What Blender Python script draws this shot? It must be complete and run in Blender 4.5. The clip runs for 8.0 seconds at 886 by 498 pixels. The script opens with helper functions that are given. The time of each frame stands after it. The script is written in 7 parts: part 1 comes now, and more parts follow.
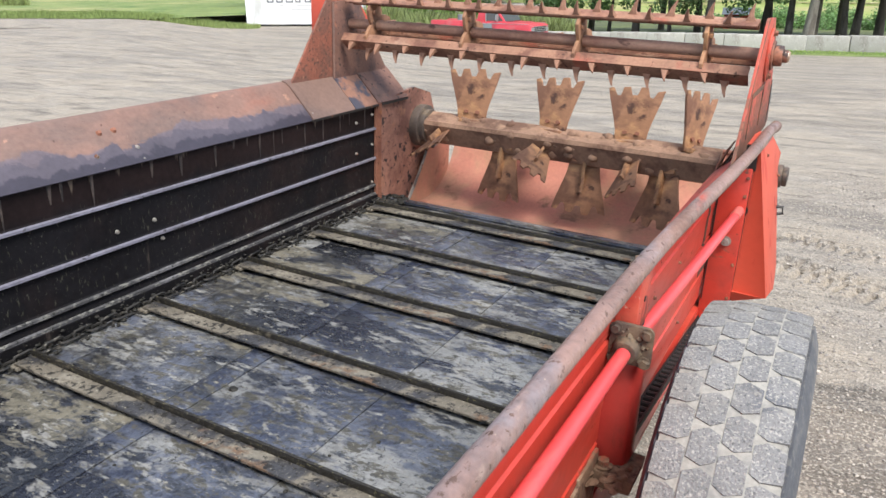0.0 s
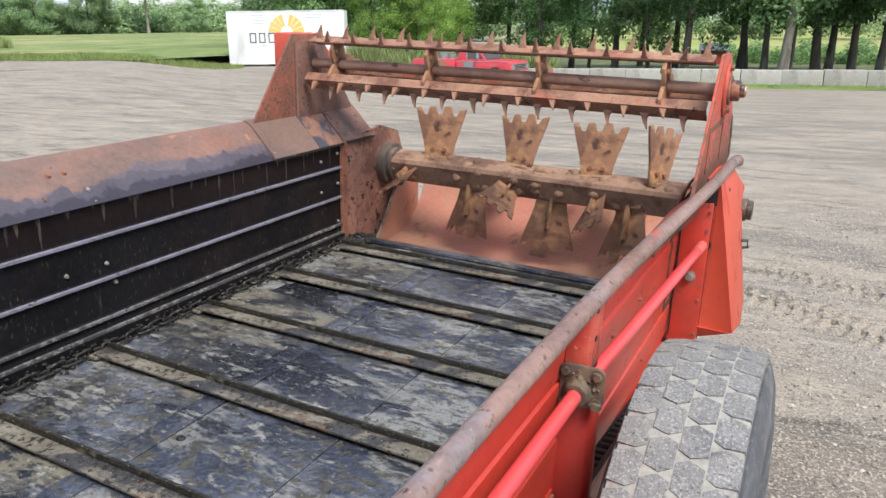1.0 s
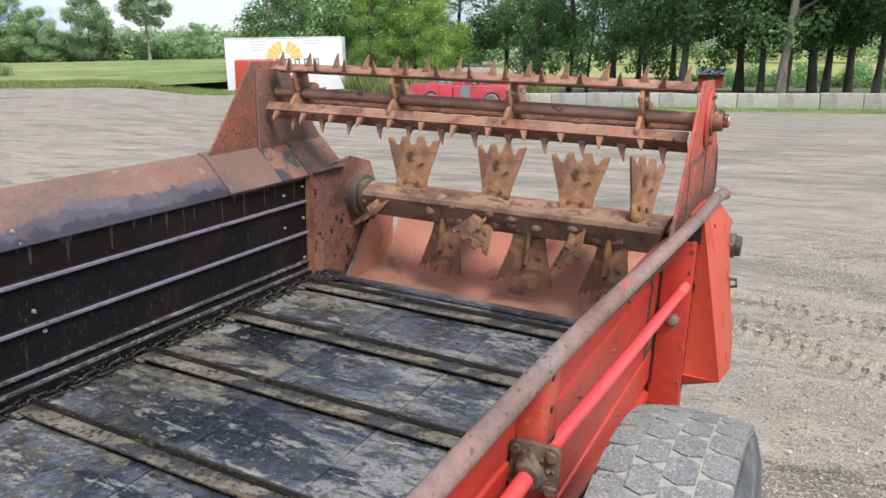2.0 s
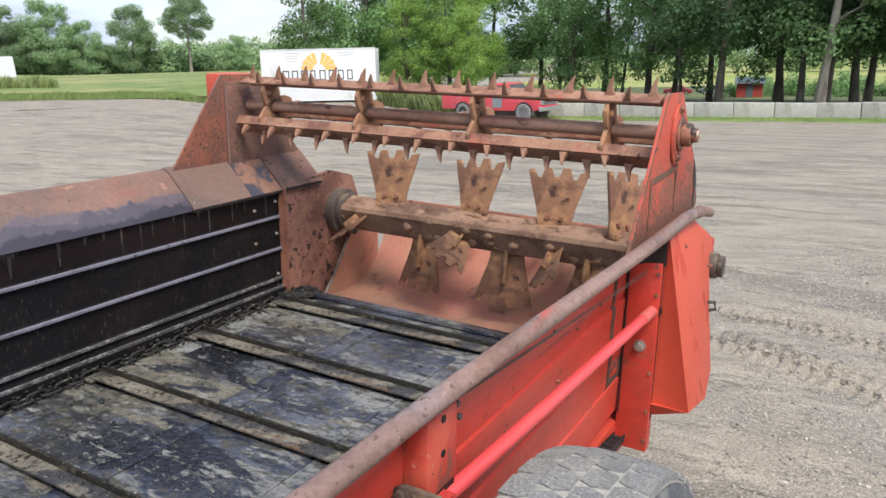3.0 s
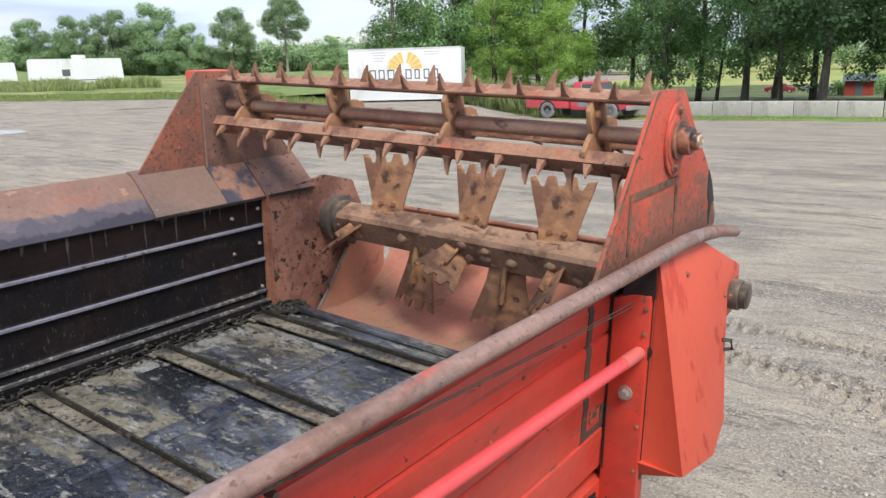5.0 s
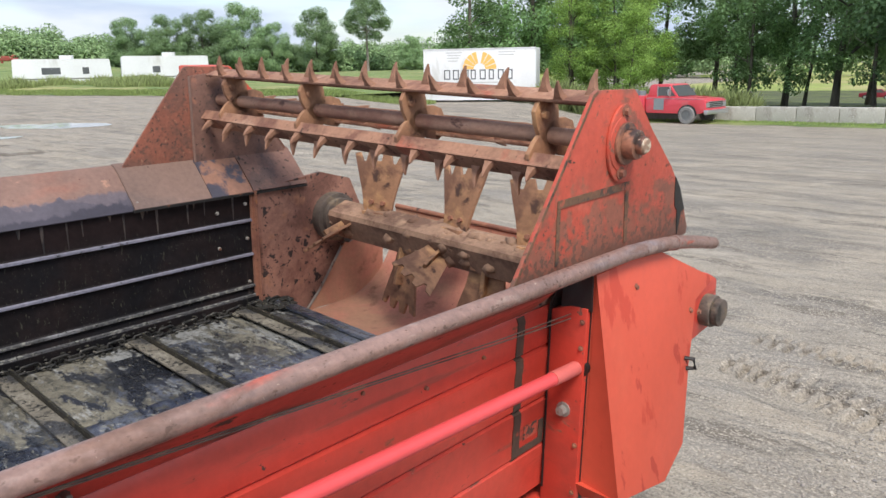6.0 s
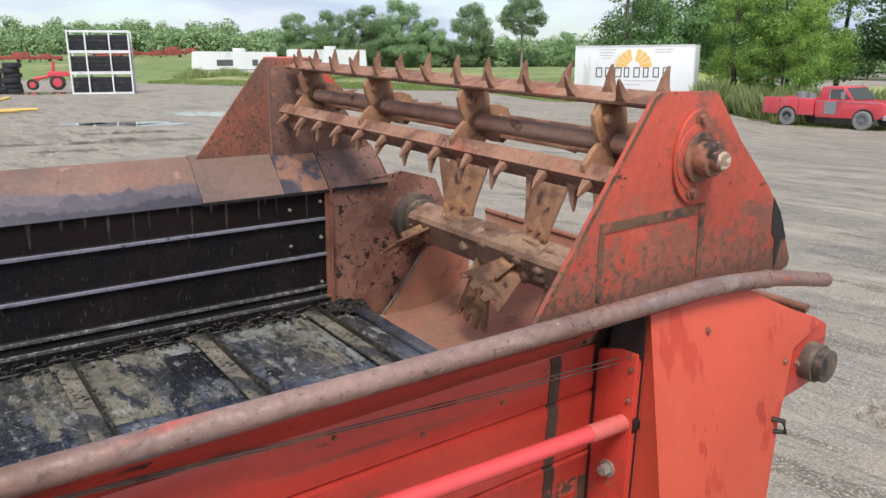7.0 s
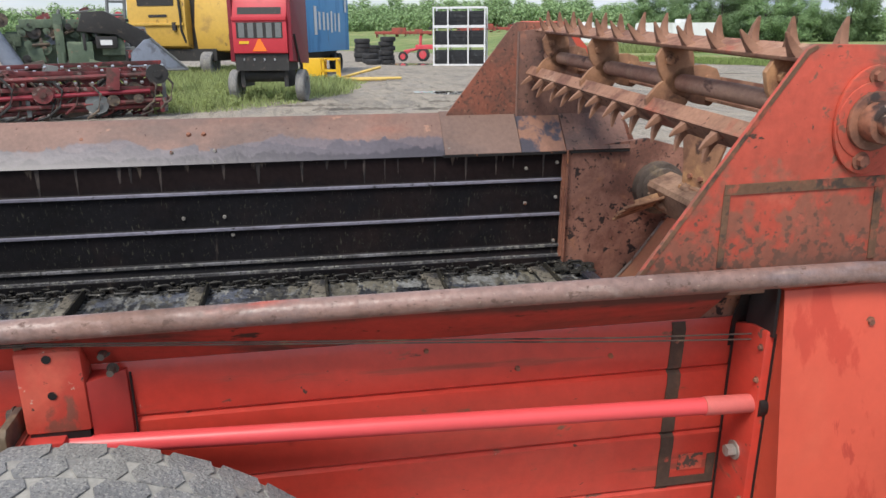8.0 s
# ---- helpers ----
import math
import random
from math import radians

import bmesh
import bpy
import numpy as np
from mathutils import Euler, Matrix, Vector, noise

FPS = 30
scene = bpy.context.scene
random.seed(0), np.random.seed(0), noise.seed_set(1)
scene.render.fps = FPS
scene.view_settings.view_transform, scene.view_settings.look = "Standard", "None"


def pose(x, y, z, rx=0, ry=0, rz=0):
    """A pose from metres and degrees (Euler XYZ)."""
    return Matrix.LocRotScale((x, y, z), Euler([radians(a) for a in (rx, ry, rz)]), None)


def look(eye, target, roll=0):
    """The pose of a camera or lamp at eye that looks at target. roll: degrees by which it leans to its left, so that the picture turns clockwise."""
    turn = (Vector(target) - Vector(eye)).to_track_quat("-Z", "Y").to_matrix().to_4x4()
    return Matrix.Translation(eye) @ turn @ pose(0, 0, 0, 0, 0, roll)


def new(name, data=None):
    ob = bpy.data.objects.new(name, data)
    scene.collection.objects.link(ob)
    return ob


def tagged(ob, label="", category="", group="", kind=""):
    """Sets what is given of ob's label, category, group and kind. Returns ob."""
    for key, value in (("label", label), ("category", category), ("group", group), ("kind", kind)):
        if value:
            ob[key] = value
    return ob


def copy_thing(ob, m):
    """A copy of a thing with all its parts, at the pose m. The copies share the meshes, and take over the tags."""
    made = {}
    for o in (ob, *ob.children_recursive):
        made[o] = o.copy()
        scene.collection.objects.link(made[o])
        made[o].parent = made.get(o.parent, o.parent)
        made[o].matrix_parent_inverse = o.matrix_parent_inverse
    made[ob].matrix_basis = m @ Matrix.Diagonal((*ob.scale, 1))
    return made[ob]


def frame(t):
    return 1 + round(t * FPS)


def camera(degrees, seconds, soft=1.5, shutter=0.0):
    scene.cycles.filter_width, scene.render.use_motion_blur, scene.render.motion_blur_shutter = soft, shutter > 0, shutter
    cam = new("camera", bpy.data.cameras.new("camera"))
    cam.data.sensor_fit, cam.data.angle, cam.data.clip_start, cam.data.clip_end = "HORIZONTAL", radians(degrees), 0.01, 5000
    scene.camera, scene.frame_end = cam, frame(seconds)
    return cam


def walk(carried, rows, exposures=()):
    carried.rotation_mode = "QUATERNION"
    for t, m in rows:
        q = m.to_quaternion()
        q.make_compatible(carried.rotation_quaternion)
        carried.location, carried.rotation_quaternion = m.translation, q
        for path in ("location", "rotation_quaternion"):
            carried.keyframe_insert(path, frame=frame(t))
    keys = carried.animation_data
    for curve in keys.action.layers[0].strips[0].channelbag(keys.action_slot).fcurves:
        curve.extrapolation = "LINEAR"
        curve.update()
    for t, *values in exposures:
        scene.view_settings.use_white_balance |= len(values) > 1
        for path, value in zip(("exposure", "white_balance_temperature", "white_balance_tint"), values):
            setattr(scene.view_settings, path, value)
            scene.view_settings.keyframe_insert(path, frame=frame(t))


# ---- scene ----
cam = camera(61.2, 8.0)
PATH = [
    (0, (1.969, -2.907, 1.814), (1.061, -1.254, 1.148), -0.2),
    (0.5, (2.01, -2.871, 1.811), (1.112, -1.196, 1.188), -0.4),
    (1, (2.026, -2.831, 1.812), (1.137, -1.134, 1.236), -0.7),
    (1.5, (2.014, -2.72, 1.813), (1.135, -1.005, 1.277), -0.9),
    (3, (2.215, -2.374, 1.813), (1.232, -0.701, 1.325), -1.3),
    (3.5, (2.293, -2.295, 1.805), (1.259, -0.653, 1.32), -1.4),
    (4, (2.294, -2.18, 1.787), (1.224, -0.561, 1.301), -1.6),
    (4.5, (2.27, -2.025, 1.787), (1.156, -0.436, 1.301), -1.8),
    (6, (2.573, -1.626, 1.769), (1.246, -0.208, 1.29), -1.1),
    (6.5, (2.562, -1.441, 1.749), (1.146, -0.111, 1.273), -0.8),
    (7, (2.566, -1.287, 1.76), (0.989, -0.155, 1.276), -0.3),
    (7.5, (2.656, -1.089, 1.721), (0.894, -0.296, 1.207), -0.0),
    (8, (2.809, -0.986, 1.719), (0.913, -0.647, 1.178), -0.4),
]
walk(cam, [(t, look(eye, target, roll)) for t, eye, target, roll in PATH], exposures=[(0, 1.24), (1.5, 1.00), (3.5, 0.95), (6.5, 0.82), (7.5, 0.73), (8, 0.72)])

# ---- world and sun ----
SUN_ELEV, SUN_AZ = 54.0, 126.0      # degrees; azimuth clockwise from +y
world = bpy.data.worlds.new("sky")
scene.world = world
world.use_nodes = True
wn, wl = world.node_tree.nodes, world.node_tree.links
wn.clear()
w_out = wn.new("ShaderNodeOutputWorld")
w_bg = wn.new("ShaderNodeBackground")
w_sky = wn.new("ShaderNodeTexSky")
w_sky.sky_type = "NISHITA"
w_sky.sun_disc = False
w_sky.sun_elevation = radians(SUN_ELEV)
w_sky.sun_rotation = radians(SUN_AZ)
w_sky.air_density, w_sky.dust_density, w_sky.ozone_density = 1.0, 1.5, 1.5
w_co = wn.new("ShaderNodeTexCoord")
w_map = wn.new("ShaderNodeMapping")
w_map.inputs["Scale"].default_value = (1.0, 1.0, 4.5)
w_noise = wn.new("ShaderNodeTexNoise")
w_noise.inputs["Scale"].default_value = 3.2
w_noise.inputs["Detail"].default_value = 7.0
w_noise.inputs["Distortion"].default_value = 0.3
w_ramp = wn.new("ShaderNodeValToRGB")
w_ramp.color_ramp.elements[0].position, w_ramp.color_ramp.elements[1].position = 0.36, 0.58
w_shade = wn.new("ShaderNodeTexNoise")
w_shade.inputs["Scale"].default_value = 5.0
w_shade.inputs["Detail"].default_value = 5.0
w_cloud = wn.new("ShaderNodeValToRGB")
w_cloud.color_ramp.elements[0].color, w_cloud.color_ramp.elements[1].color = (3.0, 3.5, 4.4, 1), (4.1, 4.4, 4.85, 1)
w_cloud.color_ramp.elements[0].position, w_cloud.color_ramp.elements[1].position = 0.40, 0.60
w_mix = wn.new("ShaderNodeMix")
w_mix.data_type = "RGBA"
wl.new(w_co.outputs["Generated"], w_map.inputs["Vector"])
wl.new(w_map.outputs["Vector"], w_noise.inputs["Vector"])
wl.new(w_map.outputs["Vector"], w_shade.inputs["Vector"])
wl.new(w_noise.outputs["Fac"], w_ramp.inputs["Fac"])
wl.new(w_shade.outputs["Fac"], w_cloud.inputs["Fac"])
wl.new(w_ramp.outputs["Color"], w_mix.inputs["Factor"])
wl.new(w_sky.outputs["Color"], w_mix.inputs["A"])
wl.new(w_cloud.outputs["Color"], w_mix.inputs["B"])
wl.new(w_mix.outputs["Result"], w_bg.inputs["Color"])
w_bg.inputs["Strength"].default_value = 0.12
wl.new(w_bg.outputs["Background"], w_out.inputs["Surface"])

sun_data = bpy.data.lights.new("sun", "SUN")
sun_data.energy, sun_data.angle, sun_data.color = 2.3, radians(22), (1.0, 0.95, 0.88)
sun = new("sun", sun_data)
az, el = radians(SUN_AZ), radians(SUN_ELEV)
sun.matrix_world = look((math.sin(az) * math.cos(el) * 50, math.cos(az) * math.cos(el) * 50, math.sin(el) * 50), (0, 0, 0))


# ---- materials ----
def ramp(nodes, lo, hi):
    """A sharp or soft mask: 0 below lo, 1 above hi."""
    m = nodes.new("ShaderNodeMapRange")
    m.inputs["From Min"].default_value, m.inputs["From Max"].default_value = lo, hi
    m.interpolation_type = "SMOOTHSTEP"
    return m


def surface(name, base, layers=(), rough=0.7, metal=0.0, vary=0.18, grain=60.0, bump=0.15, bump_scale=None, bump_dist=0.004, coat=0.0, per_object=0.0, per_island=0.0, stains=(), gloss=0.5, ruts=None, ragged_edge=0.62):
    """A layered paint, dirt and wear material; some colours also hold shade, sheen or reflection.
    layers: (colour, scale, lo, hi, roughness, stretch) laid over the base, each masked by its own noise.
    ruts: (scale, stretch, strength, depth) of a second, broader relief.
    stains: (colour, from, to, ragged, scale, roughness, stretch), a tar or rust stain, or grime with shade in it,
    between two heights with a ragged, dripping edge."""
    m = bpy.data.materials.new(name)
    m.use_nodes = True
    n, l = m.node_tree.nodes, m.node_tree.links
    b = n["Principled BSDF"]
    b.inputs["Metallic"].default_value = metal
    b.inputs["Coat Weight"].default_value = coat
    b.inputs["Specular IOR Level"].default_value = gloss
    co = n.new("ShaderNodeTexCoord")
    fine = n.new("ShaderNodeTexNoise")
    fine.inputs["Scale"].default_value, fine.inputs["Detail"].default_value, fine.inputs["Roughness"].default_value = grain, 6.0, 0.65
    l.new(co.outputs["Object"], fine.inputs["Vector"])
    broad = n.new("ShaderNodeTexNoise")
    broad.inputs["Scale"].default_value, broad.inputs["Detail"].default_value = grain / 14, 4.0
    l.new(co.outputs["Object"], broad.inputs["Vector"])
    add = n.new("ShaderNodeMath")
    add.operation = "ADD"
    l.new(fine.outputs["Fac"], add.inputs[0])
    l.new(broad.outputs["Fac"], add.inputs[1])
    spread = n.new("ShaderNodeMapRange")
    spread.inputs["From Min"].default_value, spread.inputs["From Max"].default_value = 0.7, 1.3
    spread.inputs["To Min"].default_value, spread.inputs["To Max"].default_value = 1 - vary, 1 + vary
    l.new(add.outputs[0], spread.inputs["Value"])
    value = spread.outputs["Result"]
    for amount, kind, out in ((per_object, "ShaderNodeObjectInfo", "Random"), (per_island, "ShaderNodeNewGeometry", "Random Per Island")):
        if amount:
            info = n.new(kind)
            r = n.new("ShaderNodeMapRange")
            r.inputs["To Min"].default_value, r.inputs["To Max"].default_value = 1 - amount, 1 + amount
            l.new(info.outputs[out], r.inputs["Value"])
            times = n.new("ShaderNodeMath")
            times.operation = "MULTIPLY"
            l.new(value, times.inputs[0])
            l.new(r.outputs["Result"], times.inputs[1])
            value = times.outputs[0]
    tone = n.new("ShaderNodeVectorMath")
    tone.operation = "SCALE"
    tone.inputs[0].default_value = base
    l.new(value, tone.inputs["Scale"])
    colour = tone.outputs["Vector"]
    r_val = n.new("ShaderNodeValue")
    r_val.outputs[0].default_value = rough
    roughness = r_val.outputs[0]
    for k, (tint, scale, lo, hi, r, stretch) in enumerate(layers):
        mp = n.new("ShaderNodeMapping")
        mp.inputs["Scale"].default_value = stretch
        mp.inputs["Location"].default_value = (3.7 * k + 1.3, 1.9 * k, 5.1 * k)
        l.new(co.outputs["Object"], mp.inputs["Vector"])
        t = n.new("ShaderNodeTexNoise")
        t.inputs["Scale"].default_value, t.inputs["Detail"].default_value, t.inputs["Roughness"].default_value = scale, 8.0, ragged_edge
        t.inputs["Distortion"].default_value = 0.25
        l.new(mp.outputs["Vector"], t.inputs["Vector"])
        mask = ramp(n, lo, hi)
        l.new(t.outputs["Fac"], mask.inputs["Value"])
        own = n.new("ShaderNodeVectorMath")
        own.operation = "SCALE"
        own.inputs[0].default_value = tint
        l.new(value, own.inputs["Scale"])
        mix = n.new("ShaderNodeMix")
        mix.data_type = "RGBA"
        l.new(mask.outputs["Result"], mix.inputs["Factor"])
        l.new(colour, mix.inputs["A"])
        l.new(own.outputs["Vector"], mix.inputs["B"])
        colour = mix.outputs["Result"]
        rm = n.new("ShaderNodeMix")
        l.new(mask.outputs["Result"], rm.inputs["Factor"])
        l.new(roughness, rm.inputs["A"])
        rm.inputs["B"].default_value = r
        roughness = rm.outputs["Result"]
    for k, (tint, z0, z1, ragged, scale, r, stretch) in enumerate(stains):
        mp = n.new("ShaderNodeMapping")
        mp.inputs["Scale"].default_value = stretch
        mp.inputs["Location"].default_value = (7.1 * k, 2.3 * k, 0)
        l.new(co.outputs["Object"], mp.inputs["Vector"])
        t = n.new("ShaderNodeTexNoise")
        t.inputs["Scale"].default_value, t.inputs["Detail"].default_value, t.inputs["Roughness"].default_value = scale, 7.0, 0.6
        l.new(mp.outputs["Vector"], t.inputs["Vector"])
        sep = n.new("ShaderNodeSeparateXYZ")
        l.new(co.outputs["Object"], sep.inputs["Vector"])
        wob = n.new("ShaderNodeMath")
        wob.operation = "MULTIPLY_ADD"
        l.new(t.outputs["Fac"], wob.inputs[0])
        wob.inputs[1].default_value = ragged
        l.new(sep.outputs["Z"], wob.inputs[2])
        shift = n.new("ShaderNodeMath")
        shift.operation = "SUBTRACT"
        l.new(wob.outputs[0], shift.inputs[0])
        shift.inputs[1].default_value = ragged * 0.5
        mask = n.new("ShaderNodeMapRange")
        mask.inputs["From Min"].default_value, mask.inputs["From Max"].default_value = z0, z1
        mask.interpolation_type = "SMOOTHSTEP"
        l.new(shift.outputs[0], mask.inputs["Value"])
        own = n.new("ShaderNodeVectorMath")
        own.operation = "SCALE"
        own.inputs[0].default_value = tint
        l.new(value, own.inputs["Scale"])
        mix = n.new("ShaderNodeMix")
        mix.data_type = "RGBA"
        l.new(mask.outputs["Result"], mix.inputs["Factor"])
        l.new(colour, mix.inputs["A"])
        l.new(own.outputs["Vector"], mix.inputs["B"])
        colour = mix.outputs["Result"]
        rm = n.new("ShaderNodeMix")
        l.new(mask.outputs["Result"], rm.inputs["Factor"])
        l.new(roughness, rm.inputs["A"])
        rm.inputs["B"].default_value = r
        roughness = rm.outputs["Result"]
    l.new(colour, b.inputs["Base Color"])
    l.new(roughness, b.inputs["Roughness"])
    if bump:
        bt = n.new("ShaderNodeTexNoise")
        bt.inputs["Scale"].default_value, bt.inputs["Detail"].default_value = bump_scale or grain, 6.0
        l.new(co.outputs["Object"], bt.inputs["Vector"])
        bp = n.new("ShaderNodeBump")
        bp.inputs["Strength"].default_value, bp.inputs["Distance"].default_value = bump, bump_dist
        l.new(bt.outputs["Fac"], bp.inputs["Height"])
        if ruts:
            scale, stretch, strength, depth = ruts
            mp = n.new("ShaderNodeMapping")
            mp.inputs["Scale"].default_value = stretch
            l.new(co.outputs["Object"], mp.inputs["Vector"])
            rt = n.new("ShaderNodeTexNoise")
            rt.inputs["Scale"].default_value, rt.inputs["Detail"].default_value, rt.inputs["Distortion"].default_value = scale, 5.0, 0.5
            l.new(mp.outputs["Vector"], rt.inputs["Vector"])
            rb = n.new("ShaderNodeBump")
            rb.inputs["Strength"].default_value, rb.inputs["Distance"].default_value = strength, depth
            l.new(rt.outputs["Fac"], rb.inputs["Height"])
            l.new(rb.outputs["Normal"], bp.inputs["Normal"])
        l.new(bp.outputs["Normal"], b.inputs["Normal"])
    return m


ONE = (1, 1, 1)
RUST, RUST_DARK, RUST_ORANGE = (0.20, 0.085, 0.05), (0.07, 0.035, 0.025), (0.36, 0.14, 0.055)
red_paint = surface("red_paint", (0.52, 0.050, 0.032), [((0.53, 0.072, 0.044), 3.0, 0.5, 0.75, 0.6, ONE), (RUST, 9.0, 0.64, 0.70, 0.85, (1, 1, 2.2)), (RUST_DARK, 30.0, 0.685, 0.71, 0.9, (1, .8, 1.4)), ((0.40, 0.052, 0.035), 2.5, 0.52, 0.68, 0.55, (1, .4, 1.4)), ((0.30, 0.060, 0.036), 6.0, 0.60, 0.70, 0.8, (1, .25, 2.2)), ((0.17, 0.055, 0.038), 45.0, 0.67, 0.70, 0.85, (1, .3, 1)), ((0.60, 0.46, 0.38), 42.0, 0.725, 0.745, 0.8, ONE)], 0.37, vary=0.15, grain=35, bump=0.12, gloss=0.65)
# flare: its brown band is grime with the rail's shade painted in
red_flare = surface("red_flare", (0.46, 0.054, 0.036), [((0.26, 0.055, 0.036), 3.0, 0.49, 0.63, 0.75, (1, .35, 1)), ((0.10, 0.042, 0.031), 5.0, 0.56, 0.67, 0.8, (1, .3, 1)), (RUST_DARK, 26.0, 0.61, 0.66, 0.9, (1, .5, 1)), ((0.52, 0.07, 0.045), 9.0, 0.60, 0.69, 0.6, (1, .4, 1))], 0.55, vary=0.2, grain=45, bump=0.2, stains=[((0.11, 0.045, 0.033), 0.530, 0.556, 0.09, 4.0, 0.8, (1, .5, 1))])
red_guard = surface("red_guard", (0.545, 0.079, 0.043), [((0.57, 0.105, 0.058), 2.0, 0.5, 0.7, 0.55, ONE), ((0.46, 0.052, 0.028), 5.0, 0.575, 0.62, 0.6, (1, 1.3, 0.5)), ((0.40, 0.045, 0.026), 11.0, 0.62, 0.65, 0.6, (1, 1.2, 0.4)), (RUST_DARK, 30.0, 0.71, 0.74, 0.9, ONE)], 0.5, vary=0.08, grain=30, bump=0.1)
red_gusset = surface("red_gusset", (0.43, 0.070, 0.042), [((0.34, 0.068, 0.042), 3.5, 0.48, 0.64, 0.7, ONE), ((0.46, 0.105, 0.066), 5.0, 0.56, 0.68, 0.65, ONE), ((0.20, 0.075, 0.050), 7.0, 0.59, 0.67, 0.85, (1, .6, 1.4)), ((0.19, 0.080, 0.054), 48.0, 0.60, 0.66, 0.9, (1, .8, .8)), (RUST_DARK, 24.0, 0.665, 0.69, 0.9, (1, .6, 1.2)), ((0.08, 0.045, 0.034), 80.0, 0.665, 0.70, 0.9, (1, .7, .7))], 0.58, vary=0.2, grain=50, bump=0.35, stains=[((0.26, 0.090, 0.058), 0.74, 0.62, 0.75, 30.0, 0.85, (1, .8, .8)), ((0.14, 0.068, 0.047), 0.62, 0.57, 0.8, 70.0, 0.9, (1, .8, .8)), ((0.17, 0.085, 0.06), 0.605, 0.560, 0.22, 6.0, 0.85, ONE), ((0.20, 0.085, 0.06), 0.95, 0.99, 0.12, 9.0, 0.85, ONE)])
rusty = surface("rusty_steel", (0.25, 0.105, 0.065), [((0.17, 0.065, 0.045), 6.0, 0.45, 0.62, 0.85, ONE), (RUST_ORANGE, 11.0, 0.58, 0.72, 0.85, ONE), (RUST_DARK, 32.0, 0.62, 0.67, 0.9, ONE)], 0.8, vary=0.25, grain=80, bump=0.35)
CAP_LAYERS = [((0.27, 0.105, 0.07), 1.6, 0.53, 0.68, 0.7, (1, .5, 1)), ((0.15, 0.10, 0.085), 3.0, 0.48, 0.64, 0.7, (1, .5, 1)), ((0.36, 0.2, 0.14), 18.0, 0.64, 0.7, 0.8, (1, .5, .5)), (RUST_DARK, 40.0, 0.66, 0.71, 0.9, ONE), ((0.55, 0.46, 0.38), 34.0, 0.735, 0.76, 0.9, (1, 1, .12))]
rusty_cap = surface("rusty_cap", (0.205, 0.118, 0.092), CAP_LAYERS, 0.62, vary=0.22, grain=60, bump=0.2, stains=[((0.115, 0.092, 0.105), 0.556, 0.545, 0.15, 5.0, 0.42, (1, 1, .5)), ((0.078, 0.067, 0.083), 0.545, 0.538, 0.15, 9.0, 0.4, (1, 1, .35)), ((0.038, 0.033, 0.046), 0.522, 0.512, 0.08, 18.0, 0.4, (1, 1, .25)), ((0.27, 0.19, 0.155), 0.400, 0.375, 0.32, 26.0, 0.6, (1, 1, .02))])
cap_plate_rust = surface("cap_plate_rust", (0.170, 0.105, 0.083), CAP_LAYERS, 0.62, vary=0.22, grain=60, bump=0.2)
cap_plate_tar = surface("cap_plate_tar", (0.24, 0.12, 0.08), CAP_LAYERS[:3] + [((0.050, 0.046, 0.062), 9.0, 0.46, 0.56, 0.45, ONE)], 0.62, vary=0.22, grain=60, bump=0.2)
plate_rust = surface("plate_rust", (0.29, 0.14, 0.10), [((0.16, 0.07, 0.05), 5.0, 0.45, 0.62, 0.85, ONE), ((0.33, 0.15, 0.085), 8.0, 0.56, 0.70, 0.85, ONE), ((0.035, 0.022, 0.02), 22.0, 0.595, 0.62, 0.9, ONE), ((0.03, 0.02, 0.018), 60.0, 0.62, 0.65, 0.9, ONE)], 0.8, vary=0.25, grain=70, bump=0.45)
shaft_tan = surface("shaft_tan", (0.37, 0.215, 0.15), [((0.24, 0.115, 0.08), 6.0, 0.48, 0.62, 0.8, (.3, 1, 1)), ((0.12, 0.06, 0.045), 22.0, 0.60, 0.66, 0.85, (.5, 1, 1))], 0.7, vary=0.25, grain=70, bump=0.3)
speckled_rust = surface("speckled_rust", (0.25, 0.085, 0.052), [((0.15, 0.070, 0.05), 3.5, 0.46, 0.60, 0.8, ONE), ((0.13, 0.062, 0.046), 55.0, 0.50, 0.64, 0.9, ONE), ((0.045, 0.028, 0.024), 75.0, 0.60, 0.64, 0.9, ONE), ((0.33, 0.17, 0.10), 95.0, 0.62, 0.68, 0.85, ONE), ((0.38, 0.07, 0.045), 7.0, 0.60, 0.69, 0.6, ONE)], 0.75, vary=0.25, grain=80, bump=0.4)
doubler_rust = surface("doubler_rust", (0.165, 0.085, 0.064), [((0.10, 0.058, 0.05), 6.0, 0.46, 0.60, 0.7, ONE), ((0.27, 0.12, 0.08), 9.0, 0.57, 0.68, 0.85, ONE), ((0.04, 0.028, 0.025), 50.0, 0.60, 0.65, 0.9, ONE)], 0.7, vary=0.25, grain=70, bump=0.35)
tine_rust = surface("tine_rust", (0.29, 0.150, 0.095), [((0.17, 0.075, 0.05), 8.0, 0.46, 0.6, 0.8, ONE), ((0.40, 0.235, 0.16), 6.0, 0.55, 0.66, 0.75, ONE), ((0.33, 0.10, 0.06), 4.0, 0.58, 0.68, 0.75, ONE), (RUST_DARK, 40.0, 0.62, 0.67, 0.9, ONE)], 0.75, vary=0.28, grain=70, bump=0.4)
paddle_rust = surface("paddle_rust", (0.29, 0.148, 0.082), [((0.16, 0.078, 0.048), 7.0, 0.47, 0.62, 0.8, ONE), (RUST_DARK, 13.0, 0.58, 0.66, 0.9, ONE), ((0.43, 0.235, 0.115), 6.0, 0.54, 0.66, 0.7, ONE)], 0.75, vary=0.25, grain=60, bump=0.3)
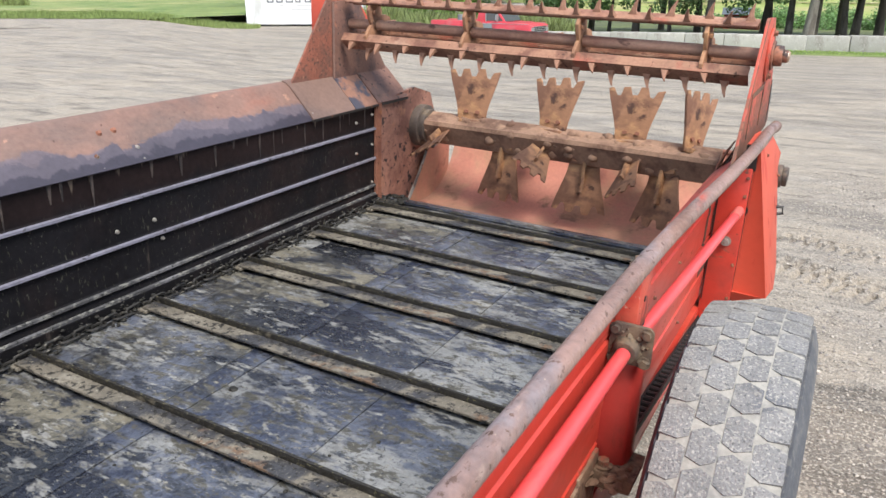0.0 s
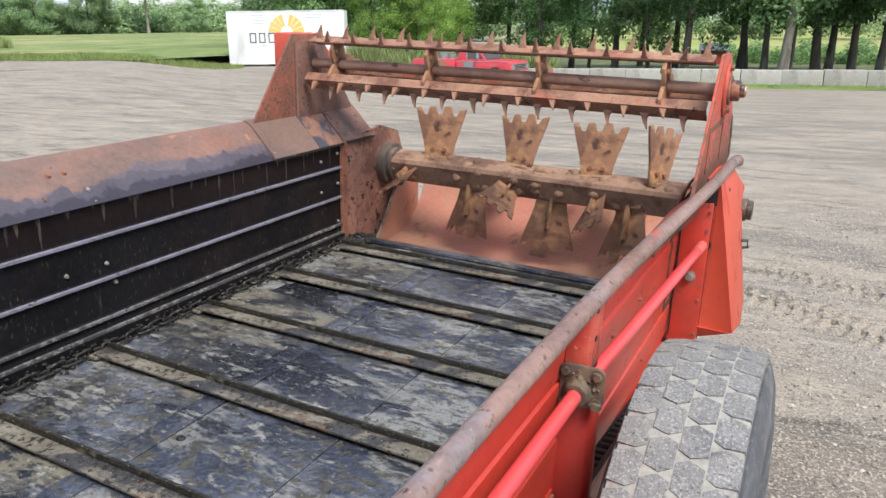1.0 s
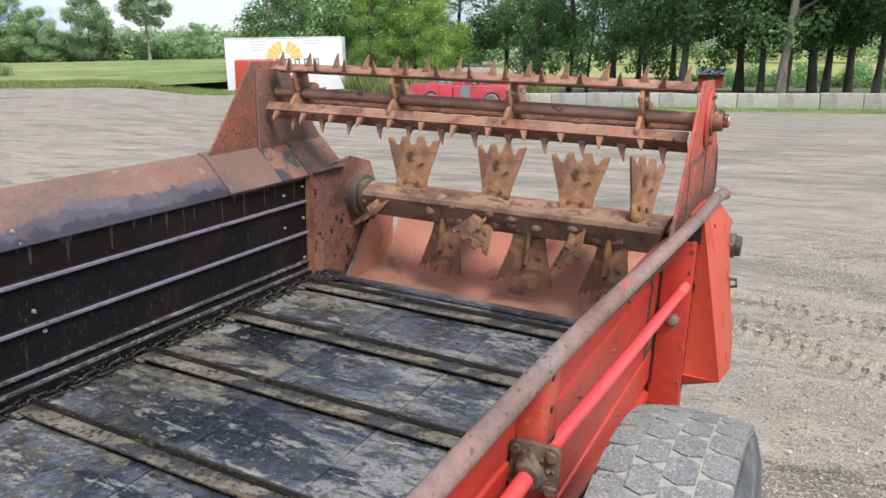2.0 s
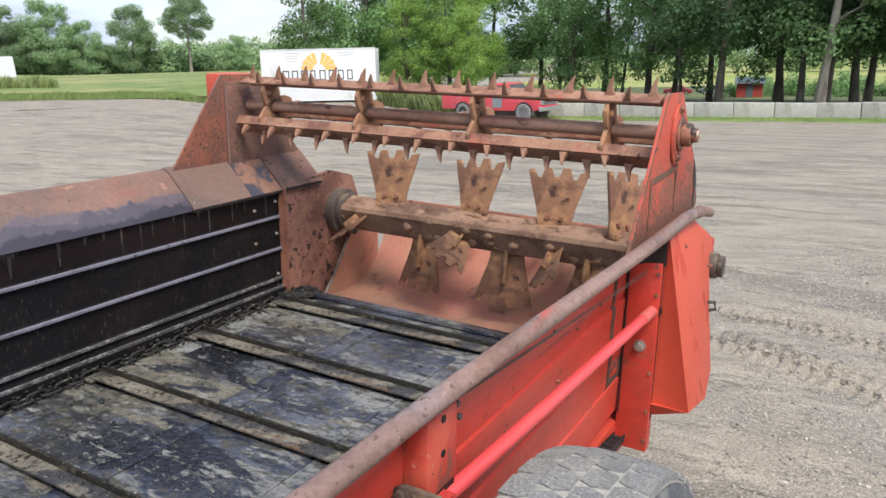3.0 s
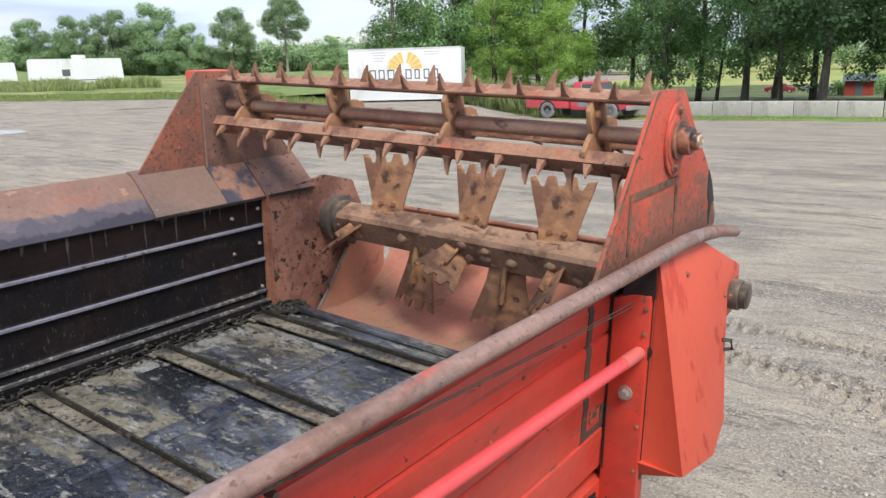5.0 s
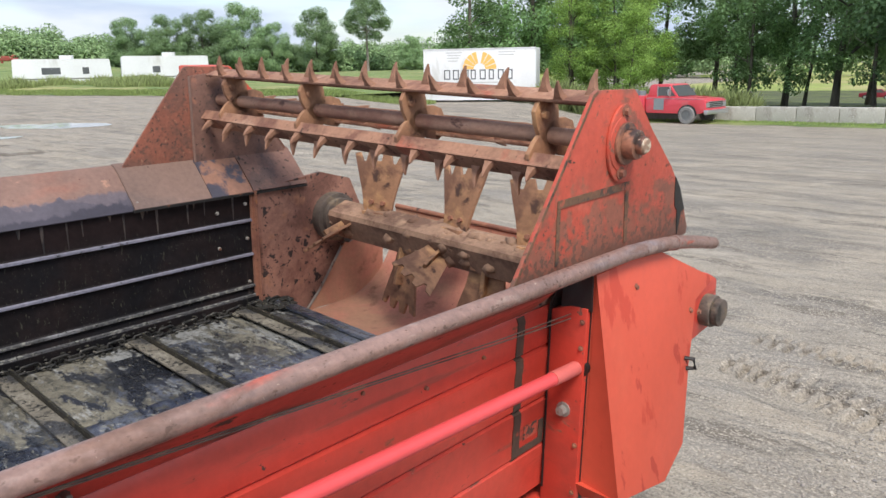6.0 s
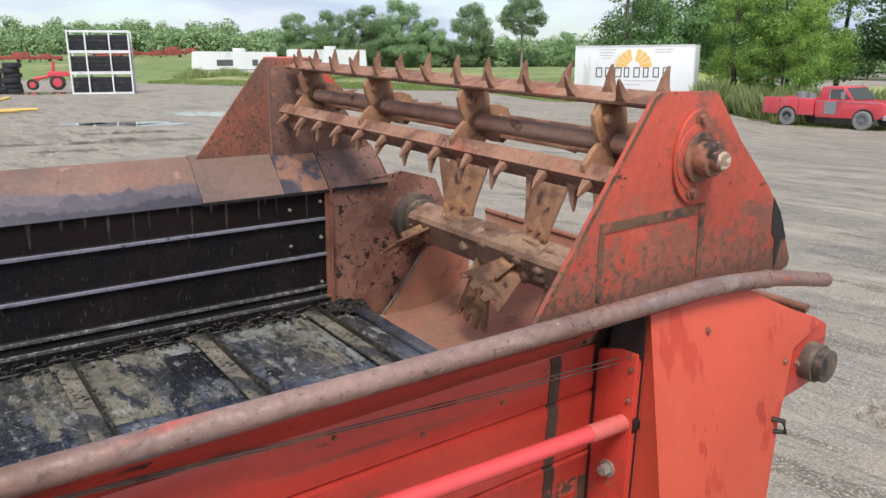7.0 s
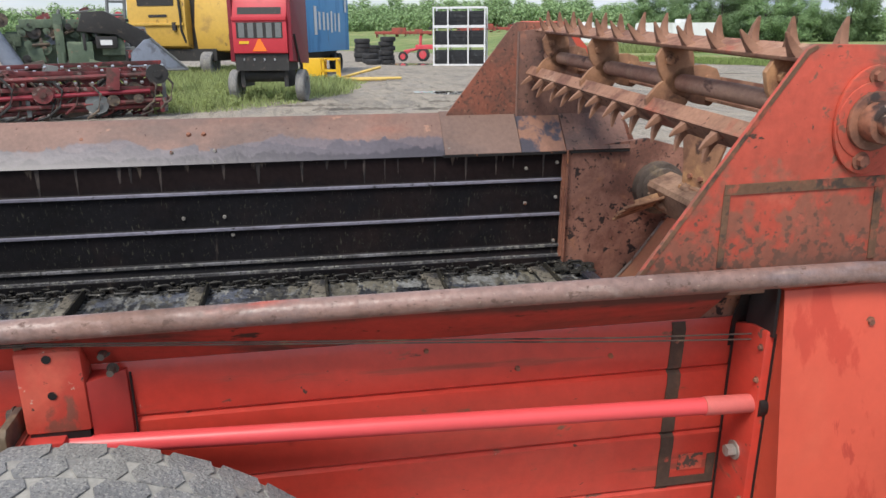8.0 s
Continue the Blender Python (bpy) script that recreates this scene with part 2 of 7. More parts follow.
shaft_mud = surface("shaft_mud", (0.29, 0.175, 0.115), [((0.14, 0.075, 0.05), 6.0, 0.45, 0.62, 0.9, ONE), ((0.32, 0.2, 0.13), 10.0, 0.56, 0.7, 0.9, ONE)], 0.85, vary=0.25, grain=60, bump=0.4)
pan_red = surface("pan_red", (0.50, 0.205, 0.145), [((0.42, 0.23, 0.145), 2.5, 0.42, 0.62, 0.8, ONE), ((0.2, 0.11, 0.07), 6.0, 0.56, 0.7, 0.9, (1, 1, 1.5)), (RUST_DARK, 35.0, 0.68, 0.72, 0.9, ONE)], 0.7, vary=0.15, grain=50, bump=0.2)
black_wall = surface("black_wall", (0.0080, 0.0076, 0.009), [((0.017, 0.012, 0.012), 2.2, 0.5, 0.68, 0.5, (1, 1, .6)), ((0.048, 0.047, 0.036), 75.0, 0.615, 0.66, 0.8, (1, 1.4, .4)), ((0.075, 0.073, 0.060), 150.0, 0.645, 0.68, 0.8, (1, 1, .6)), ((0.05, 0.04, 0.035), 16.0, 0.66, 0.72, 0.8, (1, 1, .1))], 0.58, gloss=0.13, vary=0.4, grain=40, bump=0.35, bump_dist=0.003, stains=[((0.0145, 0.0095, 0.0095), 0.37, 0.43, 0.10, 9.0, 0.5, (1, 1, .12)), ((0.11, 0.085, 0.065), 0.515, 0.53, 0.34, 30.0, 0.7, (1, 1, .02))])
dotted_ridge = surface("dotted_ridge", (0.055, 0.054, 0.058), [((0.19, 0.188, 0.172), 60.0, 0.49, 0.60, 0.8, (1, .8, 1)), ((0.15, 0.148, 0.16), 6.0, 0.52, 0.64, 0.7, (1, .5, 1)), ((0.015, 0.015, 0.015), 90.0, 0.55, 0.61, 0.7, ONE)], 0.6, vary=0.3, grain=60, bump=0.4)
worn_edge = surface("worn_edge", (0.205, 0.200, 0.25), [((0.10, 0.09, 0.10), 14.0, 0.56, 0.68, 0.6, (1, .5, 1)), ((0.03, 0.028, 0.03), 60.0, 0.61, 0.66, 0.6, (1, .7, 1))], 0.45, 0.2, vary=0.3, grain=60, bump=0.2)
def floor_tar(name, tan, dark, pale, base=(0.030, 0.037, 0.062), wet=(0.017, 0.020, 0.031)):
    """Tarred boards: more of tan crust, of dark wet tar or of pale dry wisps."""
    # the blue-grey tones have some of the sky's reflection painted in
    lay = [((0.084, 0.094, 0.122), 4.5, 0.44, 0.60, 0.40, ONE), ((0.185, 0.187, 0.182), 5.0, 0.525 - pale, 0.600 - pale, 0.55, (.55, 1.3, 1)), ((0.122, 0.110, 0.080), 2.6, 0.56 - tan, 0.61 - tan, 0.8, (.5, 1.5, 1)), ((0.050, 0.046, 0.034), 26.0, 0.505, 0.59, 0.7, (.6, 1.2, 1)), (wet, 2.6, 0.555 - dark, 0.590 - dark, 0.27, (.5, 1.4, 1)), ((0.024, 0.027, 0.036), 11.0, 0.555, 0.60, 0.36, (.5, 1.3, 1)), ((0.205, 0.203, 0.190), 17.0, 0.570, 0.63, 0.7, (.5, 1.3, 1)), ((0.20, 0.188, 0.150), 60.0, 0.585, 0.64, 0.8, (.7, 1.2, 1)), ((0.012, 0.013, 0.015), 80.0, 0.560, 0.62, 0.5, ONE), ((0.27, 0.262, 0.235), 170.0, 0.625, 0.68, 0.8, ONE)]
    return surface(name, base, lay, 0.28, vary=0.4, grain=40, bump=0.9, bump_scale=70, bump_dist=0.006, gloss=0.9, ragged_edge=0.70)


FLOOR_MATS = [floor_tar("floor_edge_tar", 0.05, -0.08, 0.05, (0.045, 0.045, 0.048)), floor_tar("floor_crust", 0.072, 0.025, 0.01, (0.036, 0.038, 0.042), (0.015, 0.017, 0.023)), floor_tar("floor_joint", -0.15, 0.03, -0.09), floor_tar("floor_tar", -0.03, 0.010, 0.030), floor_tar("floor_pale", -0.06, -0.01, 0.075), floor_tar("floor_wisps", -0.03, -0.03, 0.075)]

slat_mat = surface("slat_steel", (0.145, 0.128, 0.100), [((0.040, 0.040, 0.044), 7.0, 0.48, 0.56, 0.5, (.6, 1, 1)), ((0.19, 0.172, 0.138), 9.0, 0.56, 0.62, 0.85, (.7, 1, 1)), ((0.14, 0.088, 0.055), 6.0, 0.57, 0.64, 0.85, (.7, 1, 1)), ((0.016, 0.014, 0.012), 60.0, 0.54, 0.60, 0.7, ONE), ((0.28, 0.26, 0.20), 150.0, 0.60, 0.65, 0.8, ONE)], 0.7, vary=0.35, grain=80, bump=0.8, bump_scale=90, bump_dist=0.005)
slat_dark = surface("slat_dark", (0.016, 0.014, 0.011), [((0.11, 0.10, 0.055), 110.0, 0.57, 0.63, 0.8, ONE), ((0.10, 0.085, 0.06), 20.0, 0.60, 0.68, 0.8, (.5, 1, 1))], 0.6, vary=0.4, grain=80, bump=1.0, bump_scale=90, bump_dist=0.006)
residue_mat = surface("residue", (0.016, 0.015, 0.012), [((0.09, 0.08, 0.055), 60.0, 0.60, 0.66, 0.9, ONE)], 0.75, vary=0.4, grain=60, bump=0.5, per_island=0.35)
chain_mat = surface("chain_steel", (0.030, 0.028, 0.025), [((0.15, 0.14, 0.12), 45.0, 0.56, 0.64, 0.7, ONE), ((0.010, 0.010, 0.010), 20.0, 0.52, 0.60, 0.5, ONE)], 0.55, 0.2, vary=0.35, grain=80, bump=0.4)
# rail: the grey-lilac layer is a painted sheen among the rust
rail_mat = surface("rail_pipe", (0.225, 0.138, 0.115), [((0.40, 0.085, 0.055), 3.0, 0.57, 0.65, 0.65, (1, .35, 1)), ((0.215, 0.178, 0.185), 4.0, 0.50, 0.62, 0.45, (1, .4, 1)), ((0.165, 0.092, 0.070), 9.0, 0.54, 0.66, 0.75, (1, .4, 1)), ((0.29, 0.205, 0.175), 22.0, 0.59, 0.66, 0.7, (1, .3, 1)), ((0.42, 0.10, 0.062), 11.0, 0.64, 0.69, 0.65, (1, .3, 1)), ((0.120, 0.070, 0.055), 75.0, 0.58, 0.66, 0.85, (1, .6, 1)), (RUST_DARK, 60.0, 0.66, 0.70, 0.9, (1, .5, 1)), ((0.42, 0.33, 0.27), 80.0, 0.67, 0.71, 0.8, ONE)], 0.42, vary=0.35, grain=60, bump=0.6, gloss=0.65)
rod_mat = surface("rod_paint", (0.66, 0.075, 0.080), [((0.58, 0.15, 0.13), 6.0, 0.55, 0.7, 0.5, (1, .3, 1)), (RUST, 14.0, 0.71, 0.76, 0.8, (1, .4, 1))], 0.38, vary=0.06, grain=40, bump=0.06)
rod_end_mat = surface("rod_end_paint", (0.55, 0.12, 0.105), [((0.42, 0.16, 0.12), 9.0, 0.5, 0.64, 0.7, ONE), (RUST, 24.0, 0.62, 0.68, 0.8, ONE)], 0.55, vary=0.12, grain=50, bump=0.1)
iron = surface("greasy_iron", (0.11, 0.085, 0.07), [((0.2, 0.15, 0.1), 12.0, 0.5, 0.65, 0.8, ONE), ((0.03, 0.025, 0.022), 9.0, 0.55, 0.65, 0.5, ONE)], 0.65, 0.2, vary=0.3, grain=70, bump=0.35)
post_red = surface("post_red", (0.42, 0.042, 0.034), [((0.48, 0.060, 0.045), 4.0, 0.48, 0.66, 0.5, (1, 1, .4)), ((0.20, 0.050, 0.036), 7.0, 0.58, 0.68, 0.7, (1, 1, .4))], 0.42, vary=0.12, grain=40, bump=0.08, gloss=0.55)
scuffed_red = surface("scuffed_red", (0.49, 0.060, 0.040), [((0.55, 0.10, 0.062), 6.0, 0.5, 0.66, 0.6, ONE), ((0.24, 0.07, 0.045), 14.0, 0.57, 0.65, 0.8, (1, 1, .6)), ((0.55, 0.42, 0.33), 24.0, 0.635, 0.67, 0.8, ONE), ((0.06, 0.035, 0.028), 40.0, 0.65, 0.69, 0.9, ONE)], 0.48, vary=0.15, grain=40, bump=0.2, gloss=0.55)
foot_rust = surface("foot_rust", (0.20, 0.125, 0.080), [((0.30, 0.215, 0.145), 14.0, 0.48, 0.60, 0.9, ONE), ((0.09, 0.050, 0.036), 20.0, 0.55, 0.63, 0.9, ONE), ((0.36, 0.085, 0.05), 9.0, 0.60, 0.68, 0.7, ONE)], 0.85, vary=0.3, grain=60, bump=0.5)
bolt_mat = surface("bolt_zinc", (0.33, 0.31, 0.28), [(RUST, 20.0, 0.55, 0.66, 0.8, ONE)], 0.5, 0.5, vary=0.2, grain=80, bump=0.2)
collar_rust = surface("collar_rust", (0.15, 0.070, 0.048), [((0.26, 0.115, 0.07), 14.0, 0.52, 0.64, 0.7, ONE), ((0.045, 0.030, 0.026), 18.0, 0.55, 0.63, 0.45, ONE), ((0.34, 0.25, 0.19), 55.0, 0.66, 0.70, 0.5, ONE)], 0.6, 0.15, vary=0.3, grain=70, bump=0.35)
shaft_end = surface("shaft_end", (0.30, 0.20, 0.14), [((0.62, 0.54, 0.42), 40.0, 0.50, 0.58, 0.5, ONE)], 0.6, 0.2, vary=0.3, grain=90, bump=0.3)
groove_dust = surface("groove_dust", (0.30, 0.287, 0.258), [((0.20, 0.195, 0.185), 9.0, 0.5, 0.66, 0.95, ONE)], 0.95, vary=0.25, grain=90, bump=0.4)
rubber = surface("dusty_rubber", (0.185, 0.184, 0.184), [((0.235, 0.228, 0.212), 4.0, 0.45, 0.60, 0.95, ONE), ((0.120, 0.124, 0.138), 5.0, 0.58, 0.68, 0.85, ONE), ((0.32, 0.308, 0.284), 190.0, 0.53, 0.61, 0.95, ONE), ((0.100, 0.100, 0.104), 170.0, 0.57, 0.63, 0.9, ONE), ((0.26, 0.252, 0.232), 60.0, 0.59, 0.66, 0.95, ONE)], 0.9, vary=0.25, grain=150, bump=0.9, bump_scale=190, bump_dist=0.004)
run_stain = surface("run_stain", (0.062, 0.047, 0.040), [((0.030, 0.022, 0.020), 14.0, 0.46, 0.60, 0.7, (1, 1, .5)), ((0.010, 0.009, 0.009), 45.0, 0.47, 0.56, 0.6, (1, 1, .3))], 0.7, vary=0.3, grain=60, bump=0.1)
black_rubber = surface("black_rubber", (0.022, 0.022, 0.024), [((0.06, 0.058, 0.055), 8.0, 0.5, 0.65, 0.9, ONE)], 0.7, vary=0.2, grain=60, bump=0.2)
sidewall_rubber = surface("sidewall_rubber", (0.075, 0.080, 0.092), [((0.19, 0.185, 0.175), 5.0, 0.48, 0.66, 0.95, ONE), ((0.13, 0.13, 0.13), 60.0, 0.52, 0.62, 0.95, ONE)], 0.85, vary=0.25, grain=80, bump=0.3)
# real black parts, and the plates and strips that imitate shaded gaps
black_paint_and_shade = surface("black_paint_and_shade", (0.014, 0.013, 0.013), [(RUST, 30.0, 0.66, 0.7, 0.8, ONE)], 0.5, vary=0.2, grain=50, bump=0.15)
decal_dirt = surface("decal_dirt", (0.15, 0.080, 0.047), [((0.36, 0.085, 0.05), 14.0, 0.50, 0.60, 0.7, (1, 1, 1)), ((0.06, 0.04, 0.03), 26.0, 0.52, 0.62, 0.8, ONE)], 0.9, vary=0.3, grain=90, bump=0.2)
stripe_grime = surface("stripe_grime", (0.070, 0.042, 0.029), [((0.10, 0.055, 0.035), 22.0, 0.52, 0.64, 0.85, ONE), ((0.34, 0.065, 0.04), 30.0, 0.64, 0.69, 0.7, ONE)], 0.85, vary=0.3, grain=90, bump=0.2)

decal_scuff = surface("decal_scuff", (0.42, 0.075, 0.045), [((0.07, 0.045, 0.035), 60.0, 0.50, 0.56, 0.85, (1, 1, 1)), ((0.16, 0.08, 0.05), 18.0, 0.52, 0.62, 0.85, ONE)], 0.7, vary=0.25, grain=90, bump=0.2)


# ---- mesh helpers ----
class Build:
    """Gathers faces, then makes one mesh."""

    def __init__(self):
        self.v, self.f = [], []

    def add(self, verts, faces, m=None):
        k = len(self.v)
        self.v += [tuple(m @ Vector(p)) if m else tuple(p) for p in verts]
        self.f += [tuple(i + k for i in face) for face in faces]
        return self

    def box(self, x0, x1, y0, y1, z0, z1, m=None):
        p = [(x, y, z) for z in (z0, z1) for x, y in ((x0, y0), (x1, y0), (x1, y1), (x0, y1))]
        return self.add(p, [(3, 2, 1, 0), (4, 5, 6, 7), (0, 1, 5, 4), (1, 2, 6, 5), (2, 3, 7, 6), (3, 0, 4, 7)], m)

    def cbox(self, x, y, z, sx, sy, sz, c=0.1, m=None):
        """A box with its upright edges cut by c (a share of the smaller side)."""
        k = c * min(sx, sy)
        hx, hy = sx / 2, sy / 2
        ring = [(-hx + k, -hy), (hx - k, -hy), (hx, -hy + k), (hx, hy - k), (hx - k, hy), (-hx + k, hy), (-hx, hy - k), (-hx, -hy + k)]
        return self.prism([(x + a, y + b) for a, b in ring], "z", z, z + sz, m)

    def prism(self, ring, axis, a, b, m=None):
        """A polygon pushed along an axis. ring: (y, z) for x, (x, z) for y, (x, y) for z."""
        put = {"x": lambda p, k: (k, p[0], p[1]), "y": lambda p, k: (p[0], k, p[1]), "z": lambda p, k: (p[0], p[1], k)}[axis]
        n = len(ring)
        verts = [put(p, a) for p in ring] + [put(p, b) for p in ring]
        return self.add(verts, [tuple(range(n - 1, -1, -1)), tuple(range(n, 2 * n))] + [(i, (i + 1) % n, n + (i + 1) % n, n + i) for i in range(n)], m)

    def strip(self, line, axis, a, b, thick):
        """A bent sheet: an open line given a thickness and pushed along an axis."""
        n = len(line)
        off = []
        for i in range(n):
            p, q = line[max(i - 1, 0)], line[min(i + 1, n - 1)]
            d = Vector((q[0] - p[0], q[1] - p[1])).normalized()
            off.append((line[i][0] - d.y * thick, line[i][1] + d.x * thick))
        put = {"x": lambda p, k: (k, p[0], p[1]), "y": lambda p, k: (p[0], k, p[1]), "z": lambda p, k: (p[0], p[1], k)}[axis]
        ring = line + off[::-1]
        k = 2 * n
        verts = [put(p, a) for p in ring] + [put(p, b) for p in ring]
        faces = [(i, (i + 1) % k, k + (i + 1) % k, k + i) for i in range(k)]
        for i in range(n - 1):
            j = k - 1 - i
            faces += [(j, j - 1, i + 1, i), (k + i, k + i + 1, k + j - 1, k + j)]
        return self.add(verts, faces)

    def rod(self, p, q, r, n=12, r2=None, m=None):
        p, q = Vector(p), Vector(q)
        d = (q - p).normalized()
        s = d.orthogonal().normalized()
        t = d.cross(s)
        r2 = r if r2 is None else r2
        ring = [(math.cos(2 * math.pi * i / n), math.sin(2 * math.pi * i / n)) for i in range(n)]
        verts = [p + (s * a + t * b) * r for a, b in ring] + [q + (s * a + t * b) * r2 for a, b in ring]
        return self.add(verts, [tuple(range(n - 1, -1, -1)), tuple(range(n, 2 * n))] + [(i, (i + 1) % n, n + (i + 1) % n, n + i) for i in range(n)], m)

    def pipe(self, pts, r, n=14):
        """A round bar along a bent line."""
        pts = [Vector(p) for p in pts]
        k = len(self.v)
        ref = Vector((0.31, 0.2, 0.93))
        for i, p in enumerate(pts):
            d = (pts[min(i + 1, len(pts) - 1)] - pts[max(i - 1, 0)]).normalized()
            s = d.cross(ref).normalized()
            t = d.cross(s)
            rr = r[i] if isinstance(r, (list, tuple)) else r
            self.v += [tuple(p + (s * math.cos(2 * math.pi * j / n) + t * math.sin(2 * math.pi * j / n)) * rr) for j in range(n)]
        for i in range(len(pts) - 1):
            for j in range(n):
                a, b = k + i * n + j, k + i * n + (j + 1) % n
                self.f.append((a, b, b + n, a + n))
        self.f += [tuple(k + j for j in range(n - 1, -1, -1)), tuple(k + (len(pts) - 1) * n + j for j in range(n))]
        return self

    def lathe(self, profile, n=32, m=None):
        """A profile of (radius, x) turned round the x axis; closed between its last and first points."""
        k = len(profile)
        verts = [(x, r * math.cos(2 * math.pi * j / n), r * math.sin(2 * math.pi * j / n)) for j in range(n) for r, x in profile]
        faces = []
        for j in range(n):
            for i in range(k):
                a, b = j * k + i, j * k + (i + 1) % k
                c, d = ((j + 1) % n) * k + (i + 1) % k, ((j + 1) % n) * k + i
                faces.append((a, b, c, d))
        return self.add(verts, faces, m)

    def lump(self, c, r, seed, flat=0.6):
        """A small uneven clod."""
        rng = random.Random(seed)
        t = (1 + 5 ** 0.5) / 2
        raw = [(-1, t, 0), (1, t, 0), (-1, -t, 0), (1, -t, 0), (0, -1, t), (0, 1, t), (0, -1, -t), (0, 1, -t), (t, 0, -1), (t, 0, 1), (-t, 0, -1), (-t, 0, 1)]
        faces = [(0, 11, 5), (0, 5, 1), (0, 1, 7), (0, 7, 10), (0, 10, 11), (1, 5, 9), (5, 11, 4), (11, 10, 2), (10, 7, 6), (7, 1, 8),
                 (3, 9, 4), (3, 4, 2), (3, 2, 6), (3, 6, 8), (3, 8, 9), (4, 9, 5), (2, 4, 11), (6, 2, 10), (8, 6, 7), (9, 8, 1)]
        return self.add([(c[0] + x * r * 0.53 * rng.uniform(0.7, 1.25), c[1] + y * r * 0.53 * rng.uniform(0.7, 1.25), c[2] + z * r * 0.53 * flat * rng.uniform(0.7, 1.25)) for x, y, z in raw], faces)

    def mesh(self, name, smooth=True):
        me = bpy.data.meshes.new(name)
        me.from_pydata(self.v, [], self.f)
        me.update()
        if smooth:
            me.shade_smooth()
            me.set_sharp_from_angle(angle=radians(38))
        return me


def part(name, build, material, parent=None, label="", bevel=0.0, smooth=True, kind=""):
    """Links one mesh under a thing or a part."""
    me = build.mesh(name, smooth)
    if bevel:
        bm = bmesh.new()
        bm.from_mesh(me)
        bmesh.ops.remove_doubles(bm, verts=bm.verts, dist=0.0002)
        bmesh.ops.recalc_face_normals(bm, faces=bm.faces)
        edges = [e for e in bm.edges if len(e.link_faces) == 2 and e.calc_face_angle() > radians(30)]
        bmesh.ops.bevel(bm, geom=edges, offset=bevel, segments=2, profile=0.6, affect="EDGES", clamp_overlap=True)
        bm.to_mesh(me)
        bm.free()
        me.shade_smooth()
        me.set_sharp_from_angle(angle=radians(38))
    me.materials.append(material)
    ob = new(name, me)
    if parent:
        ob.parent = parent
    return tagged(ob, label=label, kind=kind)


def thing(name, m, label, category, group="", kind=""):
    ob = new(name)
    ob.matrix_world = m
    return tagged(ob, label=label, category=category, group=group, kind=kind)


def bolt(parent, p, axis, r=0.011, name="bolt", material=None, h=None):
    """A hexagon head with a washer, its axis along x, y or z."""
    d = Vector({"x": (1, 0, 0), "-x": (-1, 0, 0), "y": (0, 1, 0), "-y": (0, -1, 0), "z": (0, 0, 1)}[axis])
    h = h or r
    b = Build().rod(p, Vector(p) + d * r * 0.25, r * 1.6, 12).rod(Vector(p) + d * r * 0.25, Vector(p) + d * (r * 0.25 + h), r, 6)
    return part(name, b, material or bolt_mat, parent)


def ease(a, b, x):
    k = min(max((x - a) / (b - a), 0.0), 1.0)
    return k * k * (3 - 2 * k)


# ---- the manure spreader ----
# Its own axes: x across from the far wall to the near one, y to the rear, z up from the floor boards.
LEAN = 2.36
spreader = thing("manure_spreader", pose(0, 0, 0.80, 0, LEAN, 0), "red rusty manure spreader with black tarred box standing on gravel", "manure spreader")
FRONT, BACK = -3.7, 0.075       # ends of the floor
FLOOR = 0.020                   # top of the boards
W = 1.523                       # inner width

# floor boards, lengthwise
xs = [-0.03, 0.135, 0.517, 0.592, 0.98, 1.29, W + 0.035]
for i in range(6):
    rng = random.Random(40 + i)
    part("floor_board", Build().box(xs[i] + 0.0012, xs[i + 1] - 0.0012, FRONT, BACK - 0.004 - rng.uniform(0, 0.006), FLOOR - 0.028, FLOOR - rng.uniform(0, 0.002)), FLOOR_MATS[i], spreader, bevel=0.003)
part("floor_lip", Build().strip([(BACK - 0.03, FLOOR + 0.005), (BACK + 0.02, FLOOR + 0.001), (BACK + 0.036, FLOOR - 0.014), (BACK + 0.045, FLOOR - 0.07)], "x", 0.0, W, 0.012), FLOOR_MATS[3], spreader, "tarred steel lip at the end of the floor")

# crossing slats of the apron
slat_mesh = None
for k in range(9):
    y = -0.115 - 0.432 * k
    if slat_mesh is None:
        b = Build()
        b.box(0.055, W - 0.05, -0.026, 0.026, 0.013, 0.021)
        for x in (0.045, W - 0.07):
            b.box(x, x + 0.035, -0.035, 0.035, 0.004, 0.014)
        ob = part("slat", b, slat_mat, spreader, bevel=0.002)
        slat_mesh = ob.data
        ed = part("upright_edge", Build().box(0.055, W - 0.05, 0.0265, 0.035, 0.0, 0.038), slat_dark, ob, bevel=0.002)
        edge_mesh = ed.data
    else:
        ob = new("slat", slat_mesh)
        ob.parent = spreader
        ed = new("upright_edge", edge_mesh)
        ed.parent = ob
    rng = random.Random(k)
    ob.matrix_basis = pose(0, y, FLOOR + 0.002, 0, 0, rng.uniform(-0.35, 0.35))


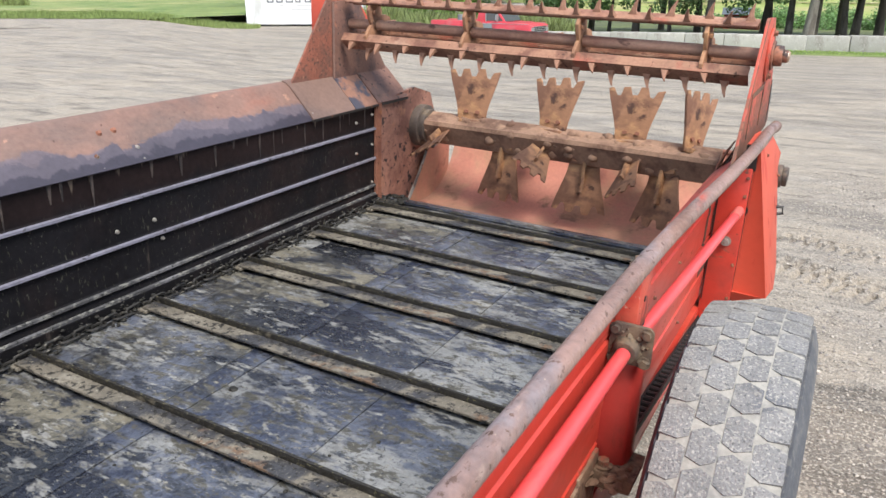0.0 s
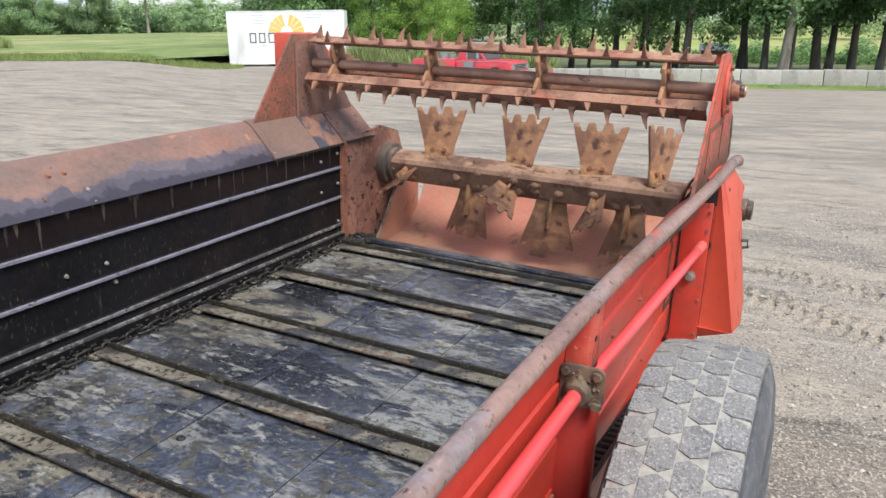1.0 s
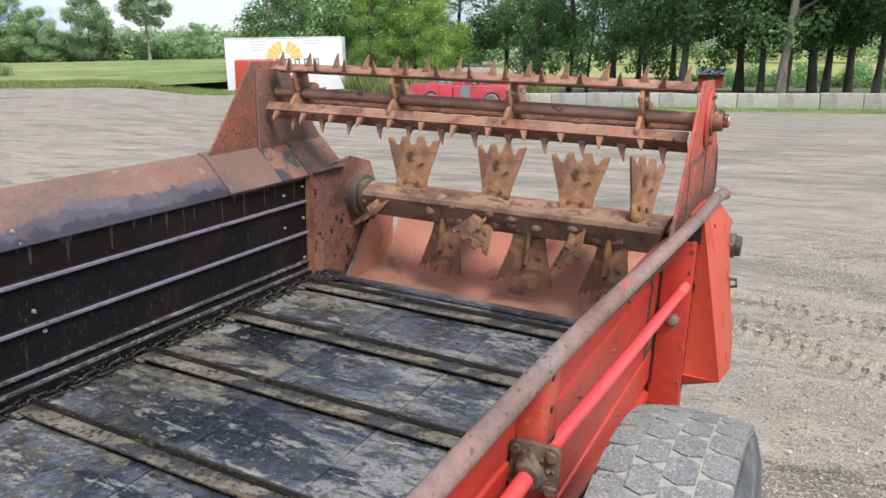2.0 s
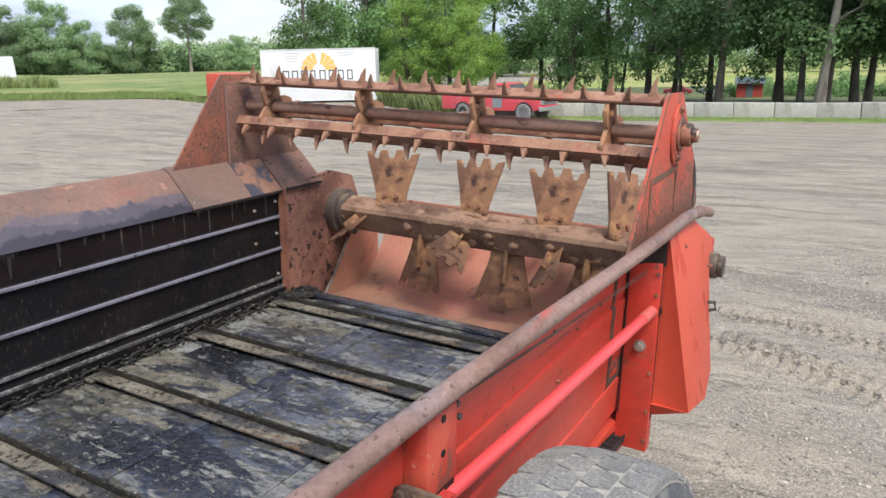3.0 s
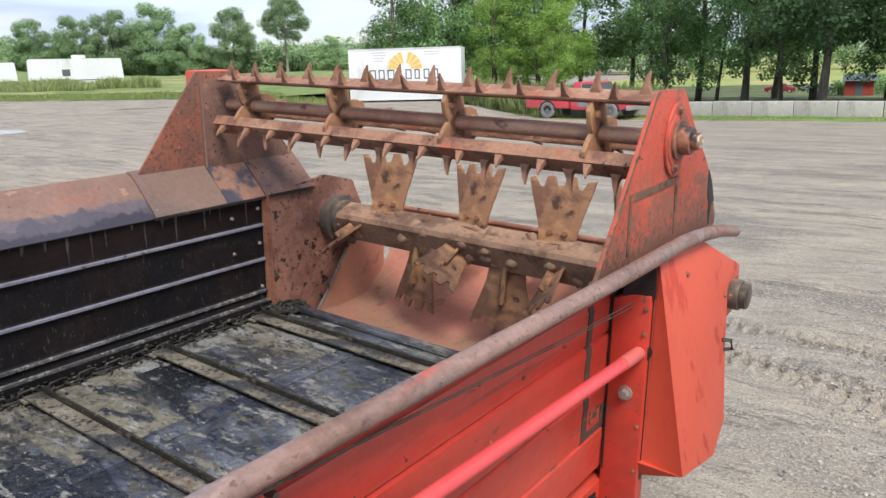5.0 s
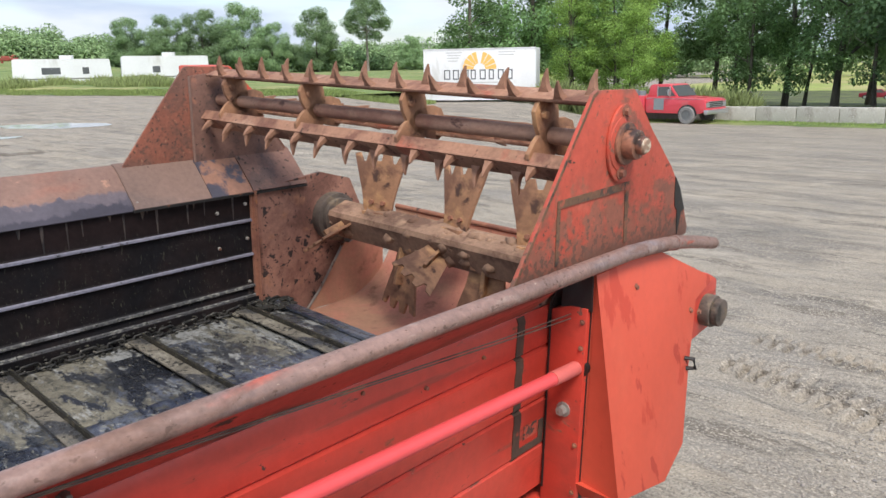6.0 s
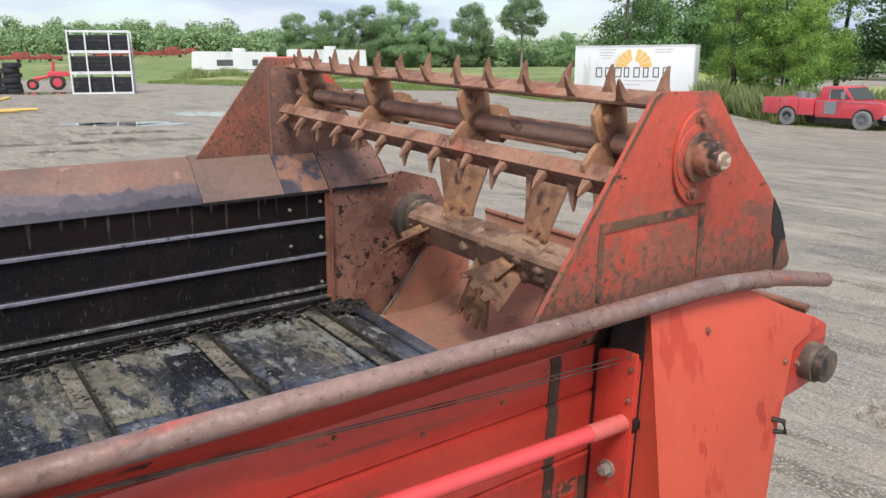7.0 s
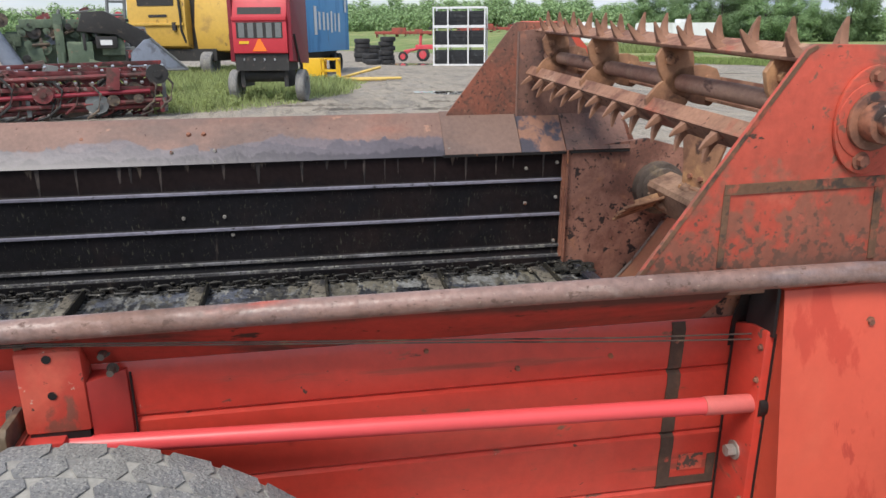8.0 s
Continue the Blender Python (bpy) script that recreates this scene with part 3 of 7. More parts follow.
def link(b, c, long, wide, r, flat, n=10, k=5):
    """One oval chain link, its long side along y."""
    pts = []
    for i in range(n):
        a = 2 * math.pi * i / n
        s, t = math.cos(a) * wide / 2, math.sin(a) * wide / 2 + math.copysign((long - wide) / 2, math.sin(a))
        pts.append((Vector((s, t, 0)), Vector((math.cos(a), math.sin(a), 0))))
    verts, faces = [], []
    for p, d in pts:
        for j in range(k):
            a = 2 * math.pi * j / k
            q = p + d * math.cos(a) * r + Vector((0, 0, 1)) * math.sin(a) * r
            verts.append((q.x, q.y, q.z) if flat else (q.z, q.y, q.x))
    for i in range(n):
        for j in range(k):
            faces.append((i * k + j, i * k + (j + 1) % k, ((i + 1) % n) * k + (j + 1) % k, ((i + 1) % n) * k + j))
    b.add([(v[0] + c[0], v[1] + c[1], v[2] + c[2]) for v in verts], faces)


for x in (0.036, W - 0.036):
    b = Build()
    for i in range(80):
        y = 0.10 - i * 0.047
        link(b, (x, y, FLOOR + 0.012 + (0.003 if i % 2 else 0)), 0.062, 0.030 if i % 2 else 0.028, 0.0048, i % 2 == 0)
    tagged(part("apron_chain", b, chain_mat, spreader, "dirty steel apron chain along the floor edge"), kind="stuff")

# dried residue along the far corner and on the slats
b = Build()
rng = random.Random(5)
for i in range(800):
    y = rng.uniform(-2.9, 0.08)
    x = abs(rng.gauss(0, 0.026))
    if 0.018 < x < 0.050 and rng.random() < 0.6:
        continue
    b.lump((0.004 + x, y, FLOOR + 0.004 + max(0.0, 0.040 - x) * rng.random()), rng.uniform(0.003, 0.010), 20000 + i, 0.6)
for k in range(9):
    for i in range(16):
        b.lump((rng.uniform(0.05, 1.4), -0.115 - 0.432 * k + rng.uniform(0.03, 0.055), FLOOR), rng.uniform(0.004, 0.011), 3000 + k * 40 + i, 0.5)
for i in range(30):
    b.lump((rng.uniform(0.1, 1.3), rng.uniform(-2.4, 0.06), FLOOR), rng.uniform(0.004, 0.014), 6000 + i, 0.5)
for i in range(60):
    b.lump((rng.uniform(0.0, 0.14), rng.uniform(-0.05, 0.10), FLOOR + rng.uniform(0.0, 0.022)), rng.uniform(0.008, 0.02), 7000 + i, 0.6)
part("manure_residue", b, residue_mat, spreader, "dry black manure crumbs left in the box", kind="stuff")


def wall_line(mirror):
    """The folded sheet of one side wall: ridges, then the flared top. mirror: the near side."""
    line = [(0.010, -0.04), (0.013, 0.064), (0.001, 0.077), (-0.003, 0.100), (0.009, 0.111), (-0.003, 0.122), (-0.003, 0.232), (0.009, 0.243), (-0.003, 0.254), (-0.003, 0.372), (0.009, 0.383), (-0.003, 0.394), (-0.003, 0.500)]
    return [(W + 0.030 - x, z) for x, z in line[:-1]] + [(W + 0.033, 0.455)] if mirror else line


# far wall: one folded sheet with worn ridges and a rusty flared cap
far = part("side_wall", Build().strip(wall_line(False), "y", FRONT, 0.0, 0.006), black_wall, spreader, "folded black tarred steel side wall with pale worn ridges")
for z in (0.111, 0.243, 0.383, 0.070):
    b = Build()
    off = 0.0095 if z > 0.1 else 0.0105
    b.prism([(off - 0.007, z - 0.0066), (off + 0.001, z - 0.0040), (off + 0.001, z + 0.0040), (off - 0.007, z + 0.0066)], "y", FRONT, -0.004)
    part("worn_ridge", b, worn_edge if z > 0.12 else dotted_ridge, far, "pale worn ridge of the wall")
CAP = [(0.010, 0.492), (-0.004, 0.510), (-0.105, 0.612), (-0.125, 0.628), (-0.150, 0.634), (-0.176, 0.622), (-0.186, 0.595)]
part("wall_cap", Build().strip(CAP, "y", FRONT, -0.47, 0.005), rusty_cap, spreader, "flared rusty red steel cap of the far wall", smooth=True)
CAP2 = [(x + 0.004, z + 0.005) for x, z in CAP[:5]]
part("cap_plate", Build().strip(CAP2, "y", -0.478, -0.18, 0.006), cap_plate_rust, spreader, "rusty cap plate with dark seam")
part("cap_plate", Build().strip(CAP2, "y", -0.178, -0.001, 0.006), cap_plate_tar, spreader)
part("cap_seam", Build().box(-0.002, 0.0185, -0.485, 0.26, 0.487, 0.4955), black_paint_and_shade, spreader, "black strip along the seam under the cap plates")
part("cap_plate", Build().strip([(x + 0.003, z + 0.003) for x, z in CAP2[:4]], "y", 0.001, 0.262, 0.006), doubler_rust, spreader)
part("outer_wall", Build().box(-0.20, -0.188, FRONT, 0.25, 0.30, 0.60).box(-0.19, -0.012, FRONT, 0.25, 0.28, 0.30), red_paint, spreader, "outer red sheet of the far side")
for y, z in [(-1.47, 0.530), (-1.47, 0.495), (-1.32, 0.532), (-1.32, 0.497), (-1.45, 0.29), (-1.305, 0.29), (-0.155, 0.29), (-0.155, 0.43), (-2.1, 0.47), (-1.28, 0.22), (-0.03, 0.45), (-0.03, 0.31), (-0.46, 0.515), (-0.03, 0.13)]:
    x = 0.0 if z < 0.5 else -(z - 0.508)
    part("rivet", Build().rod((x - 0.004, y, z), (x + 0.005, y, z), 0.008, 8, 0.005), bolt_mat, far)
for y, z in [(-1.413, 0.585), (-1.36, 0.585), (-1.78, 0.575)]:
    part("rivet", Build().rod((-0.078, y, z), (-0.072, y, z + 0.006), 0.010, 8, 0.006), rusty, far)

# pale runs that dripped down from the cap
rng = random.Random(55)
for y in (-2.35, -2.12, -1.93, -1.80, -1.66, -1.62, -1.52, -1.30, -1.18, -1.02, -0.93, -0.86, -0.79, -0.71, -0.66, -0.52, -0.40, -0.28, -0.21, -0.09):
    w, z = rng.uniform(0.006, 0.018), rng.choice((0.41, 0.395, 0.392, 0.43, 0.455))
    part("rust_run", Build().prism([(y, 0.498), (y + w, 0.498), (y + w * 0.8, (z + 0.5) / 2), (y + w * 0.55, z), (y + w * 0.3, z), (y + w * 0.1, (z + 0.5) / 2)], "x", -0.004, -0.0018), run_stain, far)

# side plate behind the far wall, with the bearing disc of the lower beater
AX_L = (0.392, 0.338)      # lower beater, y and z
AX_U = (-0.05, 0.85)     # upper beater
part("side_plate", Build().prism([(0.002, -0.06), (0.26, -0.06), (0.50, 0.20), (0.56, 0.36), (0.50, 0.49), (0.34, 0.535), (0.002, 0.50)], "x", -0.012, 0.006), plate_rust, spreader, "rusty pitted end plate behind the wall")
part("bearing_disc", Build().rod((0.004, AX_L[0], AX_L[1]), (0.05, AX_L[0], AX_L[1]), 0.105, 28).rod((0.05, AX_L[0], AX_L[1]), (0.075, AX_L[0], AX_L[1]), 0.085, 28), iron, spreader, "round iron bearing shield", bevel=0.004)
part("corner_angle", Build().box(0.0, 0.012, -0.012, 0.012, 0.03, 0.50).box(0.0, 0.03, 0.0, 0.006, 0.03, 0.5), rusty, spreader)
part("cheek_plate", Build().prism([(0.225, -0.05), (0.30, 0.03), (0.45, 0.235), (0.66, 0.26), (0.66, -0.05)], "x", 0.035, 0.043), pan_red, spreader, "rusty cheek of the rear pan with a bright torn edge")
part("torn_edge", Build().strip([(0.222, -0.045), (0.298, 0.035), (0.448, 0.238)], "x", 0.033, 0.046, 0.004), bolt_mat, spreader, "bright torn sheet edge")
part("torn_tab", Build().prism([(0.43, 0.22), (0.47, 0.255), (0.49, 0.235)], "x", 0.035, 0.075), bolt_mat, spreader)

# curved rear pan under the lower beater
arc = [(0.095, -0.045), (0.20, -0.055), (0.30, -0.06)] + [(0.40 + 0.355 * math.sin(radians(a)), 0.30 - 0.355 * math.cos(radians(a))) for a in range(5, 96, 9)]
pan = part("rear_pan", Build().strip(arc, "x", 0.04, 0.775, 0.006), pan_red, spreader, "curved red and rusty pan below the beater")
part("rear_pan", Build().strip([(a + 0.002, b - 0.002) for a, b in arc], "x", 0.74, W - 0.02, 0.006), pan_red, spreader, "curved red and rusty pan below the beater")
part("pan_edge", Build().rod((0.04, arc[-1][0], arc[-1][1]), (W - 0.02, arc[-1][0], arc[-1][1]), 0.012, 10), rusty, spreader)

# near wall: folded sheet, flare and top rail
near = part("side_wall", Build().strip(list(reversed(wall_line(True))), "y", FRONT, 0.0, 0.006), black_wall, spreader, "inner black sheet of the near wall")
OUT = [(W + 0.044, -0.02), (W + 0.046, 0.055), (W + 0.0485, 0.073), (W + 0.0475, 0.094), (W + 0.040, 0.099), (W + 0.046, 0.106), (W + 0.047, 0.180), (W + 0.0497, 0.199), (W + 0.0485, 0.221), (W + 0.040, 0.226), (W + 0.046, 0.233), (W + 0.047, 0.318), (W + 0.050, 0.340), (W + 0.0485, 0.360), (W + 0.039, 0.365), (W + 0.046, 0.372), (W + 0.050, 0.455), (W + 0.044, 0.470)]
part("outer_wall", Build().strip(OUT, "y", FRONT, -0.13, 0.005), red_paint, spreader, "faded red pressed steel outer wall with creases and rust")
part("outer_wall", Build().strip([(W + 0.034, -0.02), (W + 0.044, 0.47), (W + 0.09, 0.545)], "y", -0.128, 0.10, 0.005), plate_rust, spreader, "rusty inner wall behind the guard")
# flared lip between wall and rail
b = Build()
for y in np.linspace(FRONT, -0.275, 30):
    rx, rz = 1.630 + 0.062 * ease(-1.6, -0.25, y), 0.562 + 0.032 * ease(-1.7, -0.25, y)
    b.v += [(W + 0.043, y, 0.470), (rx - 0.010, y, rz - 0.013), (rx - 0.014, y, rz - 0.009), (W + 0.036, y, 0.474)]
b.f = [(4 * i + j, 4 * i + (j + 1) % 4, 4 * i + 4 + (j + 1) % 4, 4 * i + 4 + j) for i in range(29) for j in range(4)] + [(0, 1, 2, 3), (119, 118, 117, 116)]
part("wall_flare", Build().strip([(W + 0.032, 0.44), (W + 0.046, 0.50), (W + 0.074, 0.560)], "y", -0.273, -0.128, 0.004), plate_rust, spreader, "rusty inner flare beside the guard")
# two black sheets painted as the shade inside the gap by the guard
part("gap_plate", Build().strip([(W + 0.046, 0.40), (W + 0.060, 0.48), (W + 0.088, 0.555)], "y", -0.212, -0.100, 0.005), black_paint_and_shade, spreader, "black sheet standing for the shade under the rail beside the guard")
part("gap_plate", Build().prism([(W + 0.076, 0.472), (W + 0.160, 0.476), (W + 0.157, 0.566), (W + 0.082, 0.560)], "y", -0.1985, -0.1925), black_paint_and_shade, spreader, "black plate standing for the shaded hole between post, rail and guard")
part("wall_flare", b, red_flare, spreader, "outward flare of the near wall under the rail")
rail_pts = [(1.630 + 0.062 * ease(-1.6, -0.25, y), y, 0.562 + 0.032 * ease(-1.7, -0.25, y)) for y in np.linspace(FRONT, -0.06, 30)] + [(1.693, 0.05, 0.588), (1.693, 0.13, 0.580), (1.690, 0.22, 0.568), (1.684, 0.32, 0.549), (1.676, 0.40, 0.531), (1.668, 0.485, 0.512)]
part("top_rail", Build().pipe(rail_pts, [0.0188 + 0.0009 * math.sin(7.1 * p[1]) * math.sin(2.3 * p[1]) for p in rail_pts[:-4]] + [0.0178] * 4, 18), rail_mat, spreader, "rusty round pipe rail on the near wall")
part("rail_joint", Build().rod((1.6915, 0.170, 0.5755), (1.691, 0.186, 0.573), 0.0205, 16), rail_mat, spreader)
for y, z in [(-0.63, 0.40), (-0.45, 0.41), (-0.75, 0.30), (-1.05, 0.30), (-0.62, 0.05), (-0.80, 0.45), (-0.32, 0.43)]:
    part("rivet", Build().rod((W + 0.044, y, z), (W + 0.054, y, z), 0.006, 8, 0.004), rusty, spreader)

# old sign outline on the wall and plate: grime left where stickers were
def on_wall(z0, z1):
    """The outer wall's profile between two heights, a hair proud of the sheet."""
    inside = [(x, z) for x, z in OUT if z0 < z < z1]
    at = lambda z: float(np.interp(z, [q[1] for q in OUT], [q[0] for q in OUT]))
    return [(x + 0.0022, z) for x, z in [(at(z0), z0)] + inside + [(at(z1), z1)]]


for y0, y1, z0, z1 in ((-0.331, -0.304, 0.098, 0.468), (-0.304, -0.208, 0.100, 0.124), (-0.226, -0.208, 0.124, 0.172)):
    part("grime_band", Build().strip(on_wall(z0, z1), "y", y0, y1, 0.002), stripe_grime, spreader, "dark band of old sticker grime")
part("scuff", Build().strip(on_wall(0.140, 0.176), "y", -0.288, -0.236, 0.002), decal_scuff, spreader, "scuffed paint with dark specks")
for ring in ([(-0.300, 0.747), (0.002, 0.753), (0.002, 0.734), (-0.301, 0.729)], [(-0.014, 0.733), (0.002, 0.733), (0.010, 0.60), (-0.004, 0.60)], [(-0.301, 0.728), (-0.289, 0.729), (-0.287, 0.60), (-0.299, 0.60)]):
    part("grime_band", Build().prism(ring, "x", 1.6425, 1.6445), decal_dirt, spreader)

# gussets that carry the upper beater
GUS_N = [(-0.475, 0.545), (-0.18, 0.968), (-0.165, 0.975), (0.0, 0.972), (0.012, 0.962), (0.10, 0.872), (0.225, 0.765), (0.295, 0.688), (0.355, 0.580), (0.352, 0.562), (0.30, 0.548), (0.16, 0.545)]
part("beater_bracket", Build().prism(GUS_N, "x", 1.632, 1.642), red_gusset, spreader, "large triangular steel plate with scratched red paint", bevel=0.0015)
part("edge_rust", Build().prism([(-0.472, 0.549), (-0.182, 0.966), (-0.165, 0.9735), (-0.163, 0.968), (-0.177, 0.960), (-0.460, 0.553)], "x", 1.6415, 1.6430), decal_dirt, spreader, "rusty brown edge of the plate")
part("black_patch", Build().prism([(0.252, 0.735), (0.285, 0.700), (0.302, 0.672), (0.322, 0.635), (0.304, 0.632), (0.298, 0.600), (0.290, 0.568), (0.282, 0.600), (0.277, 0.640), (0.262, 0.652), (0.256, 0.690)], "x", 1.6422, 1.6438), black_paint_and_shade, spreader, "patch of spilled black paint")
GUS_F = [(-0.475, 0.600), (-0.19, 0.968), (-0.175, 0.975), (0.0, 0.972), (0.012, 0.962), (0.15, 0.770), (0.30, 0.575), (0.34, 0.50), (0.0, 0.50), (0.0, 0.605)]
gf = part("beater_bracket", Build().prism(GUS_F, "x", -0.123, -0.113), speckled_rust, spreader, "large triangular rusty steel plate", bevel=0.0015)
part("doubler", Build().prism([(-0.175, 0.605), (-0.175, 0.94), (-0.03, 0.955), (0.03, 0.93), (0.14, 0.765), (0.28, 0.575), (0.28, 0.52), (0.01, 0.52), (0.0, 0.605)], "x", -0.113, -0.104), doubler_rust, gf, bevel=0.002)
part("weld_seam", Build().rod((-0.106, -0.172, 0.61), (-0.106, -0.172, 0.94), 0.005, 8), rusty_cap, gf)
part("chain_guard", Build().prism([(-0.13, 0.80), (-0.13, 0.975), (0.02, 0.975), (0.20, 0.80)], "x", -0.26, -0.127), red_guard, spreader, "red sheet guard outside the far plate", bevel=0.01)

# upper beater
upper = part("upper_beater", Build().rod((-0.10, *AX_U), (1.63, *AX_U), 0.0215, 20), shaft_tan, spreader, "rusty upper beater with rows of spikes")


def on_axis(ax, x, angle, r):
    return Vector((x, ax[0] + math.cos(radians(angle)) * r, ax[1] + math.sin(radians(angle)) * r))


UP_PHASE = 110
for k in range(3):
    ang = UP_PHASE + 120 * k
    turn = Matrix.Translation((0, *AX_U)) @ Matrix.Rotation(radians(ang), 4, "X")     # local y points outwards
    b = Build().box(-0.085, 1.60, 0.104, 0.112, -0.034, 0.030, turn).box(-0.085, 1.60, 0.074, 0.106, -0.034, -0.026, turn)
    bar = part("tine_bar", b, tine_rust, upper, bevel=0.0015)
    rng = random.Random(70 + k)
    spike = None
    for i in range(25):
        x = -0.05 + i * 0.0675 + (0.02 if k == 1 else 0)
        if x > 1.58:
            continue
        side = 1 if i % 2 else -1
        tilt = rng.uniform(-10, 10) + side * 16
        m = turn @ Matrix.Translation((x, 0.110, 0.018 * side)) @ Matrix.Rotation(radians(tilt), 4, "X") @ Matrix.Rotation(radians(rng.uniform(-8, 8)), 4, "Z")
        if spike is None:
            sp = Build()
            rows = [(0.0, 0.019, 0.010, -0.004), (0.001, 0.0095, 0.0085, 0.014), (0.005, 0.0062, 0.0065, 0.034), (0.013, 0.0022, 0.0025, 0.056)]
            for cx_, hx, hz, yy in rows:
                sp.v += [(cx_ - hx, yy, -hz), (cx_ + hx, yy, -hz), (cx_ + hx, yy, hz), (cx_ - hx, yy, hz)]
            sp.f += [(3, 2, 1, 0), (12, 13, 14, 15)] + [(4 * r + c, 4 * r + (c + 1) % 4, 4 * r + 4 + (c + 1) % 4, 4 * r + 4 + c) for r in range(3) for c in range(4)]
            ob = part("spike", sp, tine_rust, bar, bevel=0.0015)
            spike = ob.data
        else:
            ob = new("spike", spike)
            ob.parent = bar
        ob.matrix_basis = m
    for x in (0.04, 0.50, 0.975, 1.44):
        plate = Build()
        plate.prism([(-0.022, -0.030), (0.05, -0.046), (0.090, -0.046), (0.105, -0.030), (0.105, 0.022), (0.085, 0.048), (0.05, 0.052), (0.012, 0.044), (-0.022, 0.030)], "x", x - 0.007, x + 0.007, turn)
        plate.rod(turn @ Vector((x - 0.016, 0.065, 0.02)), turn @ Vector((x + 0.02, 0.065, 0.02)), 0.011, 6)
        part("bar_bracket", plate, paddle_rust, upper, bevel=0.002)
part("axle_flange", Build().rod((1.642, *AX_U), (1.654, *AX_U), 0.066, 26).prism([(AX_U[0] + 0.068 * math.cos(radians(a)), AX_U[1] + 0.092 * math.sin(radians(a))) for a in range(0, 360, 15)], "x", 1.642, 1.651), red_gusset, upper, "rusty red bearing flange", bevel=0.004)
part("axle_collar", Build().rod((1.652, *AX_U), (1.662, *AX_U), 0.050, 22).rod((1.662, *AX_U), (1.690, *AX_U), 0.036, 18, 0.034), collar_rust, upper, "rusty greasy collar", bevel=0.003)
part("axle_stub", Build().rod((1.688, *AX_U), (1.706, *AX_U), 0.0215, 18), collar_rust, upper, bevel=0.003)
part("shaft_tip", Build().rod((1.705, *AX_U), (1.712, *AX_U), 0.0195, 18, 0.016), shaft_end, upper, "bare worn shaft end", bevel=0.002)
bolt(upper, (1.651, AX_U[0] - 0.005, AX_U[1] + 0.074), "x", 0.009, material=rusty)
bolt(upper, (1.652, AX_U[0] - 0.01, AX_U[1] - 0.068), "x", 0.010, material=rusty)

# lower beater
TW = math.radians(20)
ring = [(math.cos(math.pi / 4 + TW + a) * 0.078, math.sin(math.pi / 4 + TW + a) * 0.078) for j in range(4) for a in (j * math.pi / 2 - 0.13, j * math.pi / 2 + 0.13)]
lower = part("lower_beater", Build().prism([(AX_L[0] + a, AX_L[1] + c) for a, c in ring], "x", 0.07, W - 0.04), shaft_mud, spreader, "mud-caked square beater shaft with toothed paddles")
PAD = [(-0.052, 0.045), (0.052, 0.045), (0.058, 0.11), (0.067, 0.16), (0.088, 0.255), (0.096, 0.300), (0.070, 0.292), (0.058, 0.262), (0.046, 0.266), (0.036, 0.308), (0.012, 0.306), (0.004, 0.270), (-0.014, 0.268), (-0.024, 0.304), (-0.046, 0.300), (-0.054, 0.262), (-0.066, 0.262), (-0.080, 0.296), (-0.098, 0.290), (-0.088, 0.24), (-0.066, 0.15), (-0.058, 0.11)]
pad_mesh = None
for x, ang, twist, size in [(0.30, 84, 12, 1.0), (0.72, 76, -10, 1.0), (1.09, 82, 10, 0.97), (1.36, 74, 68, 1.0), (0.50, 256, 14, 1.0), (0.90, 262, -16, 1.0), (1.27, 250, 20, 1.0), (0.17, 195, 30, 0.8), (0.52, 350, 25, 0.95), (0.92, 345, -25, 0.95), (0.70, 205, -35, 0.75), (1.16, 340, 40, 0.95), (1.12, 215, 40, 0.75)]:
    m = Matrix.Translation((x, *AX_L)) @ Matrix.Rotation(radians(ang - 90), 4, "X") @ Matrix.Rotation(radians(twist), 4, "Z") @ Matrix.Diagonal((size * 1.3, size, size, 1))
    if pad_mesh is None:
        b = Build().prism(PAD, "y", -0.006, 0.006).box(-0.045, 0.045, -0.03, 0.03, 0.04, 0.062)
        b.box(-0.006, 0.006, 0.004, 0.04, 0.05, 0.20)
        ob = part("paddle", b, paddle_rust, lower, "toothed rusty steel paddle", bevel=0.002)
        pad_mesh = ob.data
    else:
        ob = new("paddle", pad_mesh)
        ob.parent = lower
    ob.matrix_basis = m
    for dx in (-0.022, 0.022):
        bb = Build().rod((dx, -0.004, 0.10), (dx, -0.016, 0.10), 0.009, 6)
        o2 = part("bolt", bb, rusty, ob)

# mud caked on the lower shaft
b = Build()
rng = random.Random(61)
for i in range(230):
    a, x = rng.uniform(0, 360), rng.uniform(0.08, W - 0.06)
    b.lump(on_axis(AX_L, x, a, rng.uniform(0.050, 0.058)), rng.choice((0.010, 0.014, 0.020, 0.03)), 9000 + i, 0.9)
mud = part("mud_crust", b, shaft_mud, lower, "lumps of dry mud on the shaft", kind="stuff")
mud.data.set_sharp_from_angle(angle=radians(180))

# rear post, chain guard and drive on the near side
post = part("rear_post", Build().prism([(W + 0.048, -0.14), (W + 0.152, -0.14), (W + 0.152, 0.484), (W + 0.106, 0.480), (W + 0.052, 0.462)], "y", -0.205, -0.160), red_paint, spreader, "red upright post with bolts", bevel=0.004)
# thin black strips stand in for the shade in the post's joints
part("joint_gap", Build().box(W + 0.1525, W + 0.1535, -0.190, -0.176, -0.03, 0.480), black_paint_and_shade, spreader, "black strip for the shaded slit between post and guard")
part("joint_gap", Build().box(W + 0.0525, W + 0.0565, -0.2085, -0.2055, -0.02, 0.462), black_paint_and_shade, spreader)
# black box put in as the shadow in the gap behind the post
part("backing_plate", Build().box(W + 0.052, W + 0.075, -0.158, -0.06, 0.30, 0.46), black_paint_and_shade, spreader)
bolt(post, (W + 0.105, -0.205, 0.215), "-y", 0.012, h=0.016)
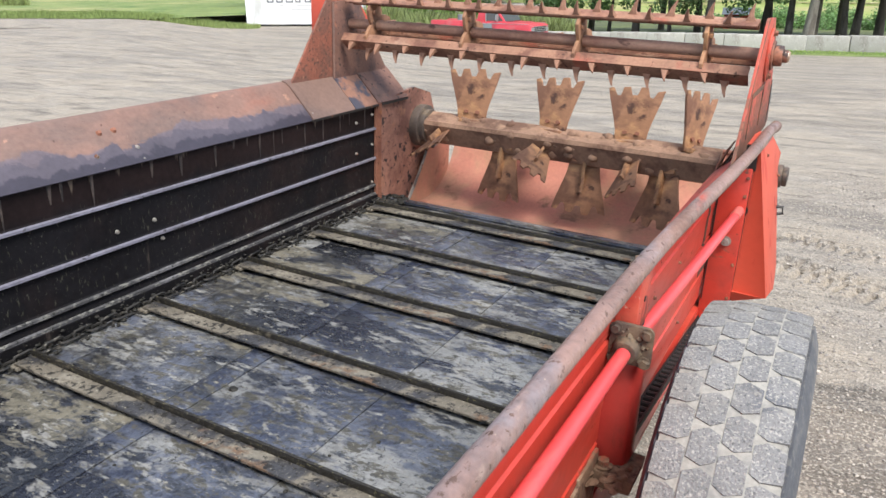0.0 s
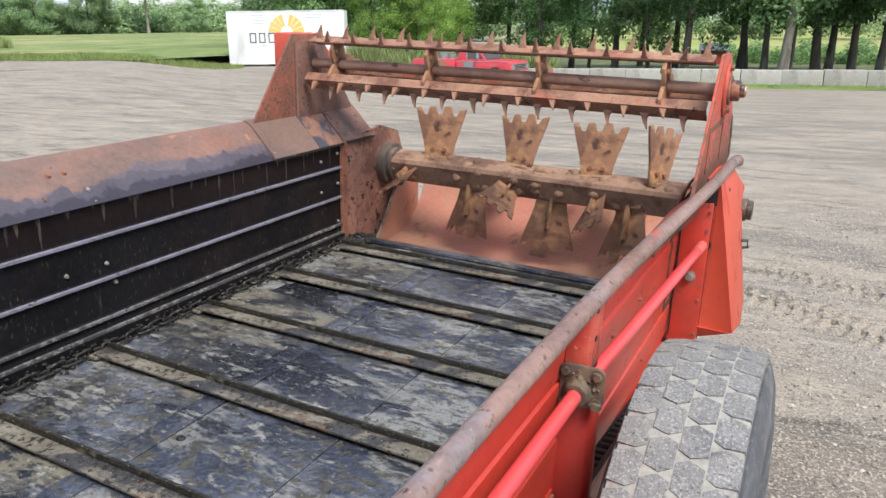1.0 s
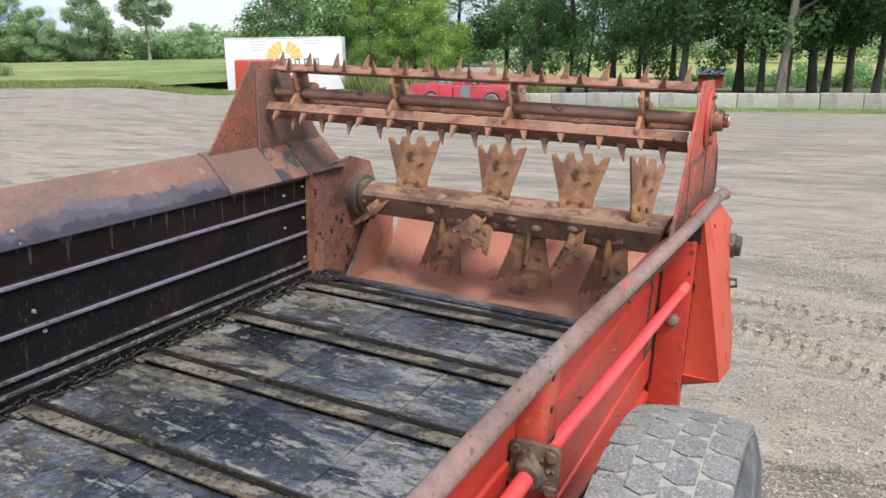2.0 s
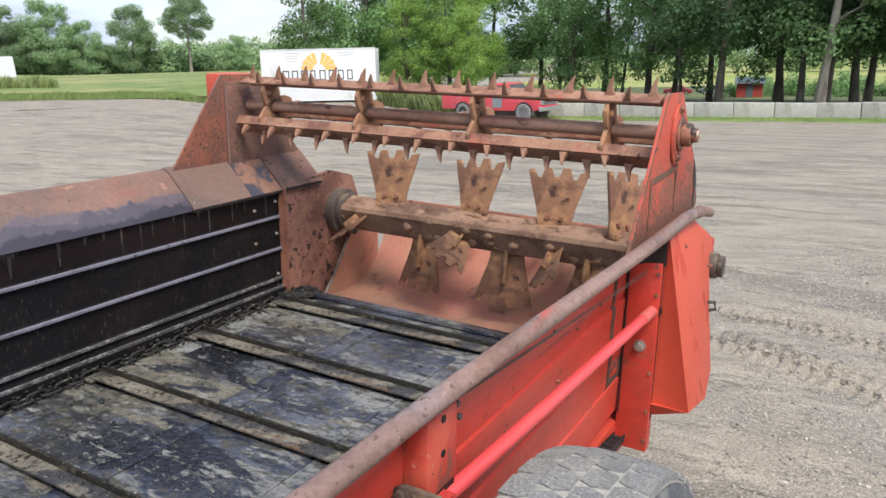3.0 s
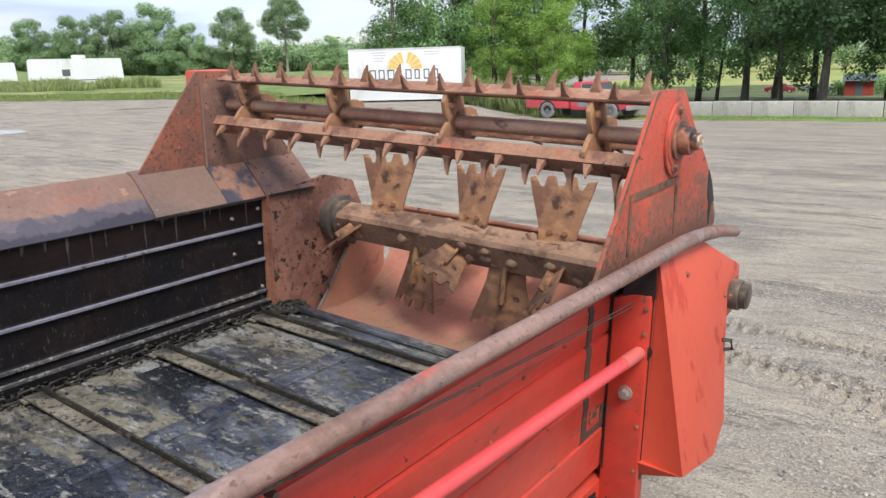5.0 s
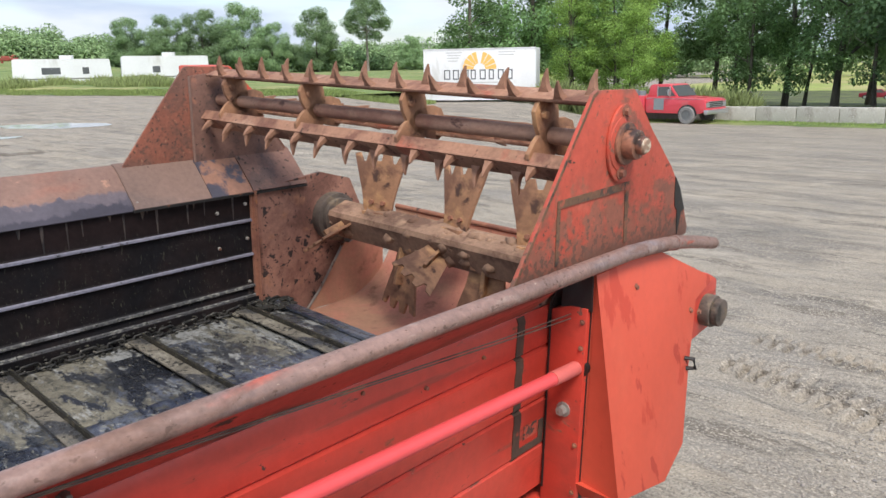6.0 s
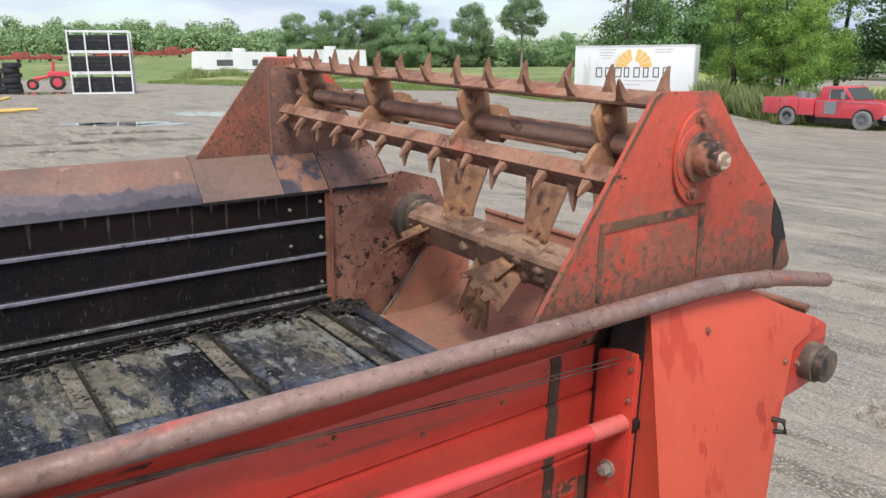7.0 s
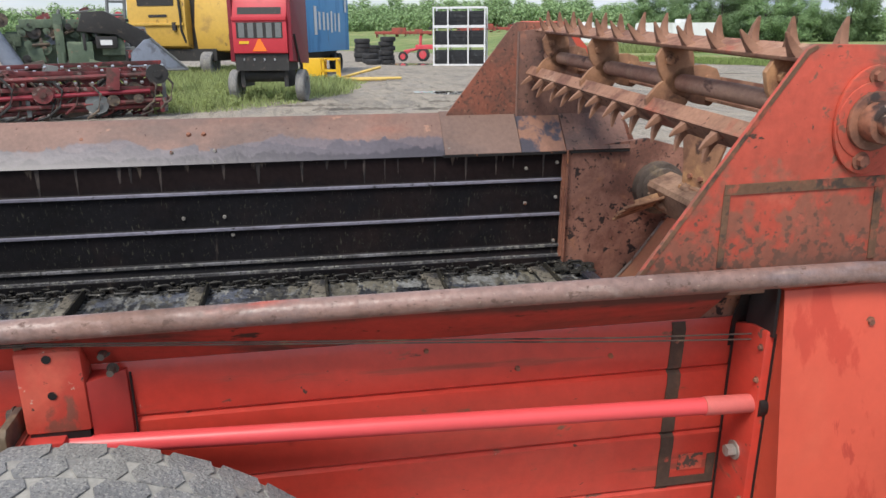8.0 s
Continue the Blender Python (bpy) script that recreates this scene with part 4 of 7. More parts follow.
for z in (0.45, 0.385, 0.13, 0.0, -0.10):
    bolt(post, (W + 0.142, -0.205, z), "-y", 0.0042, material=rusty)


def gu(z):
    return 1.800 - 0.205 * z


face = [(-0.190, 0.565), (0.0, 0.568), (0.13, 0.557), (0.415, 0.430), (0.290, 0.395), (0.255, 0.32), (0.215, 0.245), (0.135, 0.045), (0.02, -0.012), (-0.205, 0.03)]
verts = [(gu(z), y, z) for y, z in face]
n = len(verts)
back = [(1.61, y, z) for y, z in face]
b = Build().add(verts + back + [(1.682, -0.183, 0.565), (1.682, -0.183, -0.016)], [tuple(range(n))] + [(i, i + n, i + 1 + n, i + 1) for i in range(n - 1)] + [(0, n - 1, 2 * n + 1, 2 * n), (2 * n, 2 * n + 1, 2 * n - 1, n), (n - 1, 2 * n - 1, 2 * n + 1), (0, 2 * n, n)])
guard = part("chain_guard", b, red_guard, spreader, "faceted bright red sheet chain guard", bevel=0.003)
part("latch", Build().pipe([(gu(0.26) + 0.0, 0.19, 0.262), (gu(0.26) + 0.022, 0.20, 0.262), (gu(0.25) + 0.024, 0.205, 0.235), (gu(0.24), 0.195, 0.232)], 0.006, 8), black_paint_and_shade, guard, "black wire latch")
part("hub_housing", Build().prism([(0.27, 0.25), (0.44, 0.27), (0.475, 0.31), (0.465, 0.415), (0.40, 0.445), (0.27, 0.40)], "x", 1.60, 1.703), red_paint, spreader, "rusty red gear housing", bevel=0.01)
part("hub_shaft", Build().rod((1.70, *AX_L), (1.735, *AX_L), 0.047, 24).rod((1.735, *AX_L), (1.756, *AX_L), 0.040, 22), iron, spreader, "dark iron shaft end", bevel=0.005)
for y, z in [(0.36, 0.36), (0.31, 0.375), (-0.02, 0.50)]:
    bolt(guard, (gu(z) - 0.002, y if y < 0.3 else y - 0.06, z), "x", 0.006, material=rusty)

# drive rod with its bearing, and the front post with its cap box
ROD_A, ROD_C, ROD_B = Vector((1.606, -3.7, 0.360)), Vector((1.6105, -1.5, 0.351)), Vector((1.6550, -0.186, 0.331))
part("drive_rod", Build().pipe([ROD_A, ROD_C, ROD_B], 0.0160, 20), rod_mat, spreader, "glossy pinkish red drive rod")
part("rod_sleeve", Build().rod(ROD_B - (ROD_B - ROD_C).normalized() * 0.11, ROD_B - (ROD_B - ROD_C).normalized() * 0.01, 0.0176, 20), rod_end_mat, spreader)
part("rod_hole", Build().rod(ROD_B - Vector((0, 0.014, 0)), ROD_B + Vector((0, 0.004, 0)), 0.0265, 18), black_paint_and_shade, spreader, "black hole rim round the rod")
fp = part("front_post", Build().box(W + 0.036, W + 0.045, -1.46, -1.37, -0.24, 0.40).box(W + 0.036, W + 0.05, -1.37, -1.305, -0.1, 0.455), red_paint, spreader, "deep red upright channel post", bevel=0.004)
part("channel_face", Build().prism([(W + 0.0385, -1.462), (W + 0.092, -1.462), (W + 0.108, -1.456), (W + 0.117, -1.440), (W + 0.117, -1.395), (W + 0.0385, -1.395)], "z", 0.052, 0.372), post_red, fp, "smooth deep red face of the post", bevel=0.003)
# black strip painted as the shade beside the channel face
part("joint_gap", Build().box(W + 0.0345, W + 0.0382, -1.466, -1.400, 0.060, 0.21), black_paint_and_shade, fp)
cb = part("post_box", Build().prism([(W + 0.048, 0.378), (W + 0.097, 0.378), (W + 0.097, 0.520), (W + 0.085, 0.526), (W + 0.048, 0.475)], "y", -1.455, -1.356), scuffed_red, spreader, "red box bracket with bolt holes", bevel=0.006)
for z in (0.525, 0.462):
    part("bolt_hole", Build().rod((W + 0.0972, -1.406, z - 0.016), (W + 0.0986, -1.406, z - 0.016), 0.007, 12), black_paint_and_shade, cb)
part("post_flange", Build().prism([(W + 0.043, -1.3555), (W + 0.092, -1.3555), (W + 0.086, -1.345), (W + 0.054, -1.303), (W + 0.043, -1.300)], "z", 0.06, 0.462), post_red, spreader, "shaded slanting side of the post", bevel=0.0015)
# black strip painted as the dark line where wall meets post
part("joint_gap", Build().box(W + 0.0495, W + 0.0535, -1.2995, -1.2965, 0.10, 0.455), black_paint_and_shade, spreader)
# the shade inside the open box is a solid black plate
part("box_opening", Build().box(W + 0.052, W + 0.094, -1.450, -1.360, 0.362, 0.3775), black_paint_and_shade, cb, "black plate for the shade in the box's open underside")
for y in (-1.447, -1.405):
    part("clip", Build().cbox(W + 0.076, y, 0.521, 0.022, 0.020, 0.016, 0.25), foot_rust, spreader, "small rusty cable clip", bevel=0.002)
c_b = Vector((1.618, -1.47, 0.366))
fl = Build().prism([(c_b.x - 0.046, c_b.z - 0.036), (c_b.x - 0.036, c_b.z - 0.046), (c_b.x + 0.036, c_b.z - 0.046), (c_b.x + 0.046, c_b.z - 0.036), (c_b.x + 0.046, c_b.z + 0.036), (c_b.x + 0.036, c_b.z + 0.046), (c_b.x - 0.036, c_b.z + 0.046), (c_b.x - 0.046, c_b.z + 0.036)], "y", -1.480, -1.467)
bearing = part("flange_bearing", fl, iron, spreader, "greasy square flange bearing on the rod", bevel=0.004)
part("bearing_hub", Build().rod((1.611, -1.50, 0.353), (1.612, -1.476, 0.355), 0.026, 20, 0.033), iron, bearing, bevel=0.004)
rng = random.Random(77)
b = Build()
for i in range(40):
    b.lump((c_b.x + rng.uniform(-0.04, 0.04), -1.480, c_b.z + rng.uniform(-0.04, 0.04)), rng.uniform(0.003, 0.009), 9500 + i, 0.8)
part("grease", b, iron, bearing, "lumps of old grease", kind="stuff")
for dx in (-0.033, 0.033):
    for dz in (-0.033, 0.033):
        bolt(bearing, (c_b.x + dx, -1.480, c_b.z + dz), "-y", 0.009, material=iron)
part("bearing_arm", Build().box(W + 0.03, c_b.x + 0.03, -1.466, -1.456, c_b.z - 0.05, c_b.z + 0.01), red_paint, spreader, bevel=0.002)

# cables along the wall, with clamps
for dz in (0.0, -0.012):
    part("control_cable", Build().pipe([(1.604, -3.6, 0.535 + dz), (1.612, -1.9, 0.540 + dz * 0.3), (1.628, -1.415, 0.540 + dz * 0.3), (1.630, -0.78, 0.496 + dz * 0.4), (1.631, -0.458, 0.474 + dz * 0.6), (1.632, -0.158, 0.460 + dz)], 0.0015, 6), iron, spreader, "thin grey control cable")
for y, z in [(-1.33, 0.50), (-1.32, 0.47)]:
    bolt(spreader, (1.586, y, z), "x", 0.0062, name="cable_clamp", material=iron, h=0.020)

# frame, axle and drive chain under the box
part("frame_beam", Build().box(W - 0.02, W + 0.05, FRONT, 0.1, -0.20, -0.06), red_paint, spreader, "red frame beam under the box", bevel=0.004)
part("frame_beam", Build().box(-0.03, 0.04, FRONT, 0.1, -0.20, -0.06), red_paint, spreader, bevel=0.004)
part("axle_beam", Build().box(-0.25, 1.75, -1.50, -1.38, -0.32, -0.20), red_paint, spreader, "square red axle beam", bevel=0.006)
step = part("step_plate", Build().prism([(W + 0.030, 0.052), (W + 0.145, 0.046), (W + 0.140, 0.012), (W + 0.034, 0.004)], "y", -1.500, -1.380).box(W + 0.03, W + 0.055, -1.60, -1.50, -0.06, 0.085), foot_rust, spreader, "rusty muddy bracket under the post", bevel=0.004)
part("bracket_arm", Build().prism([(-1.66, 0.060), (-1.50, 0.092), (-1.47, 0.090), (-1.47, -0.05), (-1.66, -0.05)], "x", W + 0.046, W + 0.056), foot_rust, step, bevel=0.003)
bolt(step, (W + 0.070, -1.476, 0.052), "z", 0.014, material=foot_rust, h=0.014)
rng = random.Random(91)
b = Build()
for i in range(60):
    b.lump((W + rng.uniform(0.035, 0.13), rng.uniform(-1.56, -1.44), 0.050 + rng.uniform(-0.004, 0.004)), rng.uniform(0.004, 0.012), 9700 + i, 0.5)
tagged(part("dried_mud", b, foot_rust, step, "dried brown mud on the bracket"), kind="stuff")
b = Build()
p0, p1 = Vector((1.603, -0.28, -0.075)), Vector((1.607, -1.375, 0.070))
count = 30
for i in range(count):
    c = p0.lerp(p1, i / (count - 1))
    d = (p1 - p0).normalized()
    for s in (-1, 1):
        m = Matrix.Translation(c + Vector((s * 0.016, 0, 0))) @ Matrix.Rotation(math.atan2(d.z, -d.y) * -1, 4, "X")
        b.cbox(0, 0, -0.012, 0.004, 0.042, 0.024, 0.3, m)
    b.rod(c + Vector((-0.018, 0, 0)), c + Vector((0.018, 0, 0)), 0.0095, 8)
tagged(part("drive_chain", b, black_paint_and_shade, spreader, "black oiled roller drive chain"), kind="stuff")


# wheel on the near side: carcass, tread blocks and rim
def tyre_wheel(parent, name, m, R, half, blocks, label):
    tyre = part(name, Build().lathe([(R * 0.56, -half * 0.78), (R * 0.62, -half * 0.98), (R * 0.78, -half * 1.06), (R * 0.92, -half * 0.98), (R * 0.974, -half * 0.93), (R * 0.984, -half * 0.75), (R * 0.9933, -half * 0.4), (R * 0.9945, 0), (R * 0.9933, half * 0.4), (R * 0.984, half * 0.75), (R * 0.974, half * 0.93), (R * 0.92, half * 0.98), (R * 0.78, half * 1.06), (R * 0.62, half * 0.98), (R * 0.56, half * 0.78)], 64), groove_dust, parent, label)
    tyre.matrix_basis = m
    for s in (-1, 1):
        part("sidewall", Build().lathe([(R * 0.58, s * half * 0.80), (R * 0.66, s * half * 1.08), (R * 0.78, s * half * 1.17), (R * 0.88, s * half * 1.12), (R * 0.955, s * half * 1.00), (R * 0.95, s * half * 0.9), (R * 0.6, s * half * 0.7)], 64), sidewall_rubber, tyre, "dusty dark bulging sidewall")
    if blocks:
        b = Build()
        rows = 4
        pitch = 2 * math.pi / blocks
        wide = half * 1.86 / rows
        for r in range(rows):
            xc = -half * 0.93 + wide * (r + 0.5)
            for i in range(blocks):
                a0 = (i + (0.5 if r % 2 else 0)) * pitch
                edge = r in (0, rows - 1)
                hexa = [(-0.486, -0.325), (0.05, -0.486), (0.486, -0.355), (0.486, 0.325), (0.05, 0.486), (-0.486, 0.355)]
                if r % 2 == 0:
                    hexa = [(-0.486, -0.355), (-0.05, -0.486), (0.486, -0.325), (0.486, 0.355), (-0.05, 0.486), (-0.486, 0.325)]
                if edge:
                    s = -1 if r == 0 else 1
                    hexa = [(-0.486 * s, -0.355), (-0.1 * s, -0.486), (0.56 * s, -0.39), (0.56 * s, 0.39), (-0.1 * s, 0.486), (-0.486 * s, 0.355)]
                    if s < 0:
                        hexa = hexa[::-1]
                rng = random.Random(r * 100 + i)
                rr = R * (1.0 - 0.014 * (abs(xc) / half) ** 2) - rng.uniform(0, 0.0012)
                verts = []
                for top in (0, 1):
                    for hx, ha in hexa:
                        k = 0.965 if top else 1.0
                        x, a = xc + hx * wide * k, a0 + ha * pitch * k
                        q = rr if top else R * 0.965
                        if edge and hx * (1 if r else -1) > 0.5 and top:
                            q -= 0.006
                        verts.append((x, q * math.cos(a), q * math.sin(a)))
                nn = len(hexa)
                b.add(verts, [tuple(range(nn, 2 * nn)), tuple(range(nn - 1, -1, -1))] + [(j, (j + 1) % nn, nn + (j + 1) % nn, nn + j) for j in range(nn)])
        tagged(part("tread_block", b, rubber, tyre, "worn dusty tread blocks", bevel=0.0), kind="stuff")
    return tyre


inv = spreader.matrix_world.inverted()
for x, blocks in ((1.856, 48), (-0.30, 0)):
    m = inv @ Matrix.Translation((x, -1.405, 0.580))
    tyre_wheel(spreader, "tyre", m, 0.588, 0.110, blocks, "dusty grey truck tyre with blocky worn tread")
    rim = part("rim", Build().rod((-0.09, 0, 0), (0.09, 0, 0), 0.31, 32).rod((-0.11, 0, 0), (0.12, 0, 0), 0.10, 20), red_paint, spreader, "dull red wheel rim", bevel=0.006)
    rim.matrix_basis = m
# drawbar in front
part("drawbar", Build().box(0.66, 0.86, FRONT - 1.9, FRONT + 0.2, -0.32, -0.20), red_paint, spreader, "red steel drawbar", bevel=0.006)
part("front_panel", Build().box(0.0, W, FRONT - 0.01, FRONT, -0.03, 0.56), black_wall, spreader, "black front panel of the box")
part("stand_jack", Build().rod((0.76, FRONT - 1.5, -0.80 + LEAN * 0.0131), (0.76, FRONT - 1.5, -0.2), 0.04, 14).cbox(0.76, FRONT - 1.5, -0.80 + LEAN * 0.0131, 0.18, 0.18, 0.02, 0.2), iron, spreader, "iron parking jack under the drawbar")


# ---- ground ----
BAR_A, BAR_B = Vector((3.0, 38.0)), Vector((-12.5, 36.0))       # line of the concrete blocks
BAR_D = (BAR_B - BAR_A).normalized()
BAR_N = Vector((BAR_D.y, -BAR_D.x))


def bearing_of(x, y):
    """Degrees to the left of +y, as seen from the camera's place beside the spreader."""
    return math.degrees(math.atan2(-(x - 2.4), y + 2.0))


def land(x, y):
    """Height of the land: the yard falls gently to the concrete blocks and on beyond them, shaped by bearing to fit
    the camera's view.
    """
    d = math.hypot(x - 2.4, y + 2.0)
    side = 1 - 0.58 * ease(30, 37, abs(bearing_of(x, y))) - 0.42 * ease(44, 52, abs(bearing_of(x, y)))
    return -side * (1.25 * ease(8, 40, d) + 0.035 * max(0.0, min(d, 140.0) - 40.0))


def wood_edge(a):
    """Distance of the wood's near edge at a bearing."""
    return 40.2 + 11.0 * ease(27, 41, a)


gravel = surface("gravel", (0.315, 0.273, 0.218), [((0.25, 0.225, 0.195), 0.9, 0.47, 0.60, 0.95, (.5, 1.2, 1)), ((0.165, 0.148, 0.130), 0.75, 0.535, 0.60, 0.9, (.38, 1.15, 1)), ((0.17, 0.147, 0.122), 0.38, 0.555, 0.66, 0.85, (.4, 1.5, 1)), ((0.25, 0.218, 0.18), 5.0, 0.53, 0.68, 0.95, (.8, 1.1, 1)), ((0.135, 0.116, 0.095), 2.2, 0.56, 0.61, 0.9, (.35, 1.6, 1)), ((0.20, 0.172, 0.140), 9.0, 0.585, 0.62, 0.9, (.5, 1.3, 1)), ((0.38, 0.335, 0.275), 1.3, 0.57, 0.68, 0.95, (.4, 1.4, 1)), ((0.395, 0.352, 0.292), 60.0, 0.50, 0.60, 0.95, ONE), ((0.18, 0.156, 0.128), 75.0, 0.535, 0.61, 0.95, ONE), ((0.46, 0.415, 0.35), 120.0, 0.61, 0.68, 0.95, ONE), ((0.13, 0.112, 0.095), 150.0, 0.61, 0.66, 0.95, ONE)], 0.95, vary=0.13, grain=40, bump=0.9, bump_scale=75, bump_dist=0.016, ruts=(1.1, (0.45, 1.15, 1), 1.0, 0.36))
meadow = surface("meadow", (0.175, 0.225, 0.068), [((0.085, 0.14, 0.045), 1.1, 0.52, 0.64, 0.95, ONE), ((0.29, 0.28, 0.115), 0.05, 0.48, 0.62, 0.95, (1, 1, 1)), ((0.08, 0.15, 0.03), 0.3, 0.5, 0.66, 0.95, ONE)], 0.95, vary=0.3, grain=5, bump=0.6, bump_scale=3, bump_dist=0.2)
# ground under the trees: their shade is put into this darker colour
shaded_woods_floor = surface("shaded_woods_floor", (0.07, 0.085, 0.03), [((0.12, 0.15, 0.04), 0.15, 0.45, 0.62, 0.95, ONE), ((0.05, 0.04, 0.03), 0.4, 0.5, 0.66, 0.95, ONE)], 0.95, vary=0.3, grain=5, bump=0.6, bump_scale=3, bump_dist=0.15)
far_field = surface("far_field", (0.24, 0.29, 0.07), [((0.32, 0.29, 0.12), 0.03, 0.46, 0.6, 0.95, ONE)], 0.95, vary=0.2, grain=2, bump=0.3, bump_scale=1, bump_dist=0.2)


def sheet(xs, ys, height):
    b = Build()
    b.v = [(x, y, height(x, y)) for y in ys for x in xs]
    k = len(xs)
    b.f = [(j * k + i, j * k + i + 1, (j + 1) * k + i + 1, (j + 1) * k + i) for j in range(len(ys) - 1) for i in range(k - 1)]
    return b


def rough_yard(x, y):
    """Small humps and ruts near the machine."""
    n = noise.noise(Vector((x * 0.35, y * 0.9, 0))) * 0.025 + noise.noise(Vector((x * 1.7, y * 2.6, 3))) * 0.010 + noise.noise(Vector((x * 6, y * 7, 5))) * 0.005
    return n


xs = [-2500, -900, -400, -200, -120] + list(np.linspace(-80, 40, 61)) + [80, 200, 500, 1200, 2500]
ys = [-2500, -900, -300, -120, -60] + list(np.linspace(-30, 120, 76)) + [180, 300, 500, 1200, 2500]


def base_land(x, y):
    a, d = bearing_of(x, y), math.hypot(x - 2.4, y + 2.0)
    near_patch = 1 - max(ease(6, 8, abs(x - 2.5)), ease(7, 9, abs(y - 5)))
    behind = ease(1.5, 6, d - wood_edge(a)) * (1 - ease(39, 42, abs(a)))
    return land(x, y) - 0.4 * behind - 0.06 * near_patch


tagged(part("ground", sheet(xs, ys, base_land), gravel), "compacted grey gravel yard with wheel marks", "gravel yard", kind="structure")


PRINTS = (([(0.7, 3.09), (1.5, 3.05), (1.95, 2.95), (2.45, 2.77), (3.2, 2.45), (4.4, 1.9)], 0.13, 0.095, 0.7), ([(0.4, 2.68), (1.15, 2.58), (1.6, 2.45), (2.1, 2.20), (2.6, 1.85), (3.3, 1.25)], 0.19, 0.10, 2.4))


def yard_height(x, y):
    edge = 1 - max(ease(6.5, 9.5, abs(x - 2.5)), ease(8, 11.5, abs(y - 5)))
    z = rough_yard(x, y)
    # prints of tractor tyre lugs, along two bent tracks
    for line, wide, pitch, skew in PRINTS:
        if not (line[0][0] < x < line[-1][0]) or abs(float(np.interp(x, [q[0] for q in line], [q[1] for q in line])) - y) > 0.5:
            continue
        far = 0.0
        for (ax, ay), (bx, by) in zip(line, line[1:]):
            d = Vector((bx - ax, by - ay))
            l = d.length
            d /= l
            s, t = (x - ax) * d.x + (y - ay) * d.y, -(x - ax) * d.y + (y - ay) * d.x
            if 0 <= s < l and abs(t) < wide:
                worn = 0.95 + 0.7 * noise.noise(Vector((x * 2.3, y * 2.3, 9)))
                lug = max(-1.0, min(0.5, 1.8 * math.sin((far + s) * 2 * math.pi / pitch + skew * t / wide + (math.pi if t > 0 else 0))))
                z += worn * 0.021 * lug * (1 - (t / wide) ** 6) * ease(0, 0.3, far + s)
            far += l
    return land(x, y) + 0.004 + max(z, -0.045) * edge + (-0.05) * (1 - edge)


patch = sheet(list(np.linspace(-7, 0.93, 60)) + list(np.linspace(0.95, 3.6, 212)) + list(np.linspace(3.65, 12, 70)), list(np.linspace(-6.5, 1.3, 80)) + list(np.linspace(1.32, 3.3, 158)) + list(np.linspace(3.36, 16.5, 160)), yard_height)
tagged(part("gravel_patch", patch, gravel), "rutted gravel with tyre prints round the spreader", "gravel", kind="structure")

near_edge = [(-36, 42.0), (-33, 35.2), (-34, 28.5), (-40, 26.2), (-46, 24), (-54, 22), (-62, 20), (-78, 16.5), (-95, 13), (-110, 8), (-125, 2), (-140, -6), (-170, -18), (-220, -40), (-232, -72), (-240, -112), (-236, -160)]
edge_bearing = [math.degrees(math.atan2(2 - x, y + 1.5)) for x, y in near_edge]
edge_far = [math.hypot(x - 2, y + 1.5) for x, y in near_edge]


def meadow_height(x, y):
    """The meadow climbs gently towards the far woods."""
    a, d = math.degrees(math.atan2(2 - x, y + 1.5)), math.hypot(x - 2, y + 1.5)
    past = min(max(d - float(np.interp(a, edge_bearing, edge_far)), 0.0), 235.0)
    return 0.03 + ease(58, 74, a) * 0.027 * past


b = Build()
for x, y in near_edge:
    d = Vector((x - 2, y + 1.5))
    for far in (0, 12, 40, 120, 235, 1500):
        q = d.normalized() * (d.length + far)
        b.v.append((q.x + 2, q.y - 1.5, meadow_height(q.x + 2, q.y - 1.5)))
b.f = [(6 * i + j, 6 * i + j + 1, 6 * i + j + 7, 6 * i + j + 6) for i in range(len(near_edge) - 1) for j in range(5)]
tagged(part("grass_field", b, meadow), "flat green and yellow meadow beyond the yard", "grass field", kind="structure")
for name, material, radii_, label, cat in (("woods_ground", shaded_woods_floor, (0.3, 3, 8, 14, 22, 32, 44, 60, 80, 105, 130), "grassy ground under the trees, their shade put in its colour", "woodland ground"), ("far_field", far_field, (129.5, 145, 170, 220, 350, 1800), "sunlit hay field beyond the trees", "hay field")):
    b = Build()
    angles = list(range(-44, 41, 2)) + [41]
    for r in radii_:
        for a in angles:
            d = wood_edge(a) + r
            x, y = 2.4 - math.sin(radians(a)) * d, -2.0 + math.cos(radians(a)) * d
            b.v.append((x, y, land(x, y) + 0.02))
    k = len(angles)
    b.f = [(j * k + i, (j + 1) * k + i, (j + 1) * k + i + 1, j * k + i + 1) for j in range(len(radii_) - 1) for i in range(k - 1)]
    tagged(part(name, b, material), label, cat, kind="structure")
# grass verge before the blocks
b = Build()
for i in range(41):
    p = BAR_A + BAR_D * (-11 + i * 0.78)
    w = 2.6 + 0.8 * noise.noise(Vector((i * 0.5, 0, 0)))
    for q, up in ((p + BAR_N * 2.6, 0.05), (p, 0.06), (p - BAR_N * w * 0.5, 0.05), (p - BAR_N * w, 0.01)):
        b.v.append((q.x, q.y, land(q.x, q.y) + up))
b.f = [(4 * i + j, 4 * i + j + 1, 4 * i + j + 5, 4 * i + j + 4) for i in range(40) for j in range(3)]
tagged(part("grass_verge", b, meadow), "narrow green grass verge before the concrete blocks", "grass verge", kind="structure")

